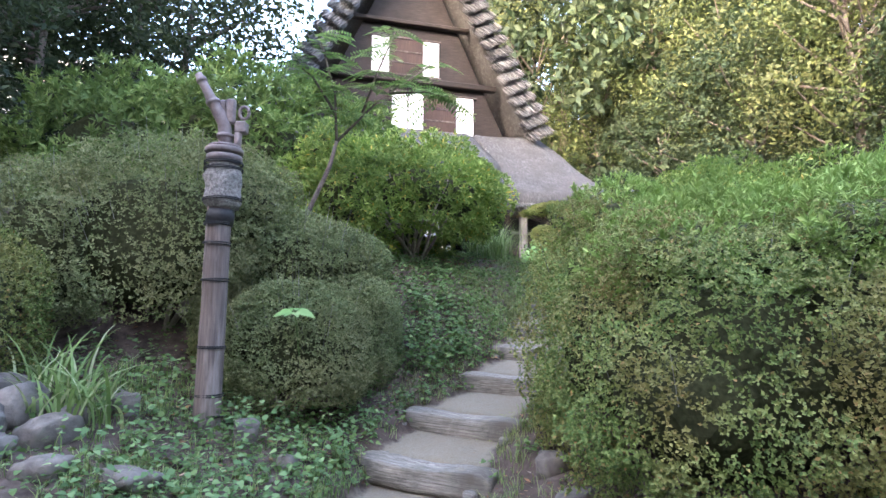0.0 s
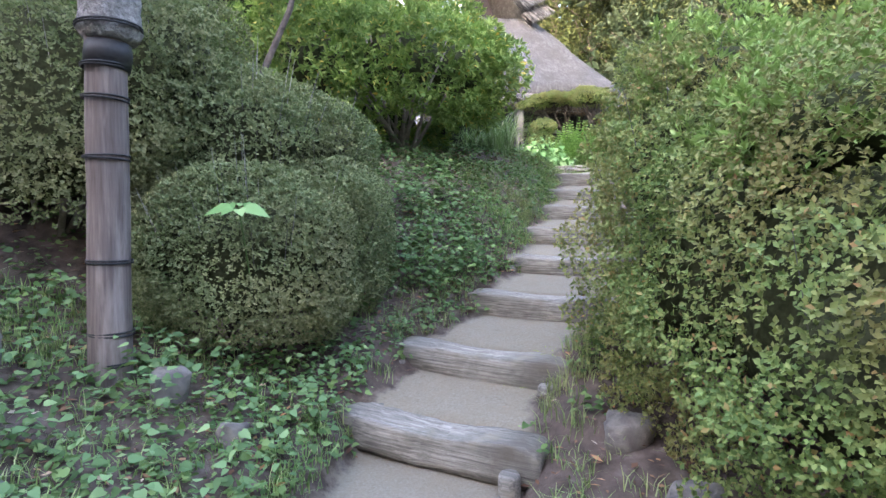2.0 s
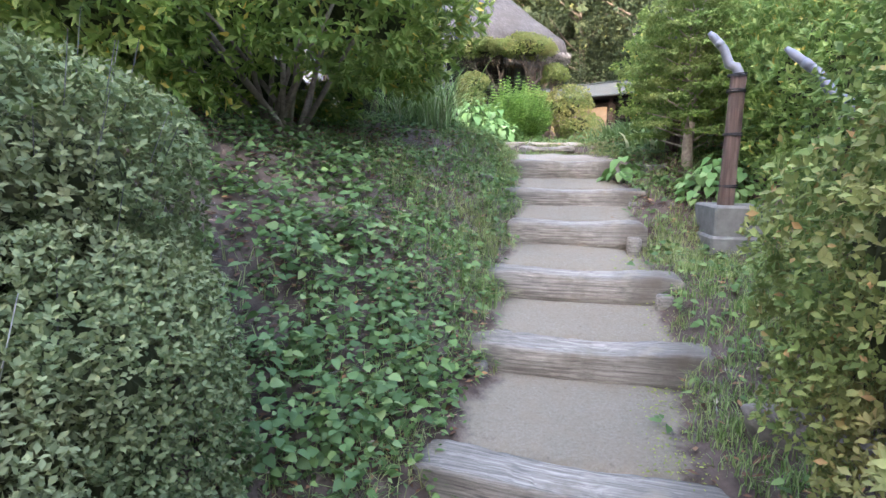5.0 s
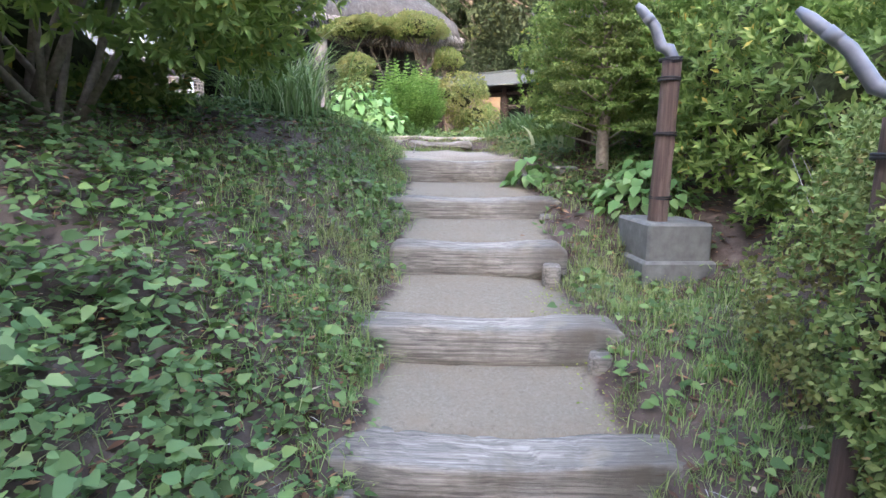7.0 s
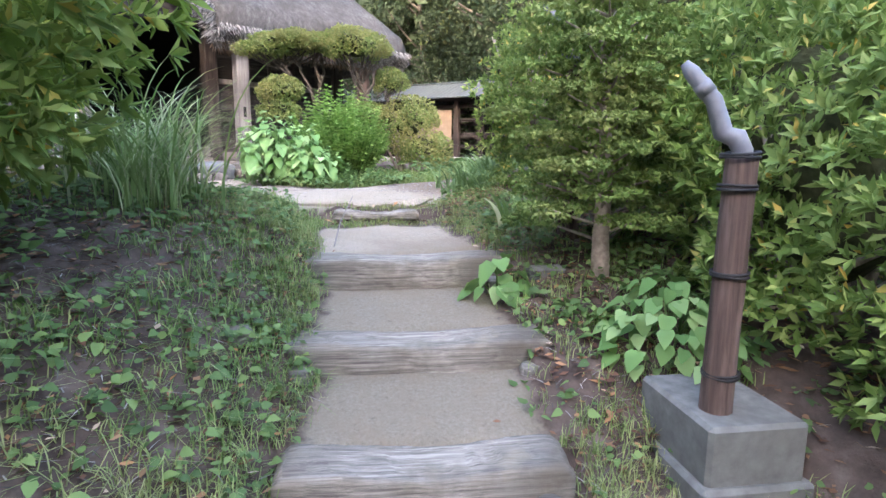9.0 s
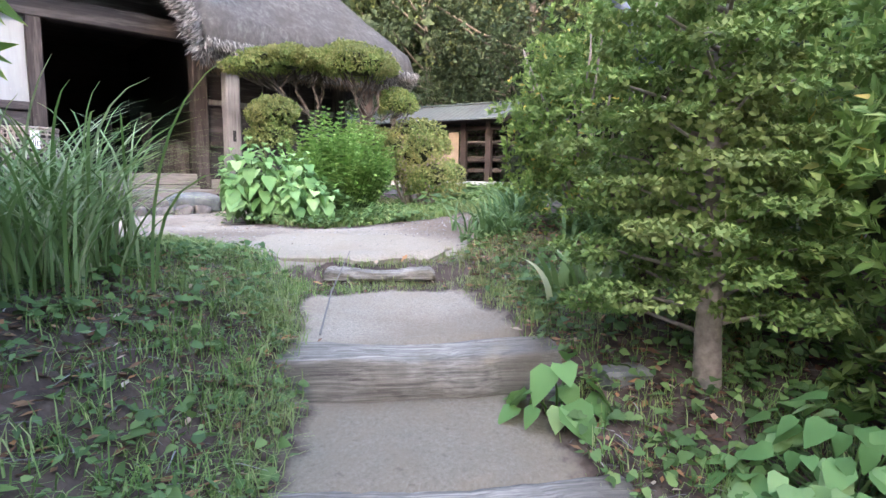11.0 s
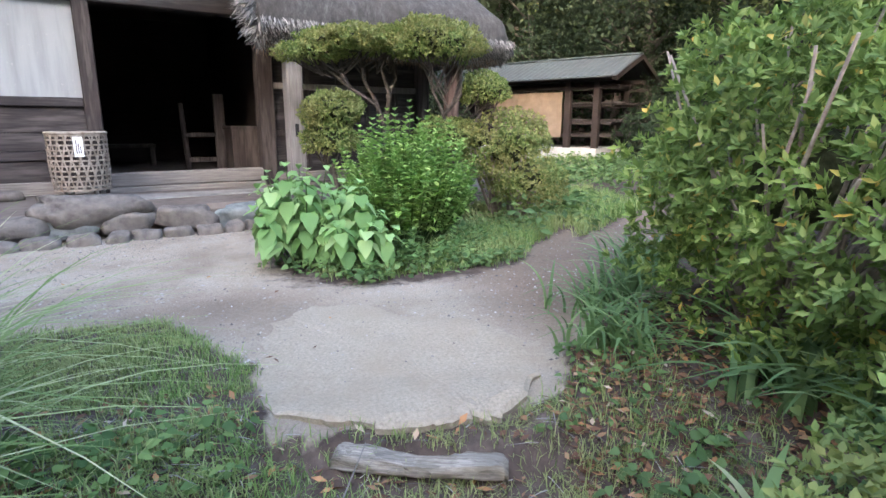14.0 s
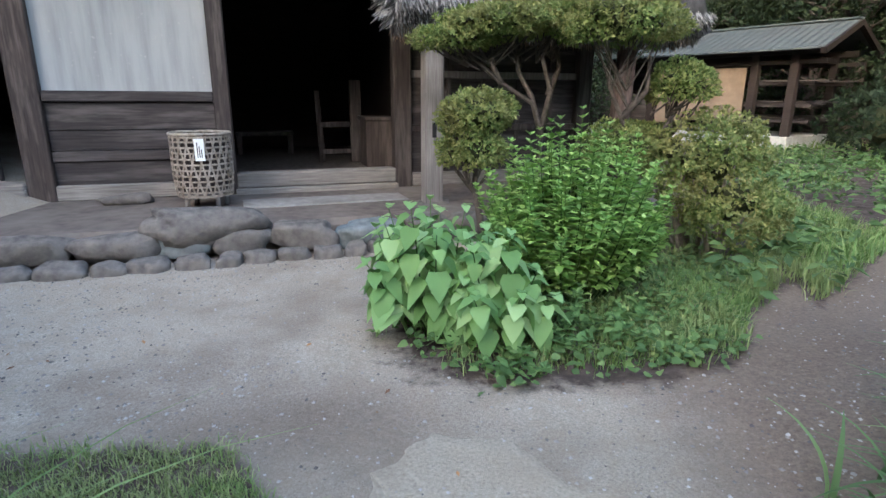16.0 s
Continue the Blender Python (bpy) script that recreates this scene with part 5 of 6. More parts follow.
def round_log(parent, pts, r, mat):
    """One upright log: slightly uneven, with drying cracks down its sides."""
    a, b = Vector(pts[0]), Vector(pts[1])
    seg, rows = 40, 30
    cracks = [(random.uniform(0, 6.28), random.uniform(0, 0.6), random.uniform(0.2, 0.5)) for _ in range(9)]
    ph = random.uniform(0, 20)
    bm = bmesh.new()
    rings = []
    for i in range(rows + 1):
        u = i / rows
        c = a.lerp(b, u)
        ring = []
        for j in range(seg):
            t = 2 * math.pi * j / seg
            q = r * (1.04 - 0.07 * u) * (1 + 0.05 * noise.noise(Vector((math.cos(t) * 1.2, math.sin(t) * 1.2, u * 5 + ph))))
            for ct, cu, cl in cracks:
                d = math.atan2(math.sin(t - ct - 0.2 * u), math.cos(t - ct - 0.2 * u))
                if cu < u < cu + cl:
                    q -= r * 0.09 * math.exp(-(d / 0.09) ** 2) * math.sin(math.pi * (u - cu) / cl)
            ring.append(bm.verts.new(c + Vector((math.cos(t) * q, math.sin(t) * q, 0))))
        rings.append(ring)
    for r0, r1 in zip(rings, rings[1:]):
        for j in range(seg):
            bm.faces.new((r0[j], r0[(j + 1) % seg], r1[(j + 1) % seg], r1[j]))
    bm.faces.new(rings[0][::-1])
    bm.faces.new(rings[-1])
    return part("log", bm, mat, parent, "", True)


pole = thing("water_cannon_pole", "tall fire-water cannon pole cased in a weathered grey log", "pole", (-1.685, 4.02, 0.5))
pole.scale = (1, 1, 0.965)
round_log(pole, ((0.01, 0, -0.15), (0.02, 0.02, 1.72)), 0.09, M_POLE)
bands(pole, (0.12, 0.27, 0.62, 1.12, 1.40, 1.55), 0.015, 0.01, 0.096)
bm = bmesh.new()
tube(bm, [(0.02, 0.02, 1.55), (0.028, 0.02, 1.62), (0.03, 0.02, 1.67)], [0.096, 0.1, 0.096], 20, 0.02)
part("wire", bm, M_WIRE, pole, "wide black binding", True)
bm = bmesh.new()
rows = []
tube(bm, [(0.03, 0.03, 1.68 + 0.05 * i) for i in range(8)], [0.11, 0.128, 0.132, 0.125, 0.134, 0.136, 0.126, 0.1], 18, 0.12)
part("bark_wrap", bm, M_BAST, pole, "frayed grey bark wrapping", True)
bands(pole, (1.74, 1.98, 2.03), 0.03, 0.03, 0.137)
for z0, z1, r in ((2.05, 2.1, 0.13), (2.115, 2.155, 0.138), (2.155, 2.18, 0.12)):
    bm = bmesh.new()
    tube(bm, [(0.03, 0.03, z0), (0.03, 0.03, z0 + 0.006), (0.03, 0.03, z1 - 0.006), (0.03, 0.03, z1)], [r - 0.008, r, r, r - 0.008], 26)
    part("flange", bm, M_PIPEBROWN, pole, "brown painted iron flange", True)
bm = bmesh.new()
tube(bm, [(0.03, 0.03, 2.17), (0.03, 0.03, 2.26), (0.02, 0.02, 2.36), (-0.02, 0.0, 2.44), (-0.1, -0.02, 2.6), (-0.17, -0.04, 2.74)], [0.055, 0.05, 0.048, 0.046, 0.036, 0.028], 14)
part("nozzle", bm, M_PIPEBROWN, pole, "brown iron nozzle pointing up", True)
for c, r in (((0.03, 0.03, 2.26), 0.062), ((-0.06, -0.01, 2.52), 0.052), ((-0.145, -0.033, 2.69), 0.04)):
    bm = bmesh.new()
    dv = Vector((-0.45, -0.1, 1)).normalized() if c[0] < 0 else Vector((0, 0, 1))
    tube(bm, [Vector(c) - dv * 0.015, Vector(c) + dv * 0.015], [r, r], 14)
    part("collar", bm, M_PIPEBROWN, pole, "", True)
part("lug", boxes((0.03, 0.0, 2.36, 0.1, 0.05, 2.56), bevel=0.012), M_PIPEBROWN, pole, "brown iron lug")
part("lug", boxes((-0.03, 0.02, 2.42, 0.03, 0.06, 2.56), bevel=0.012), M_PIPEBROWN, pole, "brown iron lug")
bm = bmesh.new()
tube(bm, [(0.165 + 0.036 * math.cos(t), 0.03, 2.45 + 0.05 * math.sin(t)) for t in [2 * math.pi * i / 20 for i in range(21)]], [0.013] * 21, 8)
part("ring_handle", bm, M_PIPEBROWN, pole, "", True)
part("valve_block", boxes((0.1, 0.0, 2.28, 0.19, 0.08, 2.38), bevel=0.012), M_PIPEBROWN, pole)
bm = bmesh.new()
tube(bm, [(0.12, 0.03, 2.14), (0.13, 0.03, 2.3)], [0.03, 0.028], 10)
part("valve_stem", bm, M_PIPEBROWN, pole, "", True)


def cannon(at, h, r, tip, turn_label, bz=(), q_=1.0):
    e = thing("water_cannon_post", turn_label, "post", at)
    round_log(e, ((0, 0, -0.03), (0.02, 0.0, h)), r, M_POST)
    bands(e, bz, 0.01, 0, r + 0.006)
    t = Vector(tip)
    bm = bmesh.new()
    side = Vector((t.x, t.y, 0)).normalized()
    knee = Vector((0.02, 0, h + 0.06))
    tube(bm, [(0.02, 0, h - 0.03), (0.02, 0, h + 0.02), knee + side * 0.02, knee + side * 0.06 + Vector((0, 0, 0.015)), knee.lerp(t, 0.5), t.lerp(knee, 0.12), t], [v * q_ for v in (0.03, 0.031, 0.033, 0.031, 0.027, 0.025, 0.014)], 16)
    part("pipe", bm, M_PIPE, e, "bent grey plastic pipe", True)
    for q, rr in ((0.66, 0.0285 * q_),):
        c = knee.lerp(t, q)
        dv = (t - knee).normalized()
        bm = bmesh.new()
        tube(bm, [c - dv * 0.02, c + dv * 0.02], [rr, rr], 16)
        part("coupling", bm, M_PIPE, e, "", True)
    return e


cannon((2.5, 6.86, 1.61), 0.84, 0.05, (-0.13, 0.12, 1.13), "brown log post with a bent grey pipe on concrete block", bz=(0.12, 0.46, 0.74, 0.84))
cannon((1.78, 5.38, 0.95), 1.1, 0.04, (-0.1, 0.21, 1.38), "wooden post with a bent grey pipe rising from a bush", bz=(0.6, 1.0), q_=0.68)
cannon((3.02, 8.25, 1.82), 1.14, 0.06, (-0.14, 0.12, 1.5), "wood-cased post with a grey pipe between shrubs", bz=(0.6, 1.0))
block = part("concrete_block", boxes((-0.175, -0.225, -0.36, 0.175, 0.225, 0.0), bevel=0.014), M_CONCRETE)
block.matrix_world = pose(2.6, 6.92, 1.61, 0, 0, 340)
tagged(block, "grey weathered concrete footing block beside the steps", "block")
block = part("concrete_block", boxes((-0.2, -0.25, -0.36, 0.2, 0.25, -0.17), bevel=0.014), M_CONCRETE)
block.matrix_world = pose(2.6, 6.92, 1.58, 0, 0, 340)
tagged(block, "lower course of a concrete footing", "block")
block = part("stone_block", boxes((-0.1, -0.06, -0.2, 0.1, 0.06, 0.04), bevel=0.015, jitter=0.008), M_CONCRETE)
block.matrix_world = pose(2.68, 8.02, 1.84, 0, 0, -15)
tagged(block, "small grey cut block beside the steps", "block")

# rocks at the foot of the bank
for n_, (x, y, z, a, b, c, t) in enumerate(((-2.66, 3.5, 0.6, 0.17, 0.16, 0.14, 10), (-2.2, 3.92, 0.66, 0.09, 0.07, 0.11, 30), (-2.36, 3.4, 0.46, 0.17, 0.13, 0.09, 60), (-2.72, 3.22, 0.36, 0.19, 0.15, 0.11, 0),
                                             (-2.95, 3.7, 0.6, 0.18, 0.14, 0.12, 70), (-2.5, 3.1, 0.3, 0.13, 0.1, 0.09, 25), (-2.95, 3.35, 0.42, 0.15, 0.12, 0.1, 40), (-2.35, 3.62, 0.52, 0.1, 0.09, 0.07, 15),
                                             (-1.37, 3.95, 0.36, 0.08, 0.05, 0.11, 40), (-1.02, 3.75, 0.24, 0.065, 0.06, 0.06, 10), (-2.1, 3.0, 0.2, 0.13, 0.1, 0.07, 20), (-1.7, 3.1, 0.16, 0.16, 0.11, 0.06, -20),
                                             (0.72, 3.75, 0.26, 0.1, 0.09, 0.1, 0), (0.75, 3.2, 0.22, 0.14, 0.1, 0.08, 50), (1.5, 5.1, 0.86, 0.22, 0.06, 0.09, -50), (1.12, 7.9, 1.7, 0.06, 0.045, 0.035, 0))):
    rock("rock", "grey-brown field stone half sunk in the bank", (x, y, max(z, ground_z(x, y) + 0.35 * c)), (a, b, c), t, M_ROCK, n_ * 2 + 1)


# ---- plants of the court ----
def broad_plant(name, label, at, r, h, n, L, seed, mat=M_BROAD):
    """Soft plant with heart-shaped leaves on thin stalks."""
    rr = np.random.default_rng(seed)
    e = thing(name, label, "plant", at)
    a = rr.uniform(0, 6.283, n)
    q = np.sqrt(rr.uniform(0, 1, n))
    hh = h * (1 - 0.62 * q ** 2.2) * rr.uniform(0.55, 1.02, n)
    P = np.stack([r * q * np.cos(a), r * q * np.sin(a), hh], 1)
    D = np.stack([np.cos(a), np.sin(a), -0.55 + rr.uniform(-0.3, 0.3, n)], 1) + rr.normal(size=(n, 3)) * 0.3
    U = np.stack([np.cos(a) * 0.4, np.sin(a) * 0.4, a * 0 + 1], 1) + rr.normal(size=(n, 3)) * 0.2
    sz = rr.uniform(0.6, 1.2, n)
    V, F = leaves(P, D, U, L * sz, L * 0.85 * sz, 0.12, 0.2, heart=True)
    np_object("foliage", V, F, mat, e)
    bm = bmesh.new()
    for i in range(0, n, 3):
        p = Vector(P[i])
        tube(bm, [(p.x * 0.25, p.y * 0.25, -0.03), (p.x * 0.5, p.y * 0.5, p.z * 0.7), p], [0.006, 0.005, 0.003], 5, cap=False)
    tagged(part("stem_mass", bm, M_WEED, e, "thin green stalks", True), kind="stuff")
    return e


def stemmed_plant(name, label, category, at, stems, r, h, nodes, per, L, W, mat, heart, seed, start=0.25, lean=0.8):
    """A clump of upright leafy stems: leaves in whorls, large and drooping below, small and upright at the tips."""
    rr = np.random.default_rng(seed)
    e = thing(name, label, category, at)
    Ps, Ds, Us, Ls = [], [], [], []
    bm = bmesh.new()
    for i in range(stems):
        a = i * 2.4 + rr.uniform(-0.4, 0.4)
        q = math.sqrt((i + 0.5) / stems)
        hh = h * (1 - 0.4 * q * q) * rr.uniform(0.62, 1.1)
        out = np.array([math.cos(a), math.sin(a), 0.0])
        foot, tip = out * r * q * 0.35, out * r * q + np.array([0, 0, hh])
        mid = foot * 0.4 + tip * 0.6 * np.array([lean, lean, 1.0])
        at_u = lambda u: (1 - u) ** 2 * foot + 2 * u * (1 - u) * mid + u * u * tip
        tube(bm, [at_u(u) - np.array([0, 0, 0.03]) for u in (0, 0.33, 0.66, 0.98)], [0.0065, 0.0055, 0.004, 0.002], 5, cap=False)
        for j in range(nodes):
            u = start + (1 - start) * (j + 0.5) / nodes
            p = at_u(u)
            for m in range(per):
                t = 2 * math.pi * m / per + j * 1.57 + rr.uniform(-0.4, 0.4)
                young = max(0.0, (u - 0.6) / 0.4)
                w = np.array([math.cos(t), math.sin(t), 0.0]) + out * 0.35
                D = unit(w) + np.array([0, 0, (-1.0 if heart else 0.2) + (1.1 if heart else 0.8) * young + rr.normal(0, 0.25)])
                size = L * (1.05 - 0.62 * young) * rr.uniform(0.75, 1.2)
                Ps.append(p + (unit(w) * 0.05 * (1 - young) if heart else 0))
                Ds.append(D)
                Us.append(np.array([0, 0, 1.0]) + unit(w) * (1.1 if D[2] < 0 else -0.2) + rr.normal(0, 0.15, 3))
                Ls.append(size)
    Ls = np.array(Ls)
    V, F = leaves(np.array(Ps), np.array(Ds), np.array(Us), Ls, Ls * W / L, 0.13, 0.22 if heart else 0.12, heart=heart)
    np_object("foliage", V, F, mat, e)
    tagged(part("stem_mass", bm, M_WEED, e, "thin green stalks", True), kind="stuff")
    return e


M_PALELEAF = leaf_mat("pale_heart_leaves", [(0, (0.145, 0.285, 0.1)), (0.6, (0.24, 0.42, 0.16)), (1, (0.39, 0.56, 0.26))], glow=0.34)
stemmed_plant("broad_leaved_plant", "pale green plant with large heart-shaped leaves", "plant", (2.04, 11.82, 2.14), 26, 0.4, 0.84, 8, 2, 0.14, 0.115, M_PALELEAF, True, 3)
stemmed_plant("broad_leaved_plant", "pale green plant with large heart-shaped leaves", "plant", (2.38, 11.68, 2.14), 18, 0.36, 0.7, 8, 2, 0.14, 0.115, M_PALELEAF, True, 4)
broad_plant("broad_leaved_plant", "broad-leaved green plant under the post", (2.86, 7.35, 1.5), 0.36, 0.46, 260, 0.085, 5)
broad_plant("broad_leaved_plant", "small plant with broad leaves by the step", (2.42, 8.05, 1.66), 0.16, 0.3, 26, 0.13, 6)
stemmed_plant("fresh_shrub", "bushy shrub with fresh bright green upright shoots", "shrub", (2.92, 12.32, 2.16), 140, 0.62, 1.1, 15, 5, 0.082, 0.046, M_BRIGHT, False, 8, start=0.2, lean=1.15)
M_UNDER = leaf_mat("low_bed_leaves", [(0, (0.06, 0.12, 0.04)), (0.6, (0.12, 0.22, 0.075)), (1, (0.2, 0.31, 0.11))])
for i, (x, y, h_) in enumerate(((2.66, 11.55, 0.2), (2.95, 11.6, 0.24), (3.15, 11.8, 0.22), (2.4, 11.35, 0.14), (3.4, 11.95, 0.2), (2.78, 11.8, 0.28))):
    stemmed_plant("bed_plant", "low dark green leafy plant at the edge of the bed", "plant", (x, y, ground_z(x, y)), 6, 0.2, h_, 4, 3, 0.085, 0.042, M_UNDER, False, 30 + i, start=0.3)


def topiary(name, label, foot, limbs, pads, n, r0=0.034):
    e = thing(name, label, "tree", foot)
    bm = bmesh.new()
    for pts in limbs:
        m = len(pts)
        tube(bm, pts, [r0 * (1 - 0.7 * i / m) for i in range(m)], 8, 0.06)
    for pad in pads:
        for i in range(16):
            foot_ = Vector(random.choice(limbs)[-2]).lerp(Vector((pad[0], pad[1], pad[2] - pad[5] * 2.2)), 0.6)
            end = Vector((pad[0] + random.uniform(-0.75, 0.75) * pad[3], pad[1] + random.uniform(-0.75, 0.75) * pad[4], pad[2]))
            tube(bm, [foot_, foot_.lerp(end, 0.55) + Vector((random.uniform(-0.03, 0.03), random.uniform(-0.03, 0.03), -0.02)), end], [0.009, 0.006, 0.003], 5, cap=False)
    part("trunk", bm, M_BARK, e, "crooked grey-brown trunk and limbs", True)
    for pad in pads:
        P, N = blob_sites([pad], int(n * pad[3] * pad[4] * 4) // 5, 0.22, 9, -0.7, depth=0.3)
        Pl, D, U = rosettes(P, unit(N + np.array([0, 0, 0.3])), 5, 1.1)
        V, F = leaves(Pl, D, U, rng.uniform(0.022, 0.042, len(Pl)), 0.016)
        np_object("leaf_pad", V, F, M_TOPIARY, e)
        # dark core painted as the shade inside the pad
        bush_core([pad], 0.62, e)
    return e


topiary("topiary_tree", "clipped garden tree with flat umbrella pads", (2.98, 13.5, 2.2),
        [[(0, 0, -0.05), (-0.02, 0, 0.5), (0.0, 0, 0.95), (-0.08, 0, 1.15), (-0.36, 0.0, 1.32), (-0.6, 0, 1.52), (-0.7, 0, 1.62)], [(0.0, 0, 0.9), (-0.08, 0.05, 1.2), (-0.2, 0.05, 1.4), (-0.22, 0.05, 1.65)], [(0.0, 0, 0.95), (0.06, 0, 1.25), (-0.02, 0.0, 1.5), (0.05, 0, 1.68)], [(-0.34, 0, 1.3), (-0.42, 0.02, 1.45), (-0.4, 0.02, 1.62)], [(0.04, 0.0, 1.22), (0.14, 0.1, 1.42), (0.1, 0.1, 1.66)]],
        [(-0.38, 0.0, 1.74, 0.46, 0.42, 0.14), (-0.72, 0.0, 1.63, 0.3, 0.28, 0.1), (0.04, 0.05, 1.79, 0.34, 0.32, 0.13)], 15000, 0.027)
topiary("topiary_tree", "clipped garden tree with round leafy pads", (3.6, 13.2, 2.2),
        [[(0, 0, -0.05), (-0.06, 0, 0.4), (0.05, 0, 0.75), (-0.1, 0, 1.1), (-0.2, 0.0, 1.3), (-0.2, 0, 1.55)], [(0.03, 0, 0.7), (0.2, 0, 0.85), (0.34, 0, 1.1)], [(-0.08, 0, 1.05), (0.1, 0, 1.25), (0.1, 0, 1.5)]],
        [(-0.16, 0, 1.74, 0.48, 0.42, 0.22), (0.38, 0, 1.3, 0.25, 0.25, 0.17), (0.0, 0.1, 0.85, 0.32, 0.25, 0.18)], 15000, 0.027)
topiary("topiary_tree", "small clipped tree with a stacked round crown", (2.5, 13.1, 2.2),
        [[(0, 0, -0.05), (-0.05, 0, 0.3), (-0.1, 0, 0.55), (-0.08, 0, 0.8)]],
        [(-0.08, 0, 1.08, 0.28, 0.26, 0.17), (-0.12, 0, 0.82, 0.25, 0.24, 0.16)], 17000)
bush("clipped_bush", "rounded clipped bush with reddish leaf tips", "bush",
     [(4.25, 13.2, 2.92, 0.48, 0.45, 0.38), (4.42, 13.1, 2.62, 0.42, 0.4, 0.34), (3.95, 13.35, 3.02, 0.3, 0.3, 0.22)], 17000, 0.034, 0.017, M_TOPIARY, k=5, spread=1.2, bump=0.22, shrink=0.42, stems=14, depth=0.45)


# ---- grasses ----
def blades(P, A, L, W, arch, seg=4, up=1.0):
    """Arching blades from places P, leaning along bearings A."""
    n = len(P)
    H = np.stack([np.cos(A), np.sin(A), A * 0], 1)
    S = np.stack([-np.sin(A), np.cos(A), A * 0], 1)
    L, W, arch = [np.broadcast_to(q, n)[:, None] for q in (L, W, arch)]
    Vs = []
    for i in range(seg + 1):
        u = i / seg
        c = P + H * L * arch * u ** 2.0 + np.array([0, 0, 1]) * L * up * (u - 0.62 * arch * u ** 2.4)
        w = W * (1 - u ** 2.2) * 0.5 + 0.0004
        Vs += [c - S * w, c + S * w]
    V = np.stack(Vs, 1).reshape(-1, 3)
    b = np.arange(n)[:, None] * (2 * seg + 2)
    F = np.concatenate([b + [[2 * i, 2 * i + 1, 2 * i + 3, 2 * i + 2]] for i in range(seg)])
    return V, F


def clump(name, label, at, n, L, W, arch, mat, spread_r, heading=None, seed=1, wide=3.14, up=1.0):
    rr = np.random.default_rng(seed)
    e = thing(name, label, "grass", at)
    P = np.stack([rr.normal(0, spread_r, n), rr.normal(0, spread_r, n), np.full(n, -0.03)], 1)
    A = rr.uniform(-3.14, 3.14, n) if heading is None else heading + rr.uniform(-wide, wide, n)
    V, F = blades(P, A, L * rr.uniform(0.5, 1.1, n), W * rr.uniform(0.7, 1.2, n), arch * rr.uniform(0.5, 1.15, n), seg=7, up=up)
    tagged(np_object("blade_tuft", V, F, mat, e, True), kind="stuff")
    return e


for x, y, n_, ln, s_ in ((0.86, 8.8, 220, 1.15, 2), (0.66, 9.35, 260, 1.15, 4), (0.86, 9.2, 190, 1.15, 12)):
    clump("silver_grass", "arching silver grass clump beside the top steps", (x, y, ground_z(x, y)), int(n_ * 0.65), ln * 0.84, 0.0105, 1.0, M_SILVER, 0.13, seed=s_)
    clump("silver_grass", "long silver grass blades arching over the steps", (x + 0.05, y, ground_z(x, y)), 34, ln * 0.84, 0.011, 0.95, M_SILVER, 0.08, heading=0.35, wide=0.7, seed=s_ + 20)
clump("strap_leaved_plant", "clump of pale strap-shaped leaves", (-2.3, 3.6, ground_z(-2.3, 3.6)), 60, 0.75, 0.022, 0.8, M_SILVER, 0.12, seed=5)
clump("strap_leaved_plant", "clump of pale strap-shaped leaves", (-2.75, 3.9, ground_z(-2.75, 3.9)), 50, 0.7, 0.02, 0.8, M_SILVER, 0.12, seed=6)
for x, y, s_ in ((3.32, 9.8, 7), (3.5, 10.2, 8), (4.1, 10.6, 9)):
    clump("strap_leaved_plant", "clump of dark green strap-shaped leaves under the shrub", (x, y, ground_z(x, y)), 90, 0.42, 0.02, 0.95, M_LUSH, 0.12, seed=s_)
for x, y, s_ in ((3.5, 9.12, 15), (3.62, 8.9, 16), (3.8, 10.35, 17)):
    clump("strap_leaved_plant", "large fan of arching green strap leaves under the shrub", (x, y, ground_z(x, y)), 46, 0.55, 0.028, 1.1, M_LUSH, 0.07, seed=s_)
clump("bamboo_grass", "broad pale bamboo-grass leaves under the shrub", (3.0, 8.55, ground_z(3.0, 8.55)), 26, 0.5, 0.045, 0.7, M_SILVER, 0.1, seed=14)


# ground-hugging plants over the banks
def scatter(n, x0, x1, y0, y1, want, seed):
    rr = np.random.default_rng(seed)
    x, y = rr.uniform(x0, x1, n), rr.uniform(y0, y1, n)
    z, p, g = land(x, y)
    arc, side, lev = along(x, y)
    keep = rr.uniform(0, 1, n) < want(x, y, p, side)
    return np.stack([x, y, z], 1)[keep], rr


def off_house(x, y):
    dx, dy = x - HX, y - HY
    s, d = dx * 0.966 + dy * 0.259, -dx * 0.259 + dy * 0.966
    return ~((s > -9) & (s < 3.3) & (d > -1.95))


def patch(x, y, f, seed, lo=-0.2, hi=0.3):
    return smooth(lo, hi, ripple(np.stack([x, y, x * 0], -1), f, seed))


def cover(name, label, P, rr, k, L, h, mat, heart=True, droop=0.15, tilt=0.5):
    n = len(P)
    Q = np.repeat(P, k, 0)
    m = len(Q)
    a = rr.uniform(0, 6.283, m)
    off = rr.uniform(0.01, 0.07, m)
    Q = Q + np.stack([off * np.cos(a), off * np.sin(a), h * rr.uniform(0.15, 1.0, m)], 1)
    D = np.stack([np.cos(a), np.sin(a), rr.normal(0.0, 0.3, m)], 1)
    U = np.stack([rr.normal(0, tilt, m), rr.normal(0, tilt, m) - 0.2, np.ones(m)], 1)
    sz = L * rr.uniform(0.45, 1.25, m)
    V, F = leaves(Q, D, U, sz, sz * (0.75 if heart else 0.45), 0.1, droop, heart)
    return tagged(np_object(name, V, F, mat), label, "plants", kind="stuff")


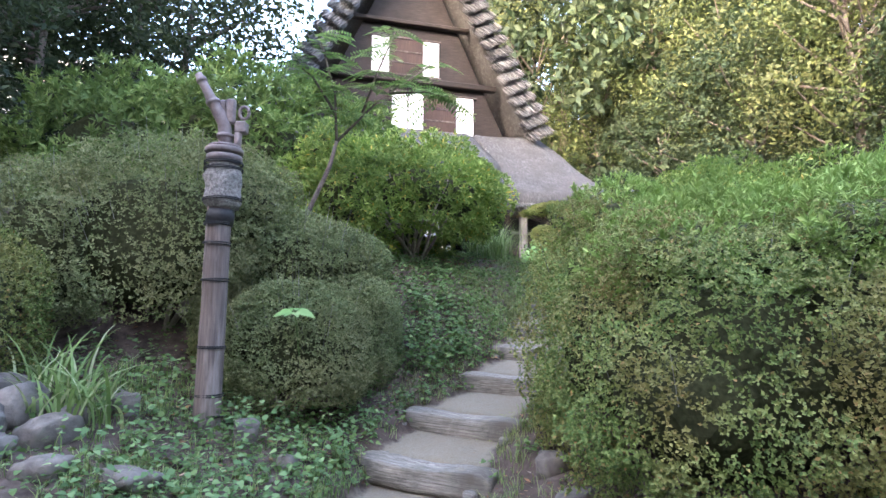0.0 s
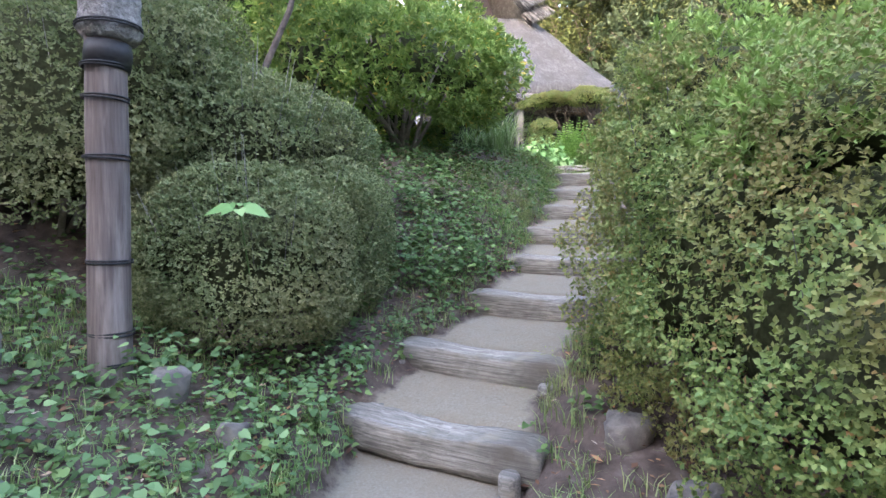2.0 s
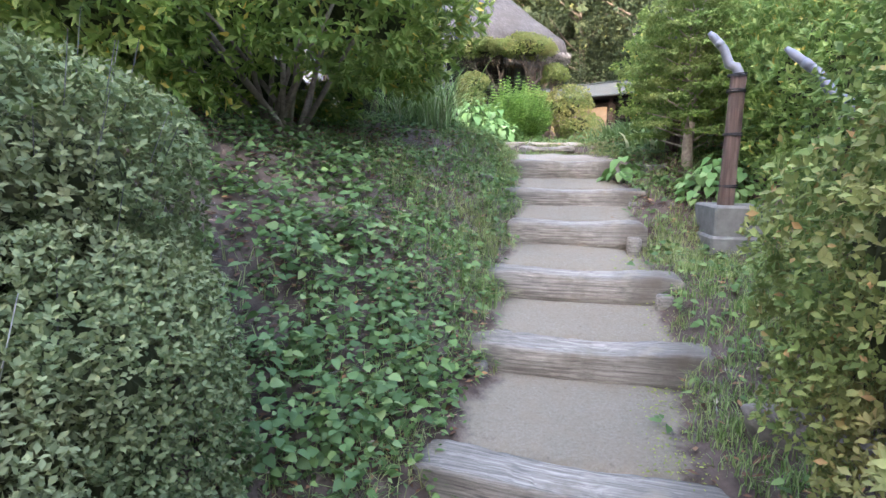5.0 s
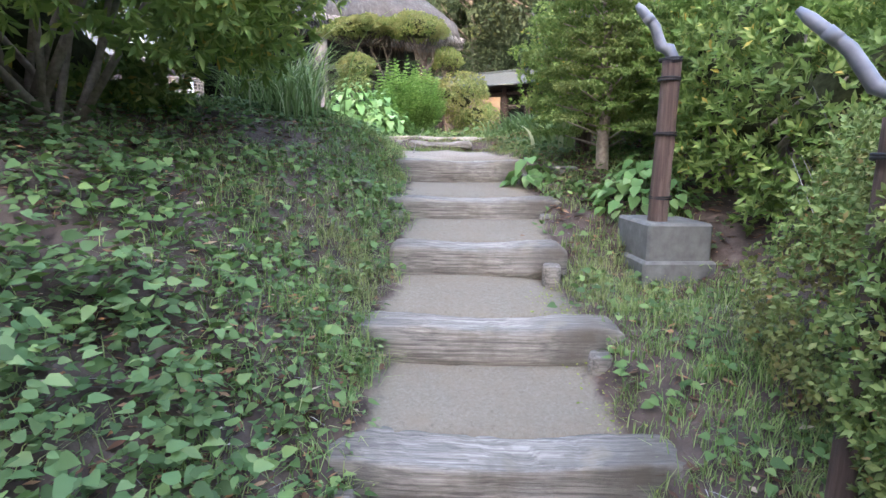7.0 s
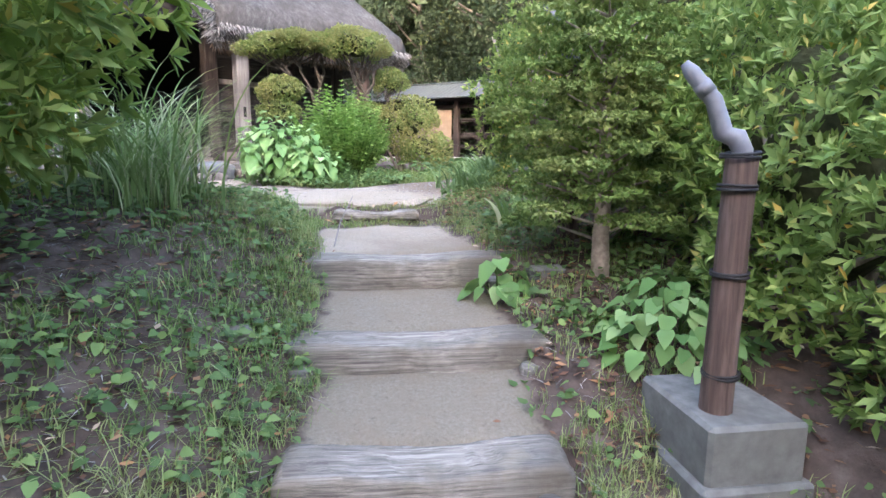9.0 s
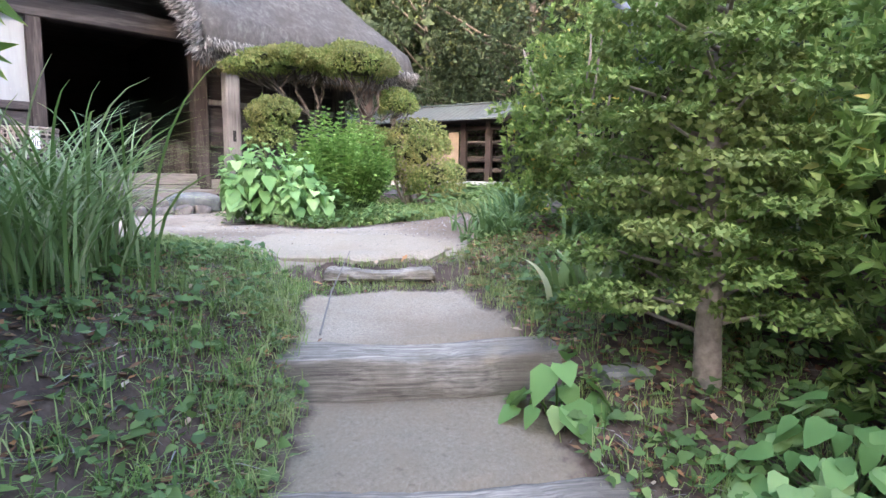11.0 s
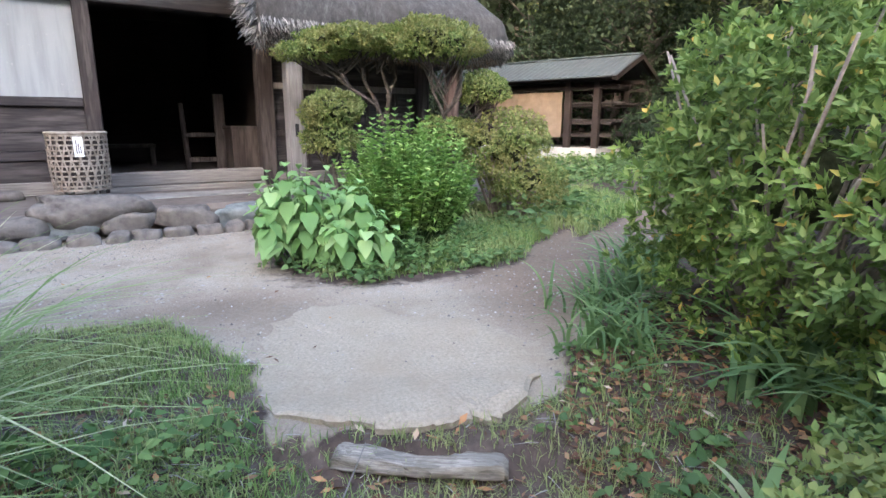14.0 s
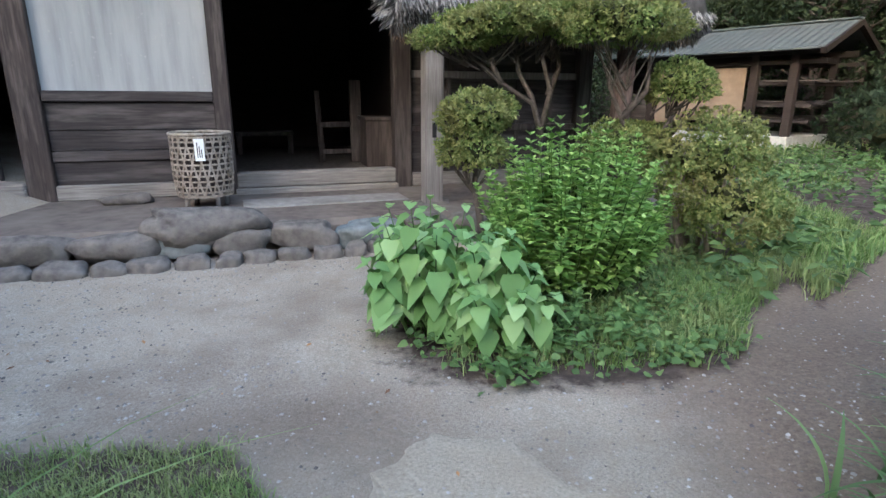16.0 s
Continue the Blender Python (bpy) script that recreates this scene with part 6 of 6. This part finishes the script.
bank = lambda x, y, p, side: (p < 0.35) * off_house(x, y) * np.where((x < -1.95) & (y < 3.75), 0.25, 1.0)
P, rr = scatter(9000, -3.4, 1.6, 2.0, 9.6, lambda x, y, p, s: bank(x, y, p, s) * (s > 0.4) * (0.45 + 0.55 * patch(x, y, 2.6, 1)) * np.exp(-np.maximum(s - 2.3, 0)), 21)
cover("ground_cover", "low green broad-leaved weeds covering the bank", P, rr, 4, 0.042, 0.06, M_WEED)
P, rr = scatter(8000, -3.0, 1.6, 2.0, 9.4, lambda x, y, p, s: bank(x, y, p, s) * (s > 0.42) * (0.15 + 0.85 * patch(x, y, 2.1, 3)), 22)
cover("ground_cover", "small dark ivy-like leaves on the bank", P, rr, 5, 0.035, 0.06, M_DARKWEED, False)
P, rr = scatter(420, -2.6, 1.0, 3.0, 7.6, lambda x, y, p, s: bank(x, y, p, s) * (s > 0.5) * patch(x, y, 1.7, 5) * np.exp(-np.maximum(s - 1.6, 0)), 23)
cover("weeds", "taller leafy weeds on the bank", P, rr, 11, 0.05, 0.2, M_WEED)
P, rr = scatter(150, -0.45, 0.3, 5.3, 6.5, lambda x, y, p, s: bank(x, y, p, s) * (s > 0.55), 24)
cover("weeds", "blue-green leafy weeds near the bend", P, rr, 10, 0.048, 0.28, M_DARKWEED)
P, rr = scatter(3600, 0.5, 4.6, 2.0, 9.6, lambda x, y, p, s: bank(x, y, p, s) * (s < -0.45) * (0.2 + 0.6 * patch(x, y, 2.9, 7)), 25)
cover("ground_cover", "scattered green weeds beside the steps", P, rr, 5, 0.042, 0.07, M_WEED)
P, rr = scatter(1100, 1.6, 4.2, 10.9, 13.4, lambda x, y, p, s: smooth(0.7, 0.1, p) * off_house(x, y) * (0.6 + 0.4 * patch(x, y, 3.5, 8)), 26)
cover("ground_cover", "low weeds round the garden bed", P, rr, 5, 0.05, 0.1, M_WEED)
P, rr = scatter(160, -0.9, 2.6, 3.6, 8.6, lambda x, y, p, s: (np.abs(s) > 0.36) * (np.abs(s) < 0.6), 27)
cover("weeds", "small weeds sprouting at the ends of the logs", P, rr, 5, 0.045, 0.06, M_WEED)
P, rr = scatter(2200, 4.0, 13.0, 9.0, 21.0, lambda x, y, p, s: (p < 0.4) * off_house(x, y) * (0.2 + 0.8 * patch(x, y, 1.1, 4)), 28)
cover("weeds", "rough weeds along the far path", P, rr, 7, 0.13, 0.3, M_WEED, False)


def lawn(name, label, P, rr, per, L, W, mat=M_GRASS, arch=0.6):
    Q = np.repeat(P, per, 0)
    n = len(Q)
    Q = Q + np.stack([rr.normal(0, 0.025, n), rr.normal(0, 0.025, n), np.full(n, -0.01)], 1)
    V, F = blades(Q, rr.uniform(-3.14, 3.14, n), L * rr.uniform(0.4, 1.2, n), W, arch * rr.uniform(0.3, 1.3, n), seg=2)
    return tagged(np_object(name, V, F, mat), label, "grass", kind="stuff")


P, rr = scatter(9500, -0.4, 1.8, 4.8, 9.7, lambda x, y, p, s: bank(x, y, p, s) * (s > 0.4) * np.exp(-np.maximum(s - 0.6, 0) * 2.6) * (0.15 + 0.85 * smooth(5.4, 7.0, y)) * (0.45 + 0.55 * patch(x, y, 3.1, 9)), 31)
lawn("grass", "soft green grass beside the steps", P, rr, 9, 0.11, 0.0032, arch=0.9)
P, rr = scatter(6000, 1.2, 3.4, 5.0, 9.6, lambda x, y, p, s: bank(x, y, p, s) * (s < -0.42) * (s > -1.3) * (0.35 + 0.65 * patch(x, y, 3.0, 11)), 32)
lawn("grass", "soft green grass by the concrete block", P, rr, 10, 0.09, 0.0035)
P, rr = scatter(2800, 0.2, 3.2, 8.6, 10.6, lambda x, y, p, s: (p < 0.4) * (0.3 + 0.7 * patch(x, y, 2.4, 12)), 33)
lawn("grass", "short grass along the edge of the court", P, rr, 8, 0.07, 0.0035)
P, rr = scatter(3600, -2.6, 1.2, 2.2, 4.6, lambda x, y, p, s: bank(x, y, p, s) * (0.15 + 0.6 * patch(x, y, 2.7, 13)), 34)
lawn("grass", "rough grass at the foot of the bank", P, rr, 8, 0.13, 0.0045)
P, rr = scatter(6200, 2.4, 6.5, 11.2, 16.0, lambda x, y, p, s: (p < 0.45) * off_house(x, y) * (x > 2.9) * (y > 11.4) * (0.25 + 0.75 * patch(x, y, 2.5, 8)), 35)
lawn("grass", "tall soft grass round the garden bed", P, rr, 7, 0.2, 0.007)
P, rr = scatter(6500, 5.0, 16.0, 9.0, 26.0, lambda x, y, p, s: (p < 0.45) * off_house(x, y) * patch(x, y, 1.3, 5), 36)
lawn("grass", "rough grass along the far path", P, rr, 4, 0.3, 0.02)
P, rr = scatter(3600, -0.6, 1.7, 9.9, 10.9, lambda x, y, p, s: smooth(0.75, 0.2, p), 37)
lawn("grass", "grass tongue at the edge of the court", P, rr, 8, 0.06, 0.0035)


def litter(P, rr, L, name, label, mat=M_LITTER):
    n = len(P)
    a = rr.uniform(0, 6.283, n)
    D = np.stack([np.cos(a), np.sin(a), rr.normal(0, 0.15, n)], 1)
    U = np.stack([rr.normal(0, 0.3, n), rr.normal(0, 0.3, n), np.ones(n)], 1)
    sz = L * rr.uniform(0.5, 1.3, n)
    V, F = leaves(P + np.array([0, 0, 0.012]), D, U, sz, sz * 0.42, 0.2, -0.1)
    return tagged(np_object(name, V, F, mat), label, "leaves", kind="stuff")


P, rr = scatter(17000, -3.0, 4.4, 2.2, 10.0, lambda x, y, p, s: bank(x, y, p, s) * 0.75, 41)
litter(P, rr, 0.05, "leaf_litter", "dry brown fallen leaves on the soil")
P, rr = scatter(120, -0.6, 3.0, 4.0, 12.0, lambda x, y, p, s: (p > 0.4) * (np.abs(s) > 0.25), 42)
litter(P, rr, 0.035, "leaf_litter", "a few dry leaves on the worn path")
P, rr = scatter(3000, -1.0, 2.6, 5.4, 9.8, lambda x, y, p, s: bank(x, y, p, s) * (0.3 + 0.7 * patch(x, y, 2.2, 15)), 43)
V, F = blades(P + np.array([0, 0, 0.012]), rr.uniform(-3.14, 3.14, len(P)), rr.uniform(0.04, 0.13, len(P)), 0.004, 1.0, seg=2, up=0.12)
tagged(np_object("dry_straw", V, F, M_STRAW), "pale dry grass stalks lying on the soil", "grass", kind="stuff")
P, rr = scatter(15000, -1.6, 1.7, 4.9, 9.7, lambda x, y, p, s: bank(x, y, p, s) * (s > 0.42) * (0.35 + 0.65 * patch(x, y, 2.4, 51)), 51)
litter(P, rr, 0.042, "leaf_litter", "dry reddish leaves lying thick on the bank")
P, rr = scatter(5200, -1.6, 1.7, 4.9, 9.7, lambda x, y, p, s: bank(x, y, p, s) * (s > 0.42) * patch(x, y, 2.0, 52), 52)
V, F = blades(P + np.array([0, 0, 0.014]), rr.uniform(-3.14, 3.14, len(P)), rr.uniform(0.04, 0.12, len(P)), 0.004, 1.0, seg=2, up=0.14)
tagged(np_object("dry_straw", V, F, M_STRAW), "pale dry grass stalks matted on the bank", "grass", kind="stuff")
P, rr = scatter(1700, -1.6, 1.7, 4.9, 9.7, lambda x, y, p, s: bank(x, y, p, s) * (s > 0.45) * patch(x, y, 1.8, 53), 53)
cover("weeds", "three-leaved green weeds on the bank", P, rr, 6, 0.04, 0.09, M_WEED)
P, rr = scatter(2600, -1.6, 1.7, 4.9, 9.7, lambda x, y, p, s: bank(x, y, p, s) * (s > 0.45) * patch(x, y, 2.6, 54), 54)
lawn("grass", "loose thin grass tufts on the bank", P, rr, 6, 0.14, 0.0035, arch=1.0)
P, rr = scatter(420, -2.8, 0.4, 2.4, 4.6, lambda x, y, p, s: bank(x, y, p, s) * (s > 0.5) * (0.4 + 0.6 * patch(x, y, 2.2, 55)), 55)
cover("weeds", "lush blue-green weeds at the foot of the bank", P, rr, 9, 0.045, 0.24, M_LUSH)
P, rr = scatter(2200, 1.4, 3.4, 8.7, 9.6, lambda x, y, p, s: (p < 0.4) * ((x < 1.85) | (x > 2.6) | (y < 9.28)) * (0.3 + 0.7 * patch(x, y, 3.4, 56)), 56)
lawn("grass", "short soft grass on the lip of the court", P, rr, 7, 0.045, 0.003, arch=0.9)
P, rr = scatter(800, -0.9, 0.5, 4.2, 5.9, lambda x, y, p, s: bank(x, y, p, s) * (s > 0.52) * (s < 1.5) * (0.35 + 0.65 * patch(x, y, 2.9, 57)), 57)
cover("weeds", "small green weeds thick beside the lower steps", P, rr, 6, 0.036, 0.1, M_LUSH)
P, rr = scatter(1800, 2.3, 3.7, 8.2, 10.1, lambda x, y, p, s: bank(x, y, p, s) * (s < -0.5), 58)
litter(P, rr, 0.05, "leaf_litter", "reddish fallen leaves on the slope below the court")
stalk = part("dry_stalk", tube(bmesh.new(), [(1.72, 8.62, 1.97), (1.86, 8.95, 2.06), (2.06, 9.3, 2.19)], [0.004, 0.0035, 0.002], 5), M_STRAW)
tagged(stalk, "long pale dry stalk leaning on the step", "stalk")
rr = np.random.default_rng(50)
n = 20000
x, y = rr.uniform(-2.5, 5.5, n), rr.uniform(9.7, 14.2, n)
zz, pp, gg = land(x, y)
ok = (pp > 0.45) & off_house(x, y) & (rr.uniform(0, 1, n) < 0.35 + 0.65 * patch(x, y, 2.2, 19))
x, y, zz = x[ok], y[ok], zz[ok]
n = len(x)
size = 0.0036 + 0.0075 * rr.uniform(0, 1, n) ** 3
turn = rr.uniform(0, 6.28, n)
cs, sn, nul = np.cos(turn), np.sin(turn), turn * 0
corner = [np.stack([cs * 1.3, sn * 1.3, nul], 1), np.stack([-sn, cs, nul], 1), np.stack([-cs * 1.1, -sn * 1.1, nul], 1), np.stack([sn, -cs, nul], 1), np.stack([nul, nul, nul + 0.8], 1)]
C = np.stack([x, y, zz + 0.001], 1)
V = np.stack([C + q * (size * rr.uniform(0.7, 1.3, n))[:, None] for q in corner], 1).reshape(-1, 3)
base = np.arange(n)[:, None] * 5
F = np.concatenate([base + [[0, 1, 4]], base + [[1, 2, 4]], base + [[2, 3, 4]], base + [[3, 0, 4]]])
M_GRAVEL = leaf_mat("grey_gravel", [(0, (0.1, 0.09, 0.085)), (0.5, (0.24, 0.22, 0.2)), (1, (0.42, 0.4, 0.37))], glow=0.0, rough=0.9)
tagged(np_object("gravel", V, F, M_GRAVEL), "loose small grey gravel on the court", "gravel", kind="stuff")

# the worn earth pad with its broken front edge
RIM = [(1.76, 9.72), (1.95, 9.6), (2.14, 9.51), (2.33, 9.46), (2.48, 9.49), (2.62, 9.47), (2.86, 9.7), (2.98, 10.05), (2.8, 10.38), (2.46, 10.56), (2.3, 10.8), (2.0, 10.86), (1.78, 10.62), (1.7, 10.2)]
pr = random.Random(6)
outline = []
for (x0, y0), (x1, y1) in zip(RIM, RIM[1:] + RIM[:1]):
    for q in range(7):
        outline.append((x0 + (x1 - x0) * q / 7 + pr.uniform(-0.02, 0.02), y0 + (y1 - y0) * q / 7 + pr.uniform(-0.02, 0.02)))
cx, cy = 2.32, 10.12
bm = bmesh.new()
rings = []
for f_ in (1.0, 0.97, 0.9, 0.7, 0.4):
    ring = []
    for x, y in outline:
        px, py = cx + (x - cx) * f_, cy + (y - cy) * f_
        front = float(smooth(9.85, 9.6, py))
        ring.append(bm.verts.new((px, py, ground_z(px, py) + 0.04 * front * min(1.0, (1.0 - f_) * 10 + 0.6) + 0.005 * (1 - front) * min(1.0, (1.0 - f_) * 14) - 0.004 * (1 - front) * (f_ > 0.98))))
    rings.append(ring)
skirt = [bm.verts.new((cx + (x - cx) * 0.985, cy + (y - cy) * 0.985, ground_z(x, y) - 0.06)) for x, y in outline]
m = len(outline)
for r0, r1 in zip([skirt] + rings, rings):
    for j in range(m):
        bm.faces.new((r0[j], r0[(j + 1) % m], r1[(j + 1) % m], r1[j]))
hub = bm.verts.new((cx, cy, ground_z(cx, cy) + 0.008))
for j in range(m):
    bm.faces.new((rings[-1][j], rings[-1][(j + 1) % m], hub))
k = Mat("worn_pale_earth", 0.95, 0.15)
n1, n2 = k.noise(75, 6, 0.8), k.noise(3.0, 5)
c = k.ramp(n1, [(0.3, (0.2, 0.17, 0.13)), (0.5, (0.315, 0.275, 0.215)), (0.7, (0.42, 0.372, 0.3))])
k.colour(k.mix(k.ramp(n2, [(0.42, (0, 0, 0)), (0.68, (0.6, 0.6, 0.6))]), c, (0.27, 0.22, 0.16)))
k.bump(n1, 0.5, 0.01)
tagged(part("earth_pad", bm, k.done(), smooth=False), "pale trodden earth pad with a broken front edge", "path", kind="structure")

# two bright leaves sprouting from the hedge
e = thing("sprouting_plant", "two large bright compound leaves sprouting from the hedge", "plant", (-1.1, 4.12, 1.0))
ways = np.array([[-1, -0.35, -0.12], [-0.75, 0.35, 0.05], [-0.45, -0.8, -0.2], [1, -0.3, -0.15], [0.75, 0.35, 0.05], [0.4, -0.8, -0.25], [0.05, 0.7, 0.3]])
V, F = leaves(np.array([[0.0, 0, 0.36]]) + ways * 0.03, ways, np.array([0, -0.7, 1.0]) + ways * np.array([0.25, 0.1, 0]), np.array([0.13, 0.1, 0.085, 0.14, 0.11, 0.08, 0.07]), np.array([0.085, 0.068, 0.06, 0.09, 0.07, 0.058, 0.05]), 0.14, 0.2, heart=True)
np_object("leaflet", V, F, M_BROAD, e, True)
part("stalk", tube(bmesh.new(), [(0, 0.2, -0.05), (0, 0.06, 0.25), (0, 0, 0.37)], [0.005, 0.004, 0.003], 6), M_WEED, e)


# the feathery young tree leaning over the shrubs
sap = thing("young_tree", "slender young tree with feathery compound leaves", "tree", (-1.5, 5.75, 1.75))
bm = bmesh.new()
BOUGHS = [[(0, 0, -0.15), (0.04, 0, 0.6), (0.28, 0, 1.15), (0.34, 0.05, 1.45)], [(0.34, 0.05, 1.45), (0.3, 0.1, 2.0), (0.1, 0.15, 2.7)], [(0.34, 0.05, 1.45), (0.75, 0.1, 1.9), (1.35, 0.1, 2.35)],
         [(0.6, 0.08, 1.75), (0.75, 0.2, 2.3), (0.95, 0.2, 2.8)], [(0.9, 0.1, 2.02), (1.3, 0.0, 2.0), (1.5, -0.1, 1.9)], [(0.3, 0.1, 1.8), (0.05, 0.1, 2.2), (-0.1, 0.0, 2.3)]]
for i, pts in enumerate(BOUGHS):
    tube(bm, pts, [(0.032, 0.028, 0.024, 0.02) if i == 0 else (0.018, 0.012, 0.006)][0][:len(pts)], 7, 0.04)
part("trunk", bm, M_BARK, sap, "thin brown trunk and limbs", True)
Ps, Ds = [], []
fr = random.Random(4)
for pts in BOUGHS[1:]:
    for q in (0.3, 0.5, 0.7, 0.85, 1.0):
        v = [Vector(p) for p in pts]
        c = v[0].lerp(v[1], q * 2) if q < 0.5 else v[1].lerp(v[2], q * 2 - 1)
        for s_ in range(3):
            w = Vector((fr.uniform(-1, 1), fr.uniform(-1, 0.6), fr.uniform(-0.15, 0.4))).normalized()
            sd = w.cross(Vector((0, 0, 1))).normalized()
            for j in range(12):
                u = j / 11
                p = c + w * 0.38 * u + Vector((0, 0, -0.16 * u * u))
                for sg in (-1, 1):
                    Ps.append(p)
                    Ds.append(sd * sg + w * 0.35 + Vector((0, 0, -0.2)))
Ps, Ds = np.array([tuple(p) for p in Ps]), np.array([tuple(p) for p in Ds])
V, F = leaves(Ps, Ds, np.tile([[0, -0.3, 1.0]], (len(Ps), 1)) + rng.normal(size=(len(Ps), 3)) * 0.2, 0.11, 0.026)
np_object("fronds", V, F, M_FERN, sap)

# moss at the edges of the treads
P, rr = scatter(9000, 0.2, 2.2, 4.4, 7.4, lambda x, y, p, s: (s < -0.26) * (s > -0.52) * patch(x, y, 4.0, 6, 0.0, 0.3), 61)
cover("moss", "yellow-green moss on the edge of the earth treads", P, rr, 2, 0.016, 0.008, leaf_mat("moss_tufts", [(0, (0.12, 0.16, 0.03)), (1, (0.3, 0.34, 0.08))], glow=0.1), False)

P, rr = scatter(2600, 2.1, 4.4, 11.3, 13.2, lambda x, y, p, s: smooth(0.6, 0.1, p) * off_house(x, y), 38)
lawn("grass", "thin grass among the weeds of the garden bed", P, rr, 5, 0.13, 0.005)

P, rr = scatter(1500, 2.2, 4.3, 7.4, 10.4, lambda x, y, p, s: bank(x, y, p, s) * (s < -0.5) * (0.3 + 0.7 * patch(x, y, 3.3, 3)), 44)
cover("ground_cover", "low green weeds under the shrubs of the court", P, rr, 5, 0.045, 0.08, M_WEED)
P, rr = scatter(3200, 2.2, 4.3, 6.6, 10.4, lambda x, y, p, s: bank(x, y, p, s) * (s < -0.5), 45)
litter(P, rr, 0.05, "leaf_litter", "reddish brown fallen leaves under the shrubs")
P, rr = scatter(900, 0.4, 3.6, 7.6, 10.2, lambda x, y, p, s: bank(x, y, p, s) * 1.0, 46)
V, F = blades(P + np.array([0, 0, 0.012]), rr.uniform(-3.14, 3.14, len(P)), rr.uniform(0.04, 0.14, len(P)), 0.004, 1.0, seg=2, up=0.12)
tagged(np_object("dry_straw", V, F, M_STRAW), "pale dry grass stalks lying by the steps", "grass", kind="stuff")
